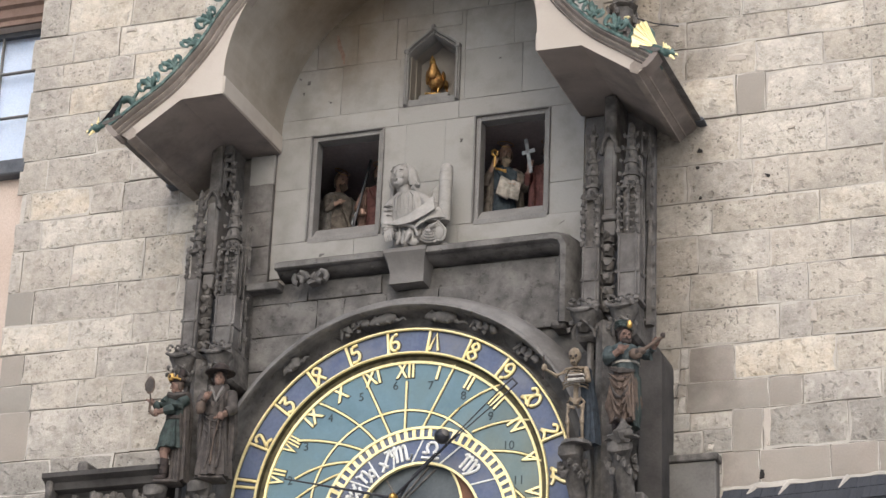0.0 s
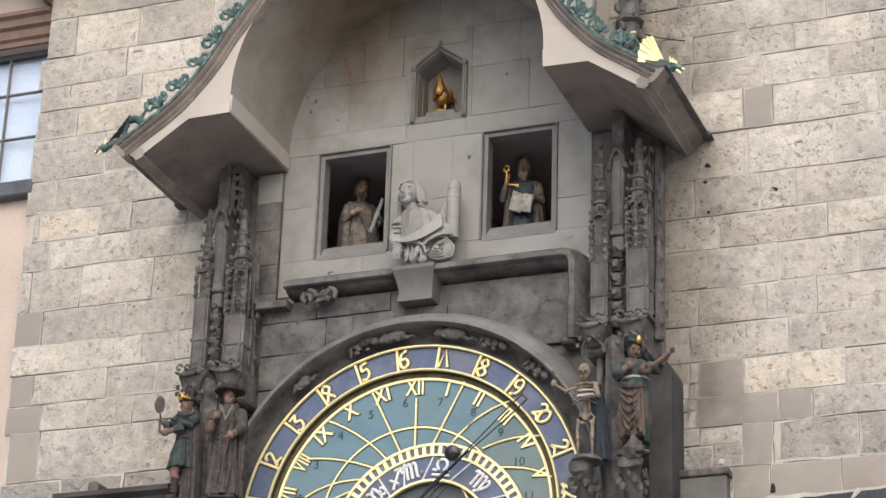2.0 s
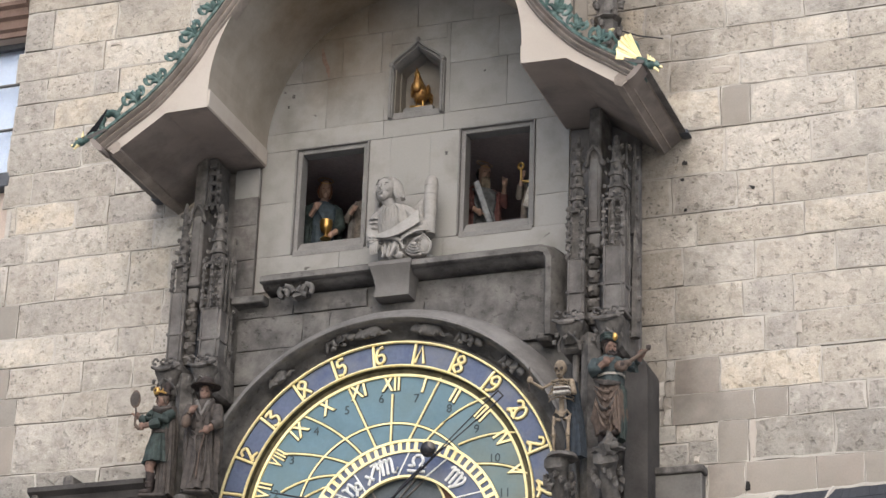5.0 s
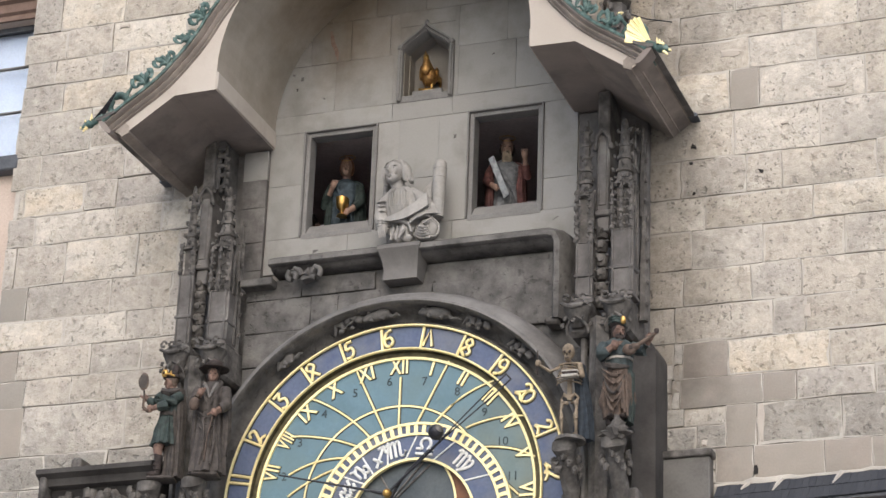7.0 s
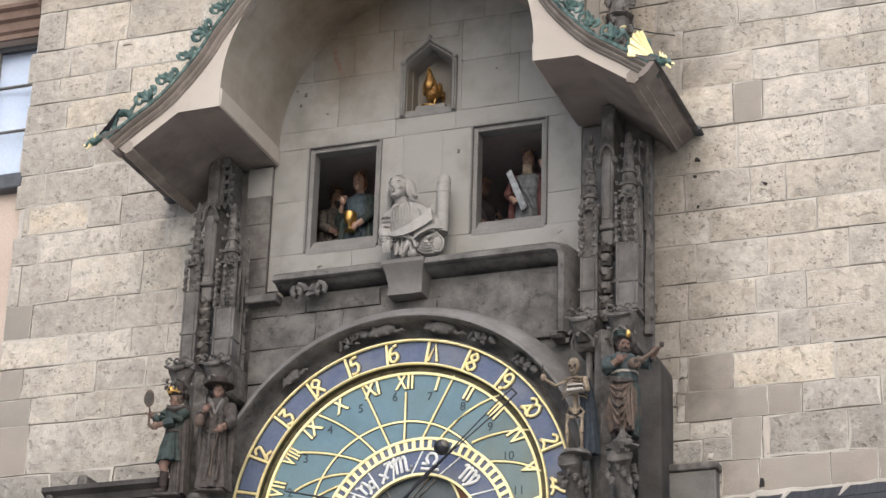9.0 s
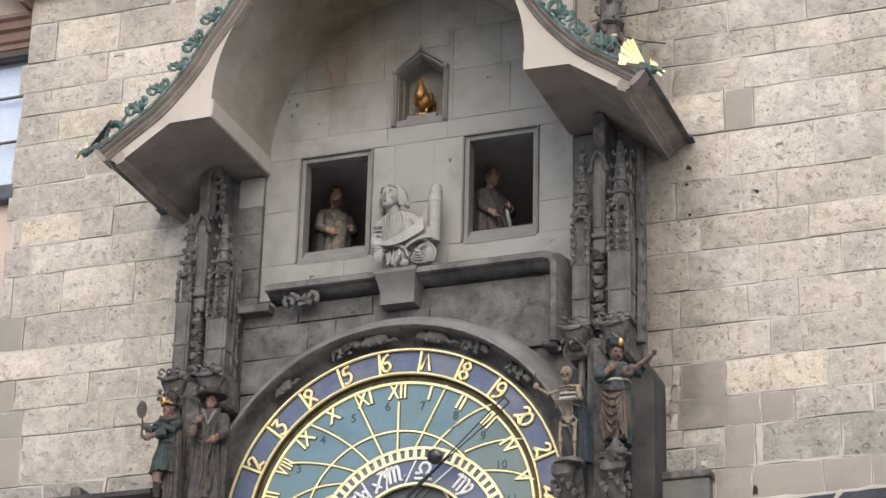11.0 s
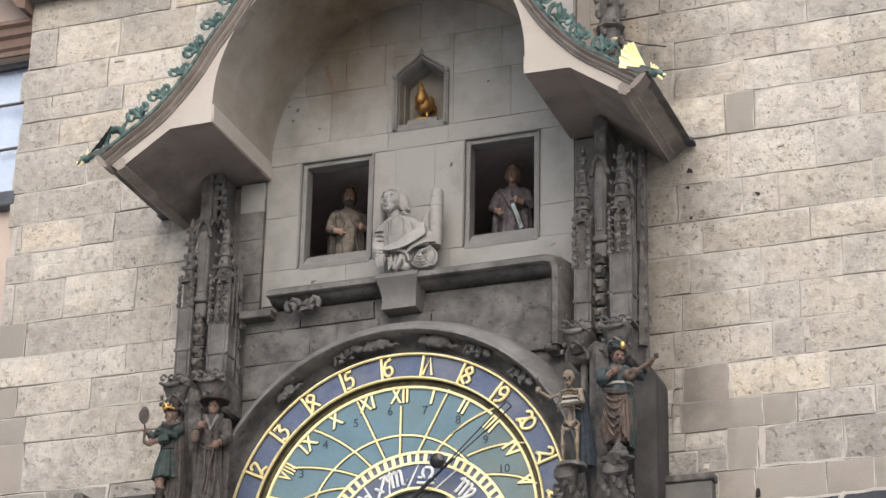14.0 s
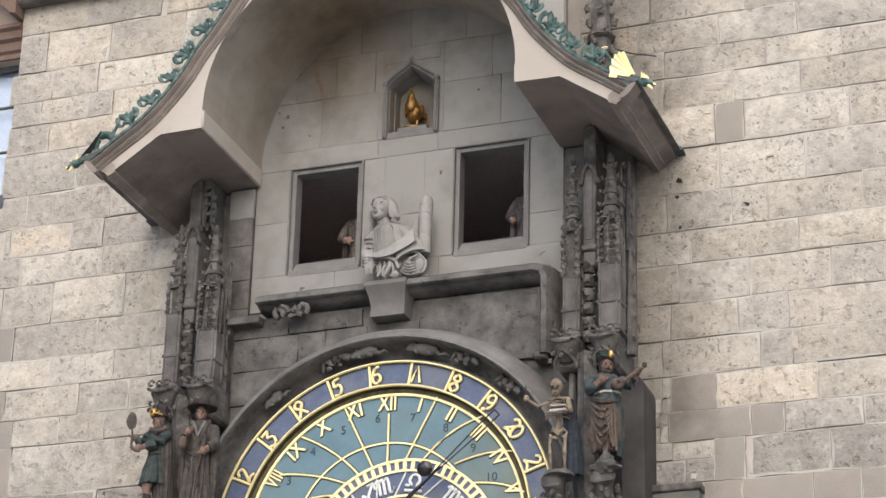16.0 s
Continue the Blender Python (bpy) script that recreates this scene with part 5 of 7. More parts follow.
def house():
    """The rendered house at the tower's corner, with a tall window."""
    y = 0.46
    t = thing("rendered_house", (-6.0, 1.2, -ZC), "pale pinkish rendered house with a brown window cornice", "house")
    wx0, wx1, z0, z1 = -5.0, -3.80, 3.60, 5.03
    for lo, hi in (((-9, y, -ZC), (wx0, 3, 9)), ((wx1, y, -ZC), (-3.78, 3, 9)), ((wx0, y, -ZC), (wx1, 3, z0)), ((wx0, y, z1), (wx1, 3, 9)), ((wx0, y + 0.45, z0), (wx1, 3, z1))):
        part("wall", Build().box(lo, hi), PINK_WALL, t, smooth=0)
    w = part("window", Build().box((wx0, y + 0.10, z0), (wx0 + 0.06, y + 0.16, z1)).box((wx1 - 0.06, y + 0.10, z0), (wx1, y + 0.16, z1)).box((wx0, y + 0.10, z1 - 0.05), (wx1, y + 0.16, z1)).box((wx0, y + 0.10, z0), (wx1, y + 0.16, z0 + 0.05)), LEAD, t, "dark framed window reflecting the sky")
    xs, zs = [wx0 + 0.06, -4.70, -4.38, wx1 - 0.06], [z0 + 0.05, 4.15, 4.61, z1 - 0.05]
    for x in xs[1:-1]:
        part("glazing_bar", Build().box((x - 0.007, y + 0.105, zs[0]), (x + 0.007, y + 0.15, zs[-1]), chamfer=0.003), FRAME_STONE, w)
    for z in zs[1:-1]:
        part("glazing_bar", Build().box((xs[0], y + 0.107, z - 0.008), (xs[-1], y + 0.148, z + 0.008), chamfer=0.003), FRAME_STONE, w)
    rng = random.Random(2)
    for a, c in zip(xs, xs[1:]):
        for e, f in zip(zs, zs[1:]):
            j = rng.uniform(-0.006, 0.006)
            part("pane", Build().add([(a, y + 0.135 + j, e), (c, y + 0.135, e), (c, y + 0.135, f), (a, y + 0.135 - j, f), (a, y + 0.145, e), (c, y + 0.145, e), (c, y + 0.145, f), (a, y + 0.145, f)], [(0, 1, 2, 3), (7, 6, 5, 4), (0, 4, 5, 1), (1, 5, 6, 2), (2, 6, 7, 3), (3, 7, 4, 0)]), glass_m, w, smooth=0).visible_shadow = False
    # added board behind the glass; its colour replaces the bright sky reflection
    part("blind", Build().box((wx0 + 0.01, y + 0.2, z0), (wx1 - 0.01, y + 0.205, z1)), SKY_BACKING, t, "added pale board standing in for the sky's reflection", smooth=0)
    b = Build()
    prof = [(y, 5.36), (y - 0.16, 5.33), (y - 0.16, 5.29), (y - 0.12, 5.27), (y - 0.11, 5.2), (y - 0.07, 5.18), (y - 0.06, 5.1), (y - 0.03, 5.08), (y - 0.03, 5.03), (y, 5.03)]
    p = len(prof)
    b.add([(x, q, z) for x in (-5.2, -3.872) for q, z in prof], [list(range(p)), list(range(2 * p - 1, p - 1, -1))] + [(i, (i + 1) % p, p + (i + 1) % p, p + i) for i in range(p)])
    part("window_cornice", b, BROWN_TRIM, t, "brown moulded window cornice")
    part("window_sill", Build().box((-5.2, y - 0.12, 3.45), (-3.872, y + 0.12, 3.6), chamfer=0.015), LEAD, t, "grey stone sill")
    part("eave_bracket", Build().prism([(-3.93, 5.38), (-3.86, 5.36), (-3.86, 5.75), (-4.2, 5.75), (-4.08, 5.55)], 0.18, 0.45), BROWN_TRIM, t, "dark eave bracket")
    part("eave", Build().box((-4.6, 0.0, 5.72), (-3.2, 0.345, 5.8), chamfer=0.02), BROWN_TRIM, t)


buttress()
slate_roof()
side_canopy()
house()
solid("tower_ledge", Build().box((-3.93, 0.2, 5.47), (-1.6, 0.345, 5.56), chamfer=0.02), DARK_STONE, (-2.8, 0.35, 5.47), "dark stone ledge on the tower wall", "ledge")


# ---- carved figures: each one plain mesh ----
class Figure(Build):
    """A carved figure in its own space: base at 0, facing -y."""

    def drape(self, pts, rx, ry, k=0, folds=9, amp=0.12, n=56, phase=0.0, grow=1.0):
        verts, faces = [], []
        rows = []
        for i in range(len(pts) - 1):
            for u in (0.0, 0.25, 0.5, 0.75):
                c = u * u * (3 - 2 * u) * 0.5 + u * 0.5
                rows.append((i + u, [a + (b - a) * c for a, b in zip(pts[i], pts[i + 1])], rx[i] + (rx[i + 1] - rx[i]) * c, ry[i] + (ry[i + 1] - ry[i]) * c))
        rows.append((len(pts) - 1.0, pts[-1], rx[-1], ry[-1]))
        m = len(rows)
        for i, p, a, b in rows:
            f = 1 - grow * i / max(1, len(pts) - 1) * 0.7
            for j in range(n):
                w = 2 * math.pi * j / n
                drift = 0.5 * math.sin(2.0 * w + 1.3 * i + phase) + 0.25 * i
                s = 1 + amp * f * (0.8 * (2 * abs(math.sin(0.5 * folds * w + phase + drift)) - 1) + 0.5 * math.sin((folds - 4) * w + 1.7 * phase + 0.5 * i))
                verts.append((p[0] + a * s * math.cos(w), p[1] + b * s * math.sin(w), p[2]))
        for i in range(m - 1):
            faces += [(i * n + j, i * n + (j + 1) % n, (i + 1) * n + (j + 1) % n, (i + 1) * n + j) for j in range(n)]
        faces += [list(range(n))[::-1], [(m - 1) * n + j for j in range(n)]]
        return self.add(verts, faces, k)

    def swag(self, a, b, drop, r, k=0, out=0.03):
        """One hanging fold from a to b, sagging by drop."""
        a, b = Vector(a), Vector(b)
        pts = []
        for i in range(9):
            u = i / 8
            pts.append(a.lerp(b, u) + Vector((0, -out * math.sin(math.pi * u), -drop * math.sin(math.pi * u))))
        return self.tube(pts, [r * (0.35 + 0.65 * math.sin(math.pi * min(1, max(0, (i + 0.5) / 9)))) for i in range(9)], k, n=7)

    def head(self, c, r, skin, hair, beard=None, long=1.0, cap=True, turn=0, halo=None, nod=14):
        c = Vector(c)
        n0 = len(self.v)
        self.ball(c, (r * 0.78, r * 0.9, r * 1.05), skin, n=16)
        self.ball(c + Vector((0, -r * 0.55, -r * 0.5)), (r * 0.46, r * 0.36, r * 0.46), skin, n=10)
        self.tube([c + Vector((0, -r * 0.82, r * 0.25)), c + Vector((0, -r * 1.08, -r * 0.12)), c + Vector((0, -r * 0.85, -r * 0.2))], [r * 0.07, r * 0.12, r * 0.09], skin, n=6)
        for s in (-1, 1):
            self.ball(c + Vector((s * r * 0.33, -r * 0.78, r * 0.3)), (r * 0.26, r * 0.14, r * 0.09), skin, n=8)
            self.ball(c + Vector((s * r * 0.32, -r * 0.82, r * 0.12)), (r * 0.13, r * 0.06, r * 0.05), hair, n=8)
            self.ball(c + Vector((s * r * 0.36, -r * 0.66, -r * 0.2)), (r * 0.2, r * 0.1, r * 0.18), skin, n=8)
            self.tube([c + Vector((s * r * 0.66, r * 0.15, r * 0.4)), c + Vector((s * r * 0.74, r * 0.2, -r * 0.2)), c + Vector((s * r * 0.62, r * 0.25, -r * 0.8))], [r * 0.24, r * 0.28, r * 0.15], hair, n=8)
        self.ball(c + Vector((0, -r * 0.86, -r * 0.42)), (r * 0.2, r * 0.08, r * 0.05), hair if beard else skin, n=8)
        if cap:
            self.ball(c + Vector((0, r * 0.22, r * 0.28)), (r * 0.9, r * 0.88, r * 0.9), hair, n=14, wob=0.15)
        else:
            self.ball(c + Vector((0, r * 0.4, -r * 0.05)), (r * 0.86, r * 0.7, r * 0.75), hair, n=14, wob=0.2)
        if beard is not None:
            for x, l in ((-0.42, 0.65), (-0.28, 0.85), (-0.12, 1.0), (0.05, 0.9), (0.2, 1.0), (0.34, 0.8), (0.45, 0.6)):
                self.tube([c + Vector((x * r, -r * 0.72, -r * 0.5)), c + Vector((x * r * 1.15, -r * 0.95, -r * (0.6 + 0.6 * l * long))), c + Vector((x * r * 0.8, -r * 0.85, -r * (0.7 + 1.25 * l * long)))],
                          [r * 0.2, r * 0.17, r * 0.04], beard, n=6)
            for s in (-1, 1):
                self.tube([c + Vector((0, -r * 0.98, -r * 0.3)), c + Vector((s * r * 0.3, -r * 0.92, -r * 0.5)), c + Vector((s * r * 0.36, -r * 0.85, -r * 0.9))], [r * 0.09, r * 0.12, r * 0.05], beard, n=6)
        if halo is not None:
            self.tube([c + Vector((r * 1.05 * math.cos(w), r * 0.25 + r * 0.95 * math.sin(w), r * 1.05 + r * 0.4 * math.sin(w))) for w in [radians(a) for a in range(0, 361, 24)]], r * 0.04, halo, n=5)
        self.tube([c + Vector((0, r * 0.1, -r * 0.7)), c + Vector((0, r * 0.15, -r * 1.7))], [r * 0.5, r * 0.62], skin, n=10)
        if turn or nod:
            q = Matrix.Rotation(radians(turn), 3, "Z") @ Matrix.Rotation(radians(nod), 3, "X")
            for i in range(n0, len(self.v)):
                self.v[i] = tuple(c + q @ (Vector(self.v[i]) - c))
        return self

    def arm(self, pts, r, cloth, skin, hand=0.8):
        p = [Vector(a) for a in pts]
        m = (p[1] + p[2]) / 2
        self.tube([p[0], (p[0] + p[1]) / 2, p[1], m], [r * 1.15, r * 1.25, r * 1.15, r * 1.0], cloth, n=12)
        self.tube([m, p[2]], [r * 0.7, r * 0.55], skin, n=8)
        self.ball(p[2], (r * hand, r * hand, r * hand * 1.15), skin, n=10)
        d = (p[2] - m).normalized()
        for k in range(4):
            o = Vector((r * 0.42 * (k - 1.5), 0, 0))
            self.tube([p[2] + o, p[2] + o + d * r * 1.2], [r * 0.22, r * 0.16], skin, n=5)
        return self

    def stand(self, name, mats, base, turn, label, category="statue", group="", smooth=50, worn=0.004, slim=1.0):
        for i, p in enumerate(self.v):
            v = Vector((p[0] * slim, p[1] * (0.4 + 0.6 * slim), p[2]))
            d = noise.noise_vector(v * 38) * worn + noise.noise_vector(v * 13) * worn
            self.v[i] = tuple(v + d)
        ob = new(name, self.mesh(name, mats, (0, 0, 0), smooth))
        ob.matrix_world = Matrix.Translation((base[0], base[1], base[2] + ZC)) @ Matrix.Rotation(radians(turn), 4, "Z")
        return tagged(ob, label, category, group)


SIDE = "statues beside the dial"
ST_Y = -0.42


def mirror_statue():
    f = Figure()
    M = [P_GREEN, P_FLESH, P_DARK, OLD_GOLD, P_UMBER, P_BROWN]
    f.box((-0.13, -0.09, 0), (0.12, 0.09, 0.03), 4, chamfer=0.01)
    for x, y, leg in ((-0.045, -0.04, 1), (0.025, 0.03, 2)):
        f.tube([(x, y, 0.03), (x + 0.002, y, 0.1), (x + 0.004, y, 0.185), (x + 0.006, y, 0.205)], [0.03, 0.036, 0.041, 0.047], 2, n=10)
        f.ball((x - 0.03, y - 0.025, 0.045), (0.055, 0.03, 0.024), 2)
        f.tube([(x + 0.004, y, 0.19), (x - 0.008, y - 0.01, 0.25), (x + 0.025, y, 0.36)], [0.036, 0.047, 0.055], leg, n=10)
        for z in (0.085, 0.12, 0.155):
            f.tube([(x, y, z - 0.006), (x, y, z), (x, y, z + 0.006)], [0.037, 0.043, 0.038], 2, n=10)
    f.drape([(-0.005, -0.01, 0.29), (0.0, -0.005, 0.42), (0.01, 0, 0.53), (0.015, 0, 0.55)], [0.118, 0.105, 0.078, 0.074], [0.11, 0.095, 0.07, 0.068], 0, folds=14, amp=0.13)
    f.tube([(0.015, 0, 0.53), (0.015, 0, 0.56)], [0.087, 0.087], 4, n=16)
    f.drape([(0.02, 0, 0.55), (0.02, 0.0, 0.65), (0.025, 0.01, 0.72), (0.03, 0.01, 0.755)], [0.08, 0.105, 0.115, 0.06], [0.075, 0.09, 0.085, 0.06], 0, folds=7, amp=0.07)
    f.drape([(0.085, 0.03, 0.03), (0.085, 0.03, 0.35), (0.075, 0.03, 0.6), (0.05, 0.02, 0.765)], [0.075, 0.075, 0.085, 0.085], [0.085, 0.08, 0.075, 0.07], 4, folds=11, amp=0.2)
    f.tube([(-0.05, -0.06, 0.74), (0.03, -0.085, 0.71), (0.11, -0.04, 0.745)], 0.026, 4, n=8)
    f.head((0.01, -0.01, 0.825), 0.062, 1, 5, turn=-60)
    f.ball((0.01, 0.0, 0.872), (0.075, 0.078, 0.04), 2, n=14)
    f.tube([(0.01, 0, 0.862), (0.01, 0, 0.888)], [0.082, 0.074], 2, n=14)
    f.ball((0.045, 0.01, 0.93), (0.035, 0.04, 0.05), 2, n=12, wob=0.2)
    f.tube([(-0.06, -0.045, 0.862), (-0.03, -0.078, 0.872), (0.02, -0.085, 0.872), (0.06, -0.06, 0.868)], 0.009, 3, n=6)
    f.ball((-0.035, -0.068, 0.885), (0.035, 0.024, 0.036), 3, n=12)
    f.ball((-0.04, -0.088, 0.885), (0.014, 0.01, 0.014), 2, n=8)
    f.ball((0.03, -0.075, 0.89), (0.012, 0.012, 0.014), 3, n=8)
    f.arm([(-0.06, -0.02, 0.71), (-0.12, -0.08, 0.63), (-0.2, -0.07, 0.68)], 0.036, 0, 1)
    f.arm([(0.12, -0.03, 0.70), (0.03, -0.12, 0.60), (-0.14, -0.11, 0.575)], 0.038, 0, 1)
    f.tube([(-0.205, -0.09, 0.66), (-0.215, -0.09, 0.74)], 0.01, 2, n=6)
    n0 = len(f.v)
    f.ball((-0.225, -0.09, 0.815), (0.052, 0.012, 0.075), 5, n=18)
    f.ball((-0.226, -0.098, 0.815), (0.042, 0.008, 0.064), 4, n=16)
    f.tube([(-0.15, -0.13, 0.55), (-0.2, -0.12, 0.59), (-0.21, -0.1, 0.66)], 0.014, 5, n=6)
    f.stand("mirror_statue", M, (-1.78, ST_Y, 0.13), 8, "painted wooden statue in green coat holding a mirror", group=SIDE, slim=0.86, worn=0.006)


def purse_statue():
    f = Figure()
    M = [P_UMBER, P_FLESH, P_DARK, P_GREY, P_BROWN, P_RED]
    f.box((-0.12, -0.1, 0), (0.12, 0.09, 0.03), 0, chamfer=0.01)
    f.drape([(0.0, 0, 0.03), (0.0, 0, 0.2), (0.0, 0, 0.4), (0.0, 0.0, 0.55)], [0.15, 0.14, 0.12, 0.1], [0.12, 0.11, 0.1, 0.085], 0, folds=11, amp=0.17)
    f.drape([(0.0, 0, 0.53), (0.0, -0.01, 0.63), (0.0, 0, 0.73), (0.0, 0.01, 0.79)], [0.105, 0.125, 0.13, 0.07], [0.09, 0.1, 0.09, 0.06], 0, folds=9, amp=0.1)
    for s in (-1, 1):
        f.drape([(s * 0.13, 0.04, 0.2), (s * 0.14, 0.03, 0.4), (s * 0.13, 0.02, 0.62), (s * 0.1, 0.02, 0.75)], [0.035, 0.045, 0.05, 0.04], [0.05, 0.055, 0.06, 0.05], 0, folds=5, amp=0.2)
        f.tube([(s * 0.02, -0.1, 0.58), (s * 0.06, -0.09, 0.68), (s * 0.08, -0.03, 0.78)], [0.012, 0.022, 0.024], 0, n=8)
    for k in range(3):
        x = -0.05 + 0.05 * k
        f.tube([(x, -0.11, 0.08), (x + 0.03, -0.115, 0.25), (x + 0.01, -0.105, 0.45), (x + 0.05, -0.09, 0.53)], [0.014, 0.012, 0.01, 0.006], 0, n=6)
    for k in range(4):
        f.swag((-0.11, -0.06, 0.54 - 0.05 * k), (0.09, -0.075, 0.5 - 0.02 * k), 0.05 + 0.02 * k, 0.011, 0)
    f.head((0.0, -0.02, 0.85), 0.066, 1, 2, beard=None, turn=14)
    f.tube([(0, 0, 0.9), (0, 0, 0.906), (0, 0, 0.913)], [0.14, 0.143, 0.1], 2, n=24)
    f.tube([(-0.06, -0.07, 0.76), (-0.02, -0.11, 0.69), (0.0, -0.115, 0.63)], [0.02, 0.016, 0.008], 3, n=7)
    f.tube([(0.06, -0.07, 0.76), (0.03, -0.11, 0.69), (0.0, -0.115, 0.63)], [0.02, 0.016, 0.008], 3, n=7)
    f.ball((0, 0.01, 0.93), (0.085, 0.085, 0.06), 2, n=14)
    f.arm([(-0.13, -0.02, 0.72), (-0.14, -0.1, 0.60), (-0.07, -0.16, 0.66)], 0.038, 0, 1)
    f.ball((-0.12, -0.16, 0.565), (0.045, 0.045, 0.055), 4, n=12, wob=0.2)
    f.tube([(-0.1, -0.16, 0.62), (-0.08, -0.16, 0.68)], [0.025, 0.014], 4, n=8)
    f.arm([(0.13, -0.02, 0.72), (0.16, -0.08, 0.57), (0.07, -0.14, 0.50)], 0.042, 0, 1)
    f.tube([(0.06, -0.14, 0.5), (0.02, -0.15, 0.3), (0.0, -0.13, 0.1)], 0.009, 4, n=6)
    f.stand("purse_statue", M, (-1.40, ST_Y, 0.13), 12, "dark wooden statue in a brimmed hat clutching a purse", group=SIDE, slim=0.86, worn=0.006)


def skeleton_statue():
    f = Figure()
    M = [P_BONE, P_DARK, P_NAVY, P_PALE, CARVED]
    f.tube([(0, 0, 0), (0, 0, 0.03)], [0.14, 0.13], 4, n=12)
    c = Vector((-0.02, -0.03, 0.70))
    f.ball(c + Vector((0, 0.01, 0.02)), (0.056, 0.064, 0.06), 0, n=16)
    f.ball(c + Vector((0, -0.022, -0.045)), (0.031, 0.036, 0.03), 0, n=12)
    for s in (-1, 1):
        f.ball(c + Vector((s * 0.022, -0.053, -0.005)), (0.0125, 0.01, 0.012), 1, n=8)
    f.ball(c + Vector((0, -0.06, -0.03)), (0.008, 0.008, 0.012), 1, n=8)
    f.box(c + Vector((-0.017, -0.06, -0.058)), c + Vector((0.017, -0.048, -0.053)), 1)
    f.tube([(-0.02, 0, 0.65), (-0.015, 0.01, 0.55), (-0.01, 0, 0.42), (-0.01, 0.0, 0.33)], [0.018, 0.02, 0.02, 0.024], 0, n=8)
    for i in range(7):
        z, w = 0.60 - i * 0.024, 0.062 + 0.012 * min(i, 4)
        f.tube([(-0.015 + w * math.cos(a), 0.0 + 0.06 * math.sin(a), z - 0.01 * math.sin(a)) for a in [radians(q) for q in range(-180, 1, 20)]], 0.0065, 0, n=5)
    for s in (-1, 1):
        f.tube([(-0.015, -0.04, 0.615), (-0.015 + s * 0.09, 0.0, 0.62)], 0.012, 0, n=6)
        f.tube([(-0.01, -0.01, 0.345), (-0.01 + s * 0.05, -0.02, 0.375), (-0.01 + s * 0.075, 0.0, 0.35), (-0.01 + s * 0.06, -0.01, 0.315), (-0.01 + s * 0.015, -0.02, 0.305)], [0.014, 0.014, 0.013, 0.016, 0.012], 0, n=7)
        x = -0.01 + s * 0.06
        f.tube([(x, 0, 0.32), (x + s * 0.012, -0.03, 0.25), (x + s * 0.005, -0.03, 0.185)], [0.021, 0.0115, 0.02], 0, n=8)
        f.ball((x + s * 0.005, -0.035, 0.18), (0.024, 0.024, 0.02), 0, n=8)
        f.tube([(x + s * 0.005, -0.03, 0.175), (x, -0.01, 0.1), (x, 0, 0.04)], [0.018, 0.0105, 0.014], 0, n=8)
        f.ball((x, -0.04, 0.04), (0.022, 0.05, 0.014), 0, n=8)
    f.tube([(-0.1, 0, 0.61), (-0.17, -0.04, 0.555), (-0.27, -0.06, 0.605)], [0.015, 0.017, 0.012], 0, n=8)
    f.ball((-0.285, -0.06, 0.62), (0.028, 0.025, 0.03), 0, n=8)
    f.tube([(-0.29, -0.06, 0.72), (-0.29, -0.06, 0.53)], 0.007, 1, n=5)
    f.arm([(0.08, 0, 0.61), (0.11, -0.06, 0.50), (0.06, -0.12, 0.49)], 0.02, 0, 0)
    f.box((-0.06, -0.15, 0.475), (0.09, -0.1, 0.495), 3, chamfer=0.004)
    f.box((-0.055, -0.145, 0.495), (0.085, -0.1, 0.515), 1)
    f.box((-0.06, -0.15, 0.515), (0.09, -0.1, 0.53), 3, chamfer=0.004)
    f.drape([(0.1, 0.07, 0.03), (0.1, 0.07, 0.25), (0.085, 0.06, 0.45), (0.06, 0.05, 0.62)], [0.085, 0.075, 0.06, 0.055], [0.055, 0.05, 0.045, 0.05], 2, folds=9, amp=0.2)
    f.stand("skeleton_statue", M, (1.57, ST_Y, 0.18), 6, "bone-coloured wooden skeleton statue with a blue cloak", group=SIDE, slim=0.86, worn=0.006)


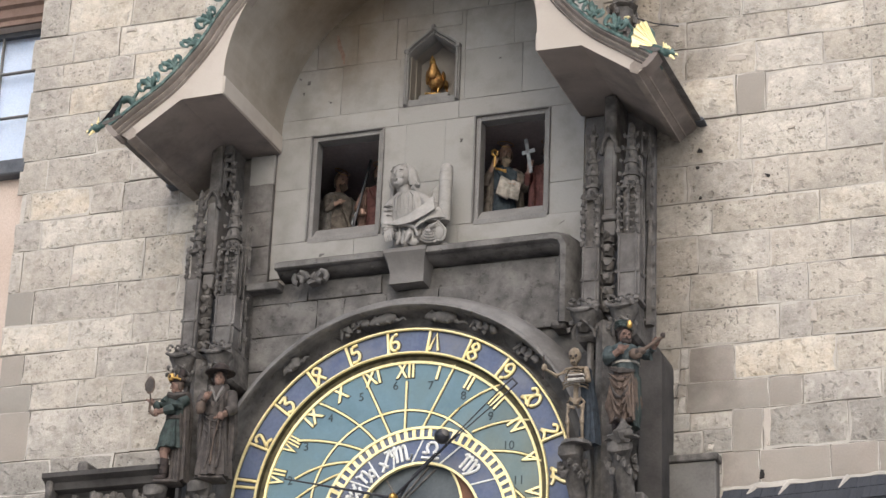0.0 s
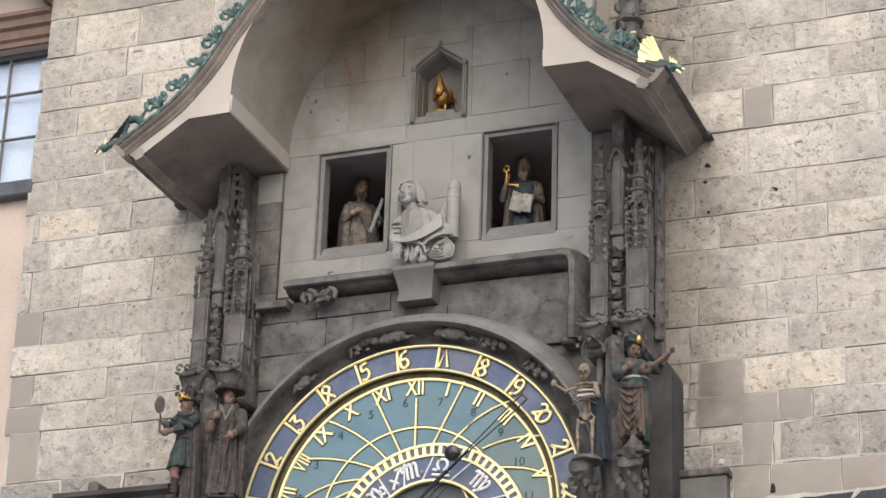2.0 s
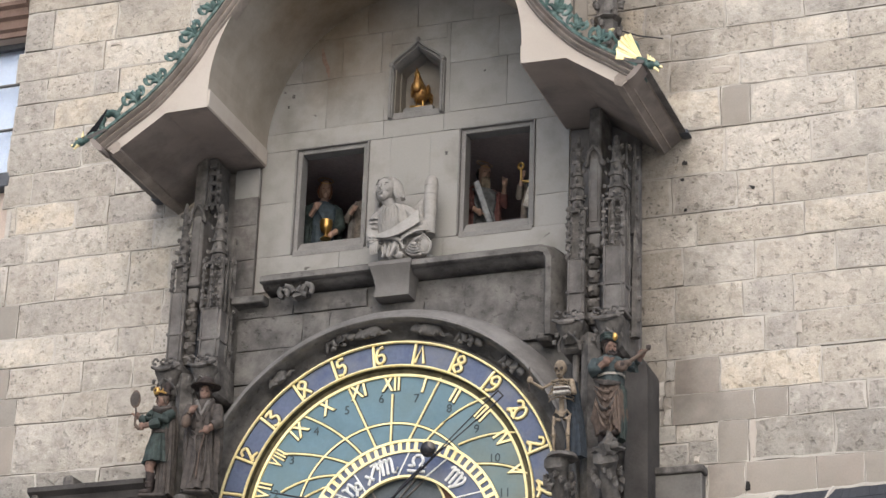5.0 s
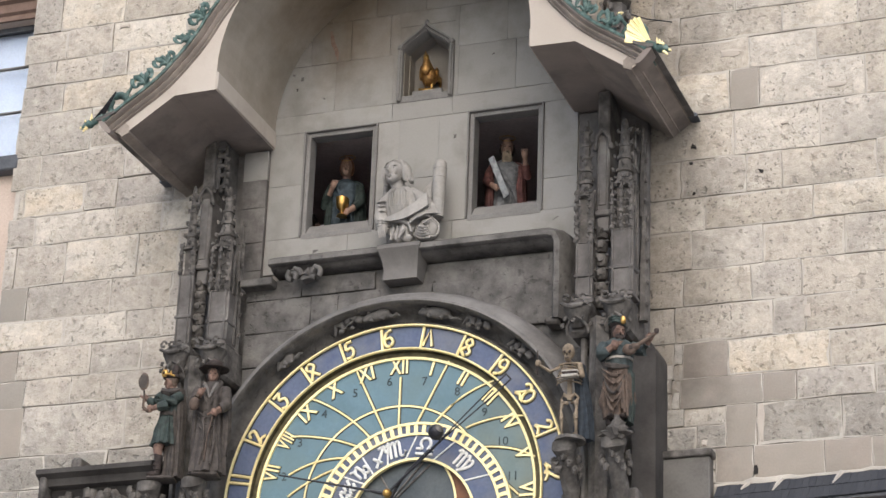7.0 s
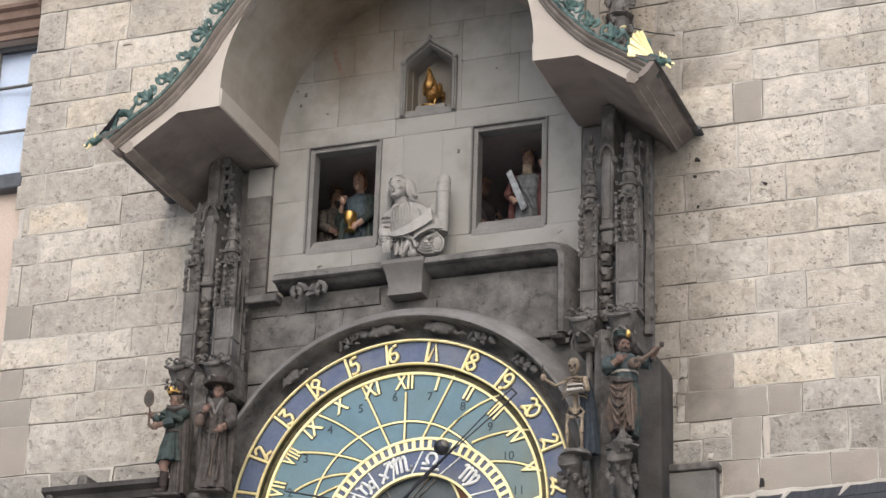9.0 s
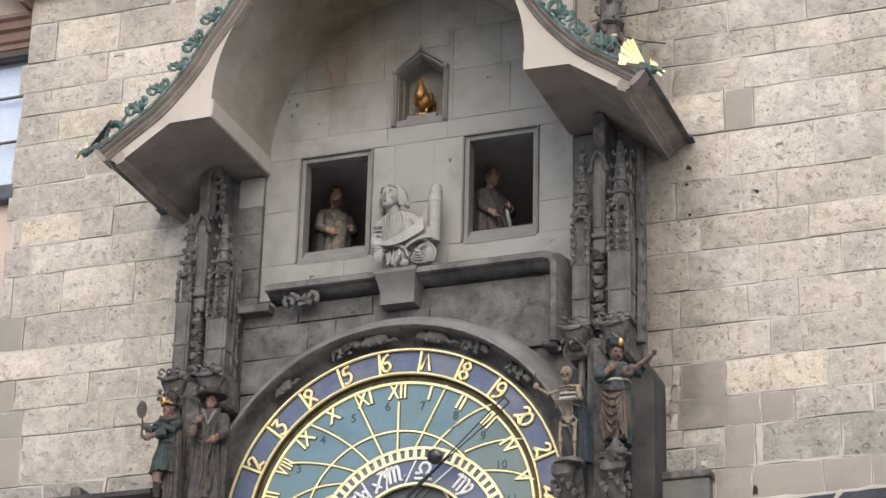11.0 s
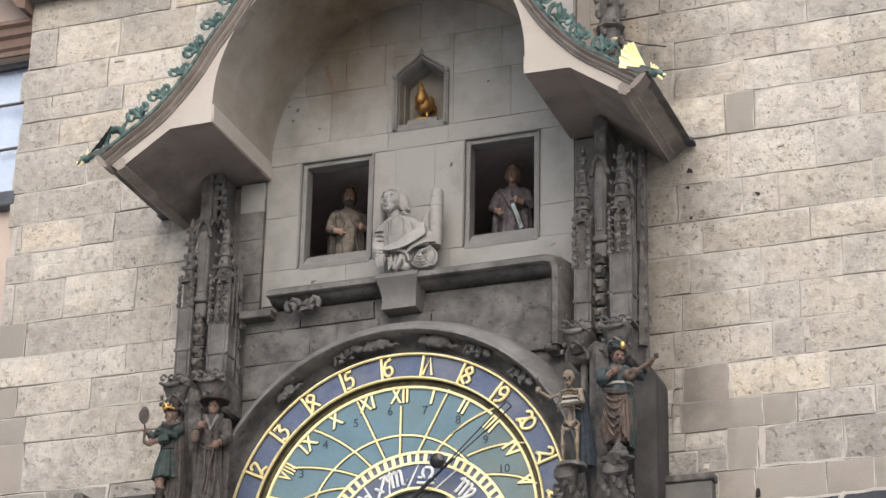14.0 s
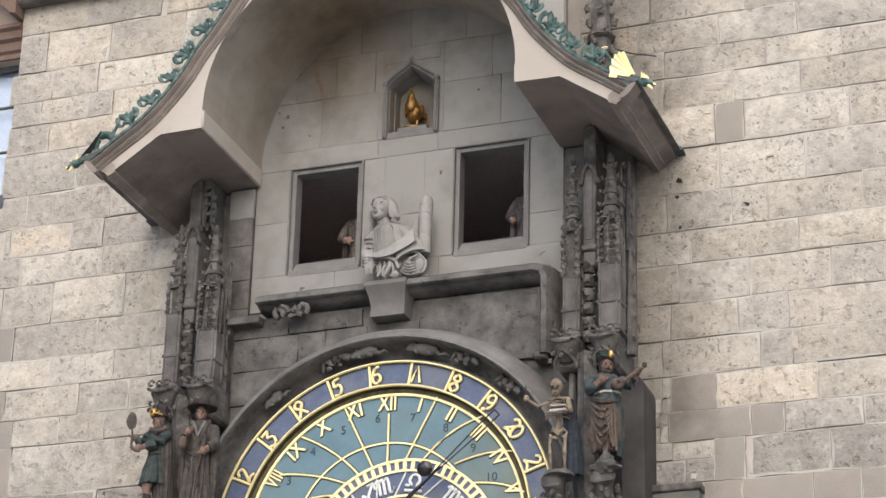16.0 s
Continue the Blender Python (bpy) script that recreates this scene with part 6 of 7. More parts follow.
def lute_statue():
    f = Figure()
    M = [P_BLUE, P_FLESH, P_DARK, P_BROWN, OLD_GOLD, P_PALE, P_GREEN, CARVED, P_UMBER]
    f.ball((0.0, -0.04, 0.035), (0.115, 0.09, 0.05), 7, n=14, wob=0.8)
    f.ball((0.01, -0.08, 0.1), (0.05, 0.045, 0.055), 7, n=12, wob=0.8)
    for x in (-0.05, 0.05):
        f.ball((x, -0.08, 0.15), (0.03, 0.05, 0.02), 2, n=10)
    f.tube([(-0.05, 0.0, 0.1), (-0.04, 0.0, 0.3)], [0.04, 0.05], 2, n=8)
    f.drape([(0.0, 0, 0.15), (0.0, 0, 0.3), (0.01, -0.01, 0.45), (0.02, 0.0, 0.56)], [0.10, 0.135, 0.12, 0.09], [0.085, 0.105, 0.1, 0.08], 3, folds=11, amp=0.16)
    for k in range(6):
        f.swag((-0.115, -0.05 - 0.005 * k, 0.565 - 0.035 * k), (0.075, -0.085, 0.54 - 0.012 * k), 0.03 + 0.045 * k, 0.013, 3 if k % 3 else 8, out=0.05)
    for k in range(3):
        f.tube([(0.0 + 0.035 * k, -0.1, 0.5), (0.02 + 0.03 * k, -0.118, 0.36), (0.05 + 0.02 * k, -0.105, 0.2 - 0.03 * k)], [0.006, 0.013, 0.014], 3, n=6)
    f.swag((-0.12, -0.04, 0.58), (0.1, -0.07, 0.545), 0.03, 0.02, 8, out=0.06)
    f.drape([(0.1, 0.02, 0.12), (0.1, 0.01, 0.3), (0.09, 0.0, 0.5), (0.05, 0, 0.56)], [0.035, 0.045, 0.05, 0.06], [0.06, 0.07, 0.07, 0.07], 6, folds=6, amp=0.2)
    f.drape([(0.02, 0, 0.54), (0.015, 0, 0.65), (0.0, 0.0, 0.74), (0.0, 0.01, 0.785)], [0.095, 0.115, 0.135, 0.06], [0.08, 0.095, 0.09, 0.06], 0, folds=8, amp=0.09)
    f.tube([(0.018, 0, 0.605), (0.018, 0, 0.622)], [0.118, 0.118], 5, n=18, flat=0.85)
    f.head((0.01, -0.02, 0.84), 0.064, 1, 2, beard=2, long=0.45, turn=20)
    f.ball((0.0, 0.0, 0.9), (0.078, 0.082, 0.042), 2, n=16, wob=0.15)
    f.ball((-0.02, 0.0, 0.93), (0.055, 0.055, 0.035), 6, n=12)
    for k in range(3):
        f.swag((-0.078, -0.02, 0.9 + 0.018 * k), (0.07, -0.035, 0.885 + 0.018 * k), -0.01, 0.012, 6, out=0.06)
    f.ball((0.05, -0.075, 0.915), (0.026, 0.018, 0.03), 4, n=12)
    f.arm([(-0.12, -0.02, 0.72), (-0.13, -0.1, 0.62), (-0.02, -0.14, 0.69)], 0.042, 0, 1)
    f.arm([(0.12, -0.0, 0.72), (0.22, -0.03, 0.68), (0.27, -0.09, 0.765)], 0.038, 0, 1)
    f.ball((0.105, -0.13, 0.655), (0.058, 0.03, 0.044), 3, n=16)
    f.ball((0.145, -0.13, 0.678), (0.045, 0.025, 0.03), 3, n=14)
    f.ball((0.115, -0.158, 0.665), (0.018, 0.008, 0.018), 2, n=10)
    f.tube([(0.16, -0.13, 0.685), (0.33, -0.12, 0.80)], [0.016, 0.012], 3, n=8)
    f.box((0.31, -0.135, 0.79), (0.35, -0.11, 0.825), 2, chamfer=0.005)
    f.stand("lute_statue", M, (1.93, ST_Y, 0.18), 14, "painted wooden turbaned statue in teal tunic playing a lute", group=SIDE, slim=0.9, worn=0.006)


def angel_relief():
    f = Figure()
    c = Vector((-0.105, -0.17, 0.62))
    r = 0.106
    n0 = len(f.v)
    f.ball(c, (r * 0.76, r * 0.86, r * 1.05), 0, n=20)
    f.ball(c + Vector((0, -r * 0.45, -r * 0.55)), (r * 0.56, r * 0.36, r * 0.48), 0, n=12)
    f.ball(c + Vector((0, -r * 0.76, -r * 0.82)), (r * 0.2, r * 0.12, r * 0.13), 0, n=8)
    f.tube([c + Vector((0, -r * 0.8, r * 0.3)), c + Vector((0, -r * 1.0, -r * 0.14)), c + Vector((0, -r * 0.82, -r * 0.22))], [r * 0.07, r * 0.11, r * 0.09], 0, n=8)
    for s in (-1, 1):
        f.ball(c + Vector((s * r * 0.34, -r * 0.7, r * 0.3)), (r * 0.26, r * 0.1, r * 0.06), 0, n=8)
        # eye in the darker stone, for the shade of its socket
        f.ball(c + Vector((s * r * 0.31, -r * 0.75, r * 0.1)), (r * 0.11, r * 0.05, r * 0.03), 1, n=8)
        f.ball(c + Vector((s * r * 0.38, -r * 0.58, -r * 0.22)), (r * 0.24, r * 0.16, r * 0.24), 0, n=8)
    f.ball(c + Vector((0, -r * 0.86, -r * 0.47)), (r * 0.22, r * 0.09, r * 0.05), 0, n=8)
    f.ball(c + Vector((0, -r * 0.86, -r * 0.57)), (r * 0.18, r * 0.09, r * 0.05), 0, n=8)
    # dark sliver between the lips, painted as their shade
    f.ball(c + Vector((0, -r * 0.88, -r * 0.52)), (r * 0.24, r * 0.07, r * 0.02), 1, n=8)
    n1 = len(f.v)
    # hair: a cap swept back from a fillet, short at one cheek and blown out at the other
    f.ball(c + Vector((r * 0.05, r * 0.3, r * 0.2)), (r * 1.0, r * 0.92, r * 0.98), 0, n=22, wob=0.12)
    for k in range(7):
        a = radians(-60 + 20 * k)
        f.tube([c + Vector((r * 0.9 * math.sin(a), r * 0.25 - r * 0.78 * math.cos(a), r * 0.66)), c + Vector((r * 0.75 * math.sin(a), r * 0.3 - r * 0.55 * math.cos(a), r * 0.95)), c + Vector((r * 0.3 * math.sin(a), r * 0.3, r * 1.12))], [r * 0.05, r * 0.08, r * 0.05], 0, n=6)
    f.tube([c + Vector((r * 0.98 * math.sin(a), r * 0.24 - r * 0.8 * math.cos(a), r * (0.52 + 0.26 * math.cos(a)))) for a in [radians(q) for q in range(-110, 111, 20)]], r * 0.06, 0, n=6)
    for k in range(4):
        y = r * (0.5 * k / 4 - 0.1)
        f.tube([c + Vector((-r * 0.82, y, r * 0.6)), c + Vector((-r * 1.02, y, 0)), c + Vector((-r * 0.98, y, -r * 0.5)), c + Vector((-r * (0.75 - 0.1 * k), y, -r * 0.95))], [r * 0.13, r * 0.17, r * 0.17, r * 0.06], 0, n=7)
    for k in range(9):
        u = k / 8
        y = r * (0.75 * u - 0.25)
        out = r * (0.92 + 0.22 * math.sin(math.pi * u))
        f.tube([c + Vector((r * 0.72, y * 0.8, r * 0.75)), c + Vector((out, y, r * 0.3)), c + Vector((out + r * 0.06, y, -r * 0.1)), c + Vector((out + r * (0.04 + 0.2 * u), y, -r * 0.5)), c + Vector((out + r * (0.12 + 0.18 * u), y + r * 0.05, -r * (0.9 - 0.1 * math.sin(7 * u)))), c + Vector((out + r * (0.2 + 0.25 * u), y + r * 0.08, -r * (1.0 - 0.12 * u)))],
               [r * 0.12, r * 0.17, r * 0.16, r * 0.17, r * 0.13, r * 0.04], 0, n=8)
    for i in range(n1, len(f.v)):
        v = Vector(f.v[i])
        f.v[i] = tuple(v + noise.noise_vector(v * 34) * 0.014 + noise.noise_vector(v * 80) * 0.007)
    q = Matrix.Rotation(radians(-12), 3, "Z") @ Matrix.Rotation(radians(2), 3, "X")
    for i in range(n0, len(f.v)):
        f.v[i] = tuple(c + q @ (Vector(f.v[i]) - c))
    f.tube([c + Vector((0.0, 0.02, -r * 0.6)), c + Vector((0.025, 0.03, -r * 1.2)), (-0.08, -0.12, 0.48)], [r * 0.55, r * 0.55, r * 0.8], 0, n=12)
    # broad breast with pleats
    f.drape([(-0.03, -0.02, 0.0), (-0.035, -0.06, 0.16), (-0.045, -0.08, 0.3), (-0.05, -0.08, 0.4), (-0.055, -0.09, 0.47), (-0.075, -0.1, 0.525)], [0.17, 0.16, 0.175, 0.17, 0.14, 0.05], [0.1, 0.11, 0.13, 0.125, 0.1, 0.045], 0, folds=26, amp=0.035, n=104, grow=0.3)
    for k in range(8):
        x = -0.155 + 0.026 * k
        f.tube([(-0.075 + (x + 0.06) * 0.35, -0.165, 0.5), (x, -0.215, 0.42), (x + 0.005, -0.215, 0.3)], [0.004, 0.007, 0.004], 0, n=6)
    # sleeves, turned-back cuff and hand
    f.drape([(-0.2, -0.15, 0.17), (-0.225, -0.12, 0.26), (-0.215, -0.1, 0.35), (-0.185, -0.09, 0.43), (-0.13, -0.09, 0.475)], [0.06, 0.068, 0.07, 0.065, 0.03], [0.07, 0.075, 0.075, 0.07, 0.04], 0, folds=5, amp=0.08, n=40)
    for z in (0.3, 0.345, 0.385):
        f.swag((-0.275, -0.1, z), (-0.15, -0.14, z - 0.01), 0.015, 0.012, 0, out=0.07)
    for k in range(4):
        f.swag((-0.265, -0.13, 0.215 - 0.022 * k), (-0.13, -0.17, 0.2 - 0.026 * k), 0.025, 0.016, 0, out=0.07)
    f.ball((-0.175, -0.2, 0.1), (0.04, 0.04, 0.05), 0, n=12)
    for k in range(4):
        f.tube([(-0.2 + 0.017 * k, -0.235, 0.1), (-0.198 + 0.017 * k, -0.25, 0.06), (-0.194 + 0.017 * k, -0.235, 0.025)], [0.011, 0.011, 0.008], 0, n=6)
    f.drape([(0.15, -0.12, 0.2), (0.15, -0.11, 0.29), (0.11, -0.1, 0.38), (0.05, -0.09, 0.455), (0.0, -0.09, 0.48)], [0.06, 0.07, 0.075, 0.065, 0.03], [0.07, 0.075, 0.08, 0.07, 0.04], 0, folds=6, amp=0.12, n=40)
    # wing edge behind and the tall rolled scroll end
    f.box((-0.258, -0.05, 0.22), (-0.215, 0.12, 0.665), 0, chamfer=0.012)
    f.drape([(0.15, 0.03, 0.25), (0.155, 0.02, 0.42), (0.155, 0.03, 0.52), (0.17, 0.05, 0.62)], [0.075, 0.08, 0.075, 0.02], [0.08, 0.085, 0.07, 0.04], 0, folds=11, amp=0.12)
    f.tube([(0.245, -0.07, 0.22), (0.247, -0.07, 0.5), (0.25, -0.07, 0.68), (0.25, -0.06, 0.715), (0.25, -0.05, 0.735)], [0.05, 0.054, 0.056, 0.048, 0.018], 0, n=20)
    for z in (0.655, 0.575):
        f.tube([(0.249, -0.07, z - 0.007), (0.249, -0.07, z), (0.249, -0.07, z + 0.007)], [0.0555, 0.0595, 0.0555], 0, n=20)
    # the scroll band: a bowed sheet across the breast, then folded up to the roll
    for rows in ([(u, -0.165 + 0.36 * u, -0.2 - 0.07 * math.sin(math.pi * min(1, u * 0.9 + 0.08)), 0.2 - 0.03 * math.sin(math.pi * u) + 0.15 * u ** 2.2, 0.022 + 0.042 * u ** 0.8) for u in [i / 16 for i in range(17)]],
                 [(u, 0.055 + 0.2 * u, -0.235 + 0.12 * u * u, 0.15 + 0.145 * u + 0.02 * math.sin(u * math.pi), 0.035 + 0.025 * u) for u in [i / 10 for i in range(11)]]):
        verts, faces = [], []
        for u, x, y, z, h in rows:
            for v, o in ((1.0, 0.03), (0.5, 0.018), (0.0, 0.009), (-0.5, 0.002), (-1.0, -0.004)):
                verts.append((x - 0.25 * h * v, y + o, z + h * v))
            verts += [(x + 0.25 * h, y + 0.012, z - h), (x - 0.25 * h, y + 0.045, z + h)]
        m = len(rows)
        for i in range(m - 1):
            faces += [(7 * i + j, 7 * i + (j + 1) % 7, 7 * i + 7 + (j + 1) % 7, 7 * i + 7 + j) for j in range(7)]
        faces += [list(range(7))[::-1], [7 * (m - 1) + j for j in range(7)]]
        f.add(verts, faces, 0)
    # drapery and cloud folds below
    for k in range(5):
        q = 0.105 - 0.02 * k
        f.tube([(0.165 + q * math.cos(radians(a)), -0.15 - 0.016 * k + 0.05 * (math.cos(radians(a)) > 0.6), 0.11 + 0.9 * q * math.sin(radians(a))) for a in range(-150, 61, 21)], 0.0125, 0, n=7)
    f.ball((0.16, -0.1, 0.1), (0.105, 0.07, 0.1), 0, n=14)
    rng = random.Random(11)
    for k in range(7):
        f.ball((-0.115 + 0.028 * k + rng.uniform(-0.01, 0.01), -0.15 - 0.02 * (k % 2), 0.1 - 0.04 * (k % 3)), (0.034 + 0.01 * (k % 2), 0.035, 0.036), 0, n=14, wob=0.3, seed=k)
    for k in range(4):
        f.tube([(-0.1 + 0.04 * k, -0.18, 0.15), (-0.085 + 0.035 * k, -0.2, 0.09), (-0.11 + 0.045 * k, -0.19, 0.01)], [0.008, 0.014, 0.012], 0, n=7)
    f.tube([(-0.09, -0.18, 0.17), (-0.02, -0.235, 0.16), (0.05, -0.21, 0.13), (0.07, -0.2, 0.06)], [0.014, 0.02, 0.018, 0.01], 0, n=8)
    f.tube([(0.0, -0.2, 0.13), (0.01, -0.235, 0.07), (-0.03, -0.22, 0.01)], [0.014, 0.02, 0.012], 0, n=8)
    # dark filling behind the folds, shade given by its colour
    f.ball((-0.03, -0.15, 0.06), (0.1, 0.05, 0.06), 1, n=12)
    f.box((-0.26, -0.05, -0.005), (0.27, 0.12, 0.06), 0, chamfer=0.02)
    f.stand("angel_statue", [ANGEL, ANGEL_DARK], (0.005, 0.175, 2.165), 0, "pale grey stone angel bust holding a curved scroll band", smooth=60, worn=0.0025)


def rooster():
    f = Figure()
    f.box((-0.09, -0.05, 0), (0.09, 0.04, 0.018), 0, chamfer=0.005)
    for x in (-0.03, 0.035):
        f.tube([(x, 0, 0.015), (x + 0.005, 0.005, 0.075), (x + 0.01, 0.0, 0.12)], [0.009, 0.01, 0.025], 0, n=7)
        for k in (-1, 0, 1):
            f.tube([(x, 0, 0.022), (x + 0.025 * k, -0.04, 0.02)], 0.006, 0, n=5)
    f.ball((0.015, 0.02, 0.155), (0.082, 0.09, 0.085), 1, n=16)
    f.tube([(0.0, -0.02, 0.18), (-0.015, -0.045, 0.235), (-0.025, -0.06, 0.285), (-0.028, -0.06, 0.305)], [0.066, 0.05, 0.032, 0.02], 1, n=14)
    f.ball((-0.03, -0.068, 0.295), (0.032, 0.036, 0.032), 0, n=12)
    f.ball((-0.02, -0.075, 0.2), (0.05, 0.03, 0.06), 1, n=12, wob=0.2)
    f.tube([(-0.035, -0.1, 0.295), (-0.04, -0.125, 0.282)], [0.013, 0.003], 0, n=6)
    for k in range(4):
        f.tube([(-0.035 + 0.003 * k, -0.085 + 0.02 * k, 0.325), (-0.035 + 0.003 * k, -0.088 + 0.022 * k, 0.352 + 0.006 * (k % 2))], [0.011, 0.004], 1, n=6)
    f.ball((-0.034, -0.09, 0.272), (0.01, 0.01, 0.02), 1, n=8)
    for s in (-1, 1):
        f.ball((0.01 + s * 0.078, 0.02, 0.185), (0.022, 0.07, 0.062), 1, n=12, wob=0.2)
        for k in range(3):
            f.tube([(0.01 + s * 0.088, -0.02 + 0.02 * k, 0.2), (0.01 + s * 0.09, 0.02 + 0.02 * k, 0.135)], [0.012, 0.006], 0, n=6)
    for k in range(6):
        f.tube([(0.03, 0.07, 0.19), (0.075 + 0.012 * k, 0.1, 0.25 - 0.02 * k), (0.10 + 0.006 * k, 0.105, 0.17 - 0.022 * k)], [0.018, 0.017, 0.005], 1, n=7)
    f.stand("rooster_statue", [OLD_GOLD, DULL_GOLD], (0.0, 0.40, NZ0 + 0.055 + 0.06), 22, "gilded rooster perched in the pointed stone niche", category="statue", slim=0.86, worn=0.009)
    t = thing("rooster_perch", (0.015, 0.4, NZ0 + 0.05), "dark stone block under the gilded rooster", "perch")
    part("block", Build().box((-0.12, 0.34, NZ0 + 0.055), (0.15, 0.5, NZ0 + 0.115), chamfer=0.008), FRAME_STONE, t)


def beast(x, z, angle, length, seed):
    """A small beast lying in the hollow of the round moulding."""
    f = Figure()
    h = length / 2
    if length > 0.15 and seed % 2:
        # crouching, with a long tail
        f.ball((0.01, -0.02, 0.005), (h * 0.7, 0.05, 0.045), 0, n=14)
        f.ball((-h * 0.3, -0.025, 0.0), (h * 0.45, 0.048, 0.04), 0, n=12)
        f.tube([(-h * 0.6, -0.03, 0.0), (-h * 0.95, -0.04, -0.008), (-h * 1.2, -0.035, -0.02)], [0.036, 0.028, 0.012], 0, n=10)
        for q in (-1, 1):
            f.ball((-h * 0.82, -0.035 + 0.018 * q, 0.028), 0.013, 0, n=8)
        f.tube([(h * 0.55, -0.01, -0.005), (h * 0.95, -0.02, -0.025), (h * 1.25, -0.02, -0.012), (h * 1.45, -0.01, -0.025)], [0.022, 0.013, 0.01, 0.006], 0, n=7)
        for q in (-h * 0.45, h * 0.35):
            f.tube([(q, -0.04, -0.01), (q - 0.015, -0.05, -0.042)], [0.02, 0.014], 0, n=7)
    elif length > 0.15:
        # coiled, with a knobbed head and a short wing
        f.tube([(-h, -0.01, -0.03), (-h * 0.75, -0.035, 0.02), (-h * 0.4, -0.04, 0.015), (-h * 0.25, -0.03, -0.03), (h * 0.1, -0.04, -0.025), (h * 0.35, -0.035, 0.02), (h * 0.7, -0.045, 0.02), (h * 0.95, -0.04, -0.01)], [0.01, 0.02, 0.024, 0.022, 0.026, 0.026, 0.022, 0.016], 0, n=9)
        f.ball((h * 0.9, -0.045, 0.0), (0.035, 0.03, 0.028), 0, n=10, wob=0.3, seed=seed)
        f.ball((h * 0.1, -0.03, 0.03), (0.035, 0.018, 0.028), 0, n=9, wob=0.4, seed=seed)
        for q in (-h * 0.5, h * 0.3):
            f.ball((q, -0.04, -0.04), (0.022, 0.018, 0.016), 0, n=8, wob=0.3, seed=seed)
    else:
        f.ball((0, -0.02, 0), (0.065, 0.06, 0.06), 0, n=12, wob=0.35, seed=seed)
        f.ball((-0.03, -0.06, -0.02), (0.03, 0.03, 0.025), 0, n=8, wob=0.3)
        for s in (-1, 1):
            f.ball((0.045 * s, -0.03, 0.045), (0.025, 0.02, 0.03), 0, n=8)
    for i, p in enumerate(f.v):
        v = Vector(p)
        d = noise.noise_vector(v * 14 + Vector((seed * 5, 0, 0))) * 0.007 + noise.noise_vector(v * 45) * 0.006
        f.v[i] = (p[0] + d.x, p[1] * 0.8 + d.y, p[2] + d.z)
    q = Matrix.Translation((x, -0.015, z + ZC)) @ Matrix.Rotation(radians(-angle), 4, "Y") @ Matrix.Scale(1.12, 4)
    ob = new("beast_carving", f.mesh("beast_carving", LEDGE_STONE, smooth=60))
    ob.matrix_world = q
    tagged(ob, "small grey stone beast carved in the round moulding", "carving", "beasts of the moulding")


def dragon(s):
    f = Figure()
    M = [COPPER, GOLD, IRON]
    ring_ = [(0.08 * math.cos(radians(a)), 0, 0.11 + 0.085 * math.sin(radians(a))) for a in range(-60, 241, 20)]
    f.tube([(s * x, y, z) for x, y, z in ring_], [0.022 + 0.012 * math.sin(i / 15 * math.pi) for i in range(len(ring_))], 0, n=9)
    f.tube([(-s * 0.05, 0, 0.17), (-s * 0.1, 0, 0.25), (-s * 0.115, 0, 0.30)], [0.02, 0.012, 0.008], 0, n=7)
    f.ball((-s * 0.118, 0, 0.315), (0.028, 0.015, 0.016), 1, n=8, wob=0.4)
    f.tube([(s * 0.05, 0, 0.05), (s * 0.12, -0.03, 0.0), (s * 0.2, -0.05, -0.05)], [0.03, 0.028, 0.03], 0, n=9)
    f.ball((s * 0.225, -0.055, -0.065), (0.048, 0.036, 0.034), 0, n=12, wob=0.2)
    f.tube([(s * 0.25, -0.06, -0.07), (s * 0.295, -0.065, -0.105)], [0.024, 0.008], 0, n=8)
    f.tube([(s * 0.24, -0.06, -0.09), (s * 0.275, -0.065, -0.13)], [0.016, 0.006], 1, n=6)
    for k in range(3):
        f.tube([(s * (0.2 + 0.015 * k), -0.055 + 0.02 * (k - 1), -0.03), (s * (0.195 + 0.012 * k), -0.055 + 0.03 * (k - 1), 0.015)], [0.012, 0.004], 1, n=6)
    f.ball((s * 0.245, -0.09, -0.05), 0.012, 1, n=6)
    f.ball((s * 0.29, -0.065, -0.095), (0.016, 0.016, 0.014), 1, n=6)
    # the spread wing: a gilded fan on ribs
    root = Vector((s * 0.13, -0.02, 0.0))
    tips = [Vector((s * (0.05 - 0.115 * math.sin(k * 0.27)), -0.03 - 0.02 * math.sin(k * 0.6) - 0.05, 0.235 - 0.009 * (k - 1.5) ** 2 - 0.022 * k)) for k in range(6)]
    if s < 0:
        tips = [Vector((s * (0.0 + 0.035 * k), -0.07, 0.2 - 0.045 * k)) for k in range(6)]
    for k in range(5):
        a, b_ = tips[k], tips[k + 1]
        m = (a + b_) / 2 + (root - (a + b_) / 2) * 0.06
        up = Vector((0, -0.012, 0.0))
        f.add([root, a, m + up, b_, root + Vector((0, 0.014, 0)), a + Vector((0, 0.008, 0)), m + Vector((0, 0.008, 0)), b_ + Vector((0, 0.008, 0))],
              [(0, 1, 2), (0, 2, 3), (4, 6, 5), (4, 7, 6), (1, 5, 6, 2), (2, 6, 7, 3)], 1 if s > 0 else 2)
    for a in tips:
        f.tube([root, a], [0.010, 0.006], 1 if s > 0 else 2, n=6)
    ob = f.stand("dragon_finial", M, (s * 2.20, HY - 0.03, 3.135), 0, "green copper dragon with gilded head and wing on the eave", category="finial", group="dragons on the hood")


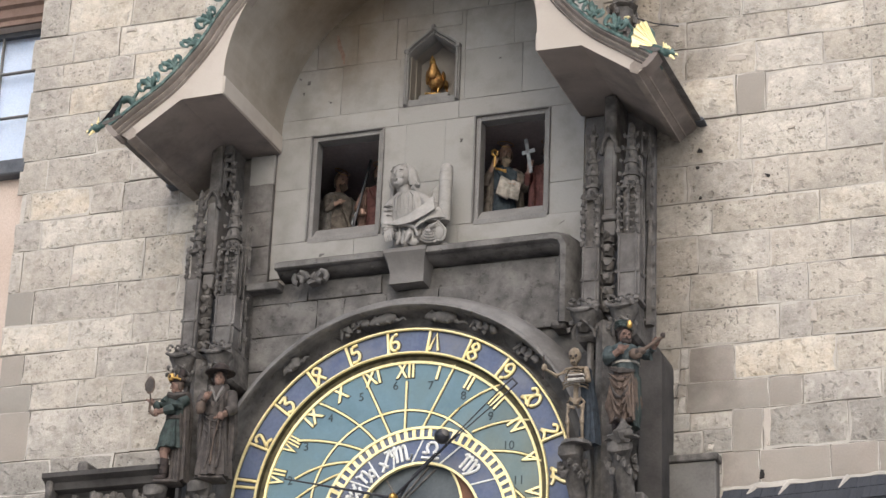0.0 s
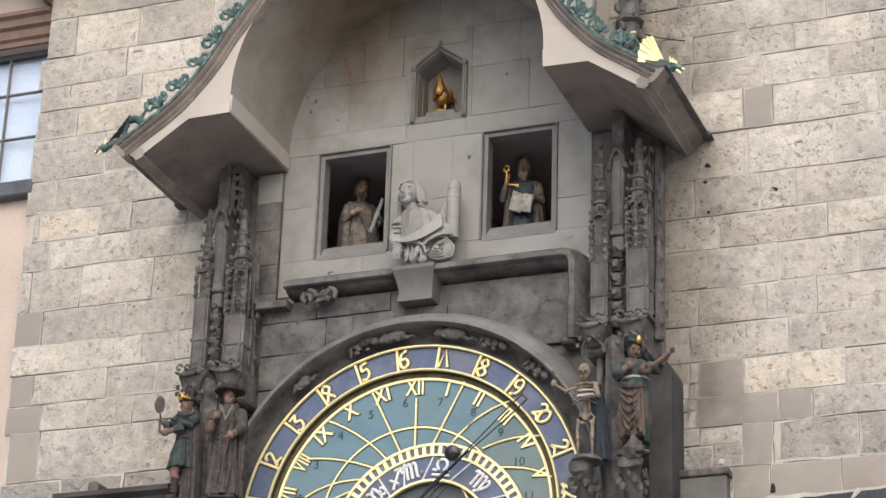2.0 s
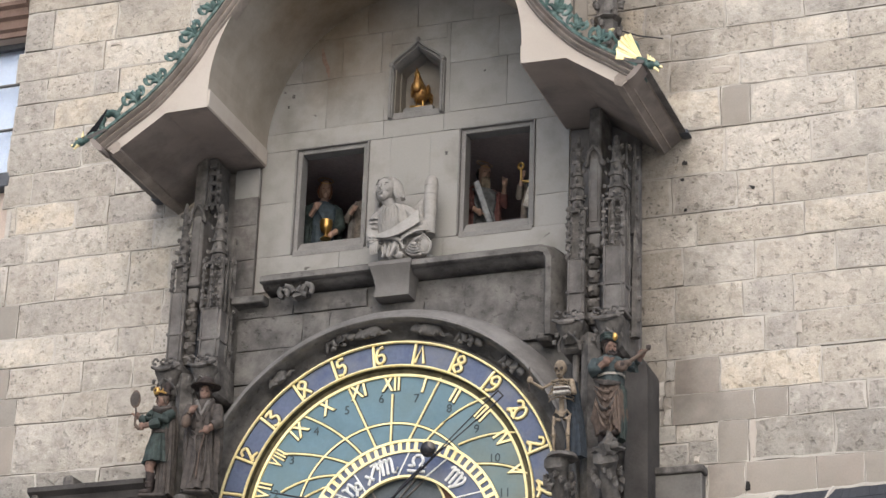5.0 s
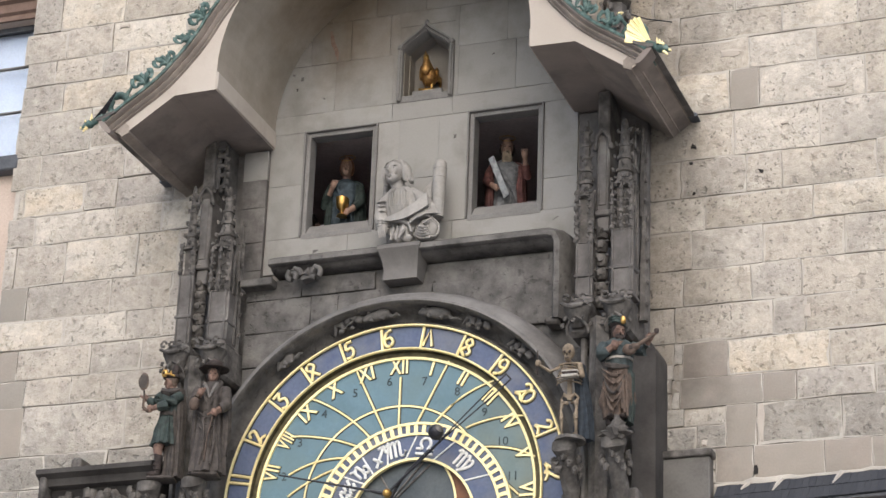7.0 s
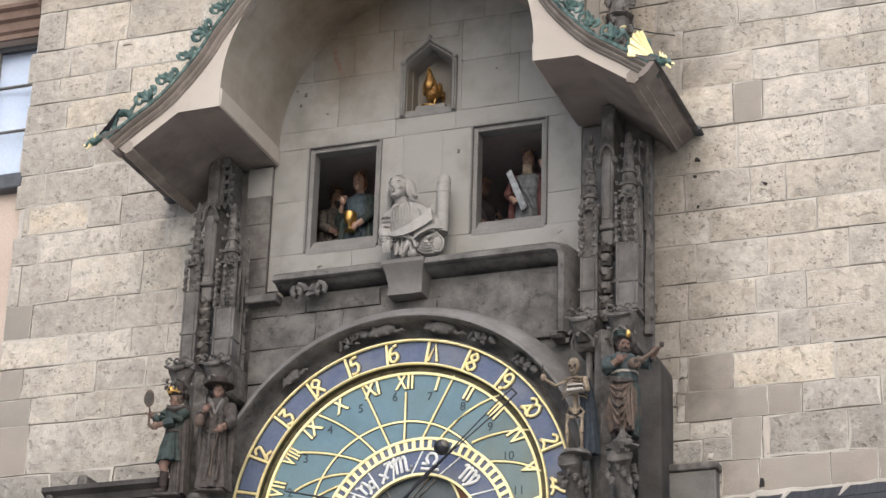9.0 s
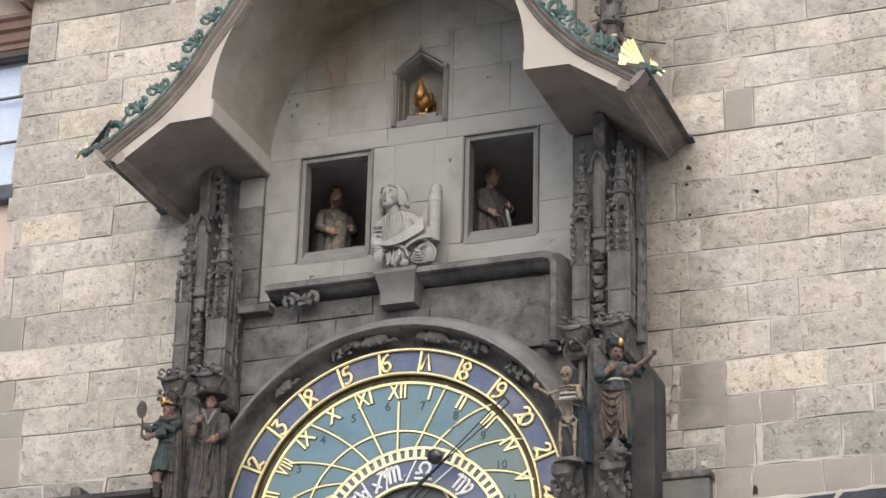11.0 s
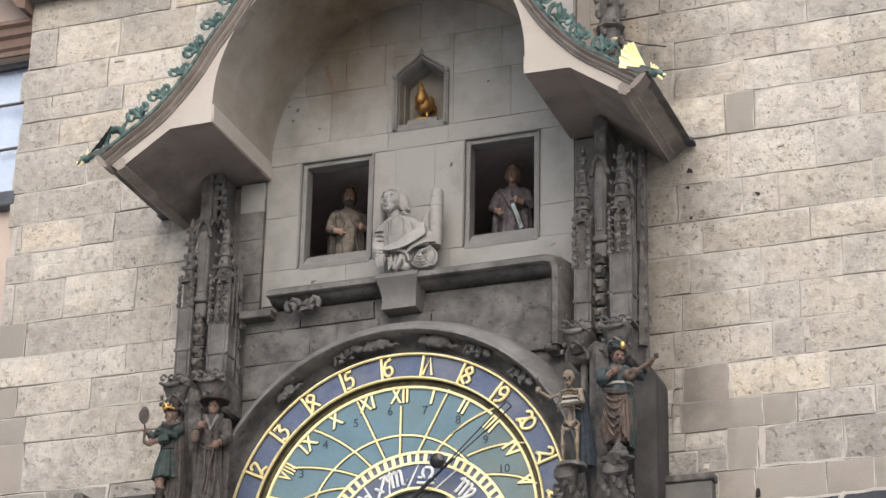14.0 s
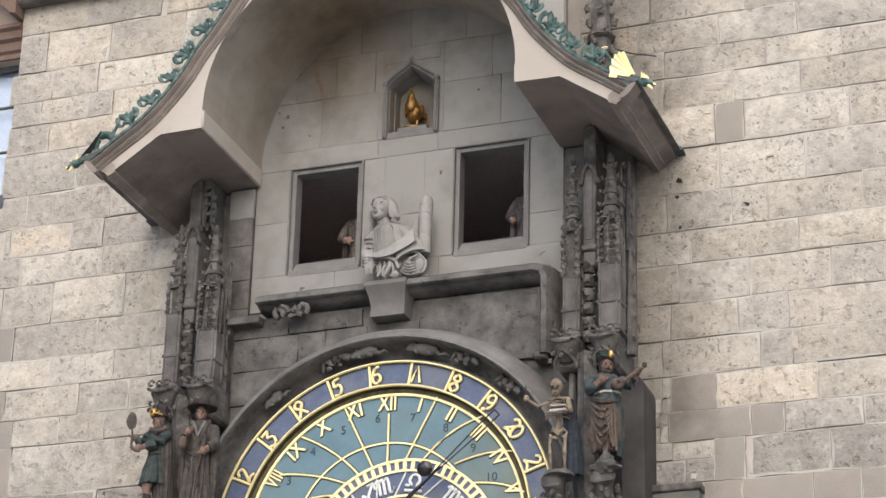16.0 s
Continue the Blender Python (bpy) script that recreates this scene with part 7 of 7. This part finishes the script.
def leaf_crockets():
    """Copper leaves that curl along the hood's upper edge."""
    f = Figure()
    for s, big in ((-1, 1.0), (1, 0.82)):
        spiral = [(s * (0.012 + 0.05 * (1 - math.cos(0.42 * k)) * (1 - 0.035 * k)) * big, -0.012 - 0.003 * k, (-0.01 + 0.062 * math.sin(0.42 * k) * (1 - 0.03 * k) + 0.012 * min(k, 4)) * big) for k in range(11)]
        f.tube(spiral, [0.012, 0.016, 0.019, 0.021, 0.021, 0.02, 0.018, 0.016, 0.014, 0.011, 0.006], 0, n=8, flat=0.6)
        f.tube([(s * 0.01, -0.02, 0.01), (s * 0.045 * big, -0.035, 0.02), (s * 0.07 * big, -0.03, 0.005)], [0.012, 0.013, 0.005], 0, n=7)
    f.tube([(0, -0.005, -0.015), (0.004, -0.012, 0.05), (-0.01, -0.02, 0.088), (-0.024, -0.025, 0.082)], [0.014, 0.016, 0.014, 0.006], 0, n=7)
    f.tube([(-0.06, 0, -0.012), (0.06, 0, -0.012)], 0.010, 0, n=6)
    me = f.mesh("leaf_crocket", COPPER, smooth=60)
    half = smooth_line(OUT, 24)
    for s in (-1, 1):
        run, last, n = 0.0, half[0], 0
        for p in half[1:]:
            run += math.hypot(p[0] - last[0], p[1] - last[1])
            d = Vector((last[0] - p[0], last[1] - p[1]))
            last = p
            if run > (0.44 if s < 0 else 0.36) + 0.245 * n and n < 12:
                n += 1
                tilt = math.degrees(math.atan2(-d.y, d.x)) * 0.75
                ob = new("leaf_crocket", me)
                ob.matrix_world = Matrix.Translation((s * p[0], HY - 0.06, p[1] + 0.045 + ZC)) @ Matrix.Rotation(radians(s * tilt), 4, "Y") @ Matrix.Rotation(radians((n * 53) % 40 - 20), 4, "Z") @ Matrix.Scale(1.15 + 0.12 * math.sin(n * 2.1 + s), 4)
                tagged(ob, "curled green copper leaf on the edge of the hood", "ornament", "copper leaves on the hood")


def roof_pinnacle():
    t = thing("roof_pinnacle", (1.74, 0.16, 3.45), "dark crocketed stone pinnacle behind the hood", "pinnacle")
    b = Build()
    x, y = 1.735, 0.14
    b.tube([(x, y, 3.4), (x, y, 3.75), (x, y, 3.78), (x, y, 4.4), (x, y, 4.9)], [0.105, 0.105, 0.095, 0.085, 0.03], n=8)
    for z in (3.7, 3.95, 4.15):
        b.tube([(x, y, z - 0.03), (x, y, z), (x, y, z + 0.03)], [0.09, 0.125, 0.09], n=8)
    p = part("shaft", b.wear(0.01), CARVED, t)
    crockets(p, [(x + 0.11 * math.cos(k * 2.4), y + 0.11 * math.sin(k * 2.4), 3.55 + 0.035 * k, 1.5) for k in range(28)])
    c = Build().tube([(x + 0.05, 0.1, 4.05), (x + 0.25, 0.2, 4.0), (x + 0.42, 0.33, 4.015)], 0.006, n=5)
    solid("wire", c, IRON, (x, 0.3, 4.0), "thin dark wire between pinnacle and wall", "wire")


mirror_statue()
purse_statue()
skeleton_statue()
lute_statue()
angel_relief()
rooster()
for a_, l_, s_ in ((128, 0.16, 7), (106.5, 0.22, 2), (96, 0.2, 3), (77, 0.24, 5), (64, 0.2, 4), (47, 0.2, 6)):
    beast(1.525 * math.cos(radians(a_)), 1.525 * math.sin(radians(a_)), a_ - 90, l_, s_)
dragon(-1)
dragon(1)
leaf_crockets()
roof_pinnacle()


# ---- the figures that pass behind the windows ----
P_SCROLL = paint("bluish_white_paint", (0.36, 0.38, 0.4))
P_FACE = mat("rosy_flesh_paint", [(0.29, 0.185, 0.14), (0.37, 0.245, 0.19)], rough=0.6, scale=18, grain=70, bump=0.2, speck=0.25)
P_BALD = paint("grey_stubble_paint", (0.24, 0.175, 0.14))


def apostle(name, robe, cloak, hair, beard, label, long=0.7, cap=True, attribute="", skin=P_FACE, face=0):
    f = Figure()
    M = [robe, cloak, skin, hair, beard or hair, P_PALE, OLD_GOLD, IRON, P_SCROLL, P_GREY]
    f.tube([(0, 0, 0), (0, 0, 0.12)], [0.17, 0.16], 7, n=20)
    f.drape([(0, 0, 0.12), (0, 0, 0.45), (0, 0, 0.75), (0, 0, 0.92)], [0.17, 0.16, 0.145, 0.135], [0.14, 0.135, 0.12, 0.11], 0, folds=13, amp=0.11)
    f.drape([(0, 0, 0.90), (0, -0.005, 0.99), (0, 0.0, 1.07), (0, 0.015, 1.125)], [0.135, 0.16, 0.165, 0.07], [0.11, 0.12, 0.105, 0.065], 0, folds=9, amp=0.07)
    for s in (-1, 1):
        f.drape([(s * 0.14, 0.03, 0.4), (s * 0.15, 0.02, 0.75), (s * 0.14, 0.01, 1.0), (s * 0.1, 0.01, 1.1)], [0.05, 0.06, 0.06, 0.05], [0.09, 0.1, 0.1, 0.07], 1, folds=7, amp=0.16)
    for k in range(5):
        f.tube([(-0.1 + 0.02 * k, -0.11, 1.06 - 0.02 * k), (-0.02 + 0.02 * k, -0.14, 0.93 - 0.02 * k), (0.07 + 0.01 * k, -0.12, 0.84 - 0.03 * k)], [0.008, 0.014, 0.008], 0, n=6)
    f.head((0, -0.03, 1.225), 0.078, 2, 3, beard=4 if beard else None, long=long, cap=cap, turn=face, halo=6)
    if attribute == "key":
        f.arm([(-0.15, -0.02, 1.06), (-0.2, -0.1, 0.95), (-0.14, -0.17, 1.09)], 0.032, 1, 2)
        f.tube([(-0.14, -0.19, 1.04), (-0.147, -0.2, 1.13)], 0.01, 6, n=6)
        f.tube([(-0.148 + 0.026 * math.cos(a), -0.2, 1.155 + 0.026 * math.sin(a)) for a in [k * 0.6 for k in range(12)]], 0.012, 6, n=6)
        f.tube([(-0.13, -0.19, 1.03), (-0.08, -0.195, 1.025), (-0.03, -0.195, 1.015)], 0.009, 6, n=6)
        f.box((-0.045, -0.2, 1.0), (-0.02, -0.19, 1.035), 6, chamfer=0.003)
        f.arm([(0.15, -0.02, 1.06), (0.19, -0.1, 0.93), (0.06, -0.18, 0.92)], 0.035, 1, 2)
        f.box((-0.1, -0.2, 0.80), (0.03, -0.17, 0.96), 5, chamfer=0.006, turn=Matrix.Rotation(radians(18), 3, "Y"))
        f.box((0.02, -0.205, 0.79), (0.12, -0.175, 0.94), 5, chamfer=0.006, turn=Matrix.Rotation(radians(10), 3, "Y"))
    elif attribute == "scroll":
        f.arm([(0.15, -0.02, 1.06), (0.2, -0.08, 0.98), (0.175, -0.14, 1.13)], 0.04, 1, 2)
        f.arm([(-0.15, -0.02, 1.06), (-0.2, -0.08, 0.92), (-0.1, -0.17, 0.84)], 0.035, 1, 2)
        f.box((-0.11, -0.2, 0.74), (-0.05, -0.185, 1.10), 8, chamfer=0.004, turn=Matrix.Rotation(radians(-28), 3, "Y"))
    elif attribute == "chalice":
        f.arm([(-0.15, -0.02, 1.06), (-0.2, -0.06, 0.9), (-0.1, -0.16, 1.03)], 0.04, 1, 2)
        f.arm([(0.15, -0.02, 1.06), (0.18, -0.1, 0.9), (0.06, -0.18, 0.79)], 0.035, 1, 2)
        prof = [(0.0, 0.90), (0.06, 0.905), (0.068, 0.9), (0.064, 0.85), (0.05, 0.815), (0.018, 0.795), (0.018, 0.775), (0.05, 0.76), (0.055, 0.75)]
        f.tube([(0.01, -0.19, z) for r, z in prof], [max(r, 0.002) for r, z in prof], 6, n=16)
    elif attribute == "saw":
        f.arm([(-0.15, -0.02, 1.06), (-0.18, -0.1, 0.94), (-0.08, -0.17, 0.99)], 0.032, 0, 2)
        f.arm([(0.15, -0.02, 1.06), (0.19, -0.1, 0.93), (0.1, -0.18, 0.90)], 0.032, 0, 2)
        f.box((0.1, -0.2, 0.80), (0.135, -0.185, 1.12), 8, chamfer=0.003, turn=Matrix.Rotation(radians(22), 3, "Y"))
    elif attribute == "hide":
        f.arm([(-0.15, -0.02, 1.06), (-0.2, -0.1, 0.92), (-0.08, -0.18, 0.87)], 0.036, 0, 2)
        f.arm([(0.15, -0.02, 1.06), (0.2, -0.08, 0.93), (0.12, -0.17, 0.93)], 0.036, 1, 2)
        f.drape([(0.0, -0.15, 0.68), (0.0, -0.16, 0.8), (0.01, -0.16, 0.92), (0.0, -0.15, 0.98)], [0.05, 0.065, 0.06, 0.02], [0.02, 0.03, 0.03, 0.015], 0, folds=5, amp=0.12, n=24)
    elif attribute == "knife":
        f.arm([(-0.15, -0.02, 1.06), (-0.19, -0.09, 0.92), (-0.1, -0.17, 0.86)], 0.034, 0, 2)
        f.arm([(0.15, -0.02, 1.06), (0.19, -0.1, 0.94), (0.06, -0.18, 0.95)], 0.034, 0, 2)
        f.box((0.055, -0.2, 0.70), (0.095, -0.188, 0.93), 8, chamfer=0.003, turn=Matrix.Rotation(radians(-24), 3, "Y"))
        f.tube([(0.02, -0.19, 1.02), (0.05, -0.19, 0.92)], 0.012, 7, n=6)
    elif attribute == "cross":
        f.arm([(-0.15, -0.02, 1.06), (-0.2, -0.1, 0.95), (-0.17, -0.17, 1.05)], 0.036, 1, 2)
        f.box((-0.2, -0.2, 0.98), (-0.165, -0.18, 1.27), 8, chamfer=0.003, turn=Matrix.Rotation(radians(-12), 3, "Y"))
        f.box((-0.25, -0.2, 1.14), (-0.12, -0.18, 1.175), 8, chamfer=0.003, turn=Matrix.Rotation(radians(-12), 3, "Y"))
        f.arm([(0.15, -0.02, 1.06), (0.2, -0.1, 0.92), (0.08, -0.17, 0.9)], 0.035, 1, 2)
    else:
        f.arm([(-0.15, -0.02, 1.06), (-0.21, -0.08, 0.9), (-0.16, -0.16, 0.84)], 0.036, 1, 2)
        f.tube([(-0.24, -0.19, 0.7), (-0.1, -0.15, 1.3)], 0.012, 7, n=6)
        f.arm([(0.15, -0.02, 1.06), (0.2, -0.1, 0.92), (0.08, -0.17, 0.9)], 0.035, 1, 2)
    f.v = [(x * 1.11, y * 1.11, z * 1.11) for x, y, z in f.v]
    return f.stand(name, M, (0, 1.2, 1.935), 0, label, category="statue", group="figures behind the windows", slim=0.76, worn=0.005)


P_SLATE = paint("slate_drapery", (0.17, 0.175, 0.18))
P_MAUVE = paint("mauve_grey_paint", (0.125, 0.108, 0.112))
P_LIGHTBEARD = paint("grizzled_beard_paint", (0.30, 0.24, 0.175))
P_STONEY = paint("pale_brown_drapery", (0.17, 0.145, 0.12))
P_TEAL = paint("blue_robe_paint", (0.062, 0.082, 0.098))
P_AUBURN = paint("auburn_hair_paint", (0.16, 0.07, 0.035))
FIGS = {
    "L0": apostle("spear_figure", P_RED, P_FLESH, P_DARK, P_DARK, "dark wooden figure in red robe with a spear", attribute="spear"),
    "L1": apostle("saw_figure", P_STONEY, P_GREY, P_BROWN, P_BROWN, "haloed wooden figure in pale drapery holding a saw", attribute="saw", long=0.4),
    "L2": apostle("chalice_figure", P_TEAL, P_GREEN, P_AUBURN, None, "haloed wooden figure in blue robe with a gilded chalice", attribute="chalice"),
    "L3": apostle("hide_figure", P_STONEY, P_UMBER, P_UMBER, P_UMBER, "capped wooden figure in brown robe holding a pale hide", attribute="hide", long=0.4),
    "R0": apostle("cross_figure", P_RED, P_RED, P_DARK, P_DARK, "wooden figure in red robe holding a white cross", attribute="cross"),
    "R1": apostle("key_figure", P_TEAL, P_STONEY, P_BROWN, P_LIGHTBEARD, "bald bearded wooden figure with a gilded key and book", attribute="key", cap=False, long=0.7),
    "R2": apostle("scroll_figure", P_SLATE, P_RED, P_DARK, P_LIGHTBEARD, "long-bearded wooden figure holding a white scroll", attribute="scroll", cap=False, long=1.7),
    "R3": apostle("knife_figure", P_MAUVE, P_MAUVE, P_BALD, None, "wooden figure in mauve-grey robe holding a knife", attribute="knife", cap=False),
}


# ---- pieces of the walls ----
wall_blocks(TOWER)
panel_blocks(PANEL)
panel_chips(PANEL)


# ---- what moves: the figures glide past the windows ----
def motions():
    """Rows of seconds, x, y and turn for each figure."""
    ways = {
        "L0": [(0, -0.70, 0.95, 20), (1.0, -0.5, 1.1, 0), (2.0, -0.32, 1.4, 0), (4.0, -0.3, 2.1, 0), (16, -0.3, 2.1, 0)],
        "L1": [(0, -1.10, 1.0, 50), (0.6, -1.03, 0.93, 50), (1.2, -0.95, 0.87, 45), (2.0, -0.915, 0.85, 38), (2.6, -0.91, 0.85, 20), (3.2, -0.865, 0.85, 10), (4.2, -0.81, 0.85, 8),
               (5.0, -0.66, 0.95, 0), (5.8, -0.45, 1.15, 0), (7.0, -0.32, 1.75, 0), (16, -0.32, 1.75, 0)],
        "L2": [(0, -1.6, 1.0, 60), (2.6, -1.5, 1.0, 60), (3.2, -1.2, 1.0, 45), (3.9, -1.15, 0.97, 40), (5.0, -1.07, 0.92, 30), (6.3, -0.98, 0.85, 20), (7.2, -0.90, 0.85, 10), (8.2, -0.89, 0.85, 0),
               (9.0, -0.82, 0.85, -5), (9.7, -0.78, 0.86, -5), (10.5, -0.6, 1.0, -5), (11.3, -0.38, 1.2, 0), (12.2, -0.32, 1.42, 0), (16, -0.32, 1.42, 0)],
        "L3": [(0, -1.6, 1.6, 60), (5.0, -1.6, 1.6, 60), (7.5, -1.45, 1.15, 60), (8.6, -1.2, 1.1, 55), (9.7, -1.14, 1.05, 50), (10.8, -1.03, 0.93, 45), (11.8, -0.96, 0.85, 45), (12.6, -0.89, 0.85, 40),
               (13.5, -0.87, 0.85, 30), (14.5, -0.835, 0.85, 20), (15.2, -0.75, 0.88, 10), (16, -0.655, 0.93, 5)],
        "R0": [(0, 0.86, 0.9, 10), (0.6, 0.96, 0.95, 0), (1.4, 1.2, 1.0, 0), (3.0, 1.35, 1.6, 0), (5.0, 1.35, 2.1, 0), (16, 1.35, 2.1, 0)],
        "R1": [(0, 0.47, 0.86, 30), (0.6, 0.53, 0.85, 25), (1.2, 0.585, 0.85, 15), (2.4, 0.585, 0.85, 5), (3.2, 0.63, 0.85, -5), (3.9, 0.70, 0.85, -5), (4.4, 0.78, 0.86, -5),
               (5.2, 0.98, 0.95, 0), (6.0, 1.25, 1.05, 0), (8.0, 1.35, 1.75, 0), (16, 1.35, 1.75, 0)],
        "R2": [(0, 0.02, 1.5, 60), (3.0, 0.02, 1.3, 60), (4.2, 0.27, 1.1, 50), (5.2, 0.38, 0.95, 40), (6.3, 0.48, 0.85, 28), (7.2, 0.57, 0.85, 18), (8.2, 0.65, 0.85, 10), (9.0, 0.72, 0.85, 5),
               (9.7, 0.78, 0.86, 0), (10.6, 1.0, 0.95, 0), (11.4, 1.25, 1.05, 0), (13.0, 1.35, 1.4, 0), (16, 1.35, 1.4, 0)],
        "R3": [(0, 0.05, 2.0, 60), (7.0, 0.05, 2.0, 60), (8.8, 0.12, 1.3, 60), (9.7, 0.27, 1.1, 60), (10.8, 0.4, 0.95, 58), (11.8, 0.51, 0.85, 55), (12.6, 0.55, 0.85, 32), (13.5, 0.59, 0.85, 18),
               (14.2, 0.66, 0.85, 8), (15.0, 0.77, 0.85, 0), (15.5, 0.82, 0.86, -5), (16, 0.875, 0.9, -5)],
    }
    for key, rows in ways.items():
        walk(FIGS[key], [(t, pose(x + 0.02, y, 1.935 + ZC, 0, 0, a)) for t, x, y, a in rows])


motions()
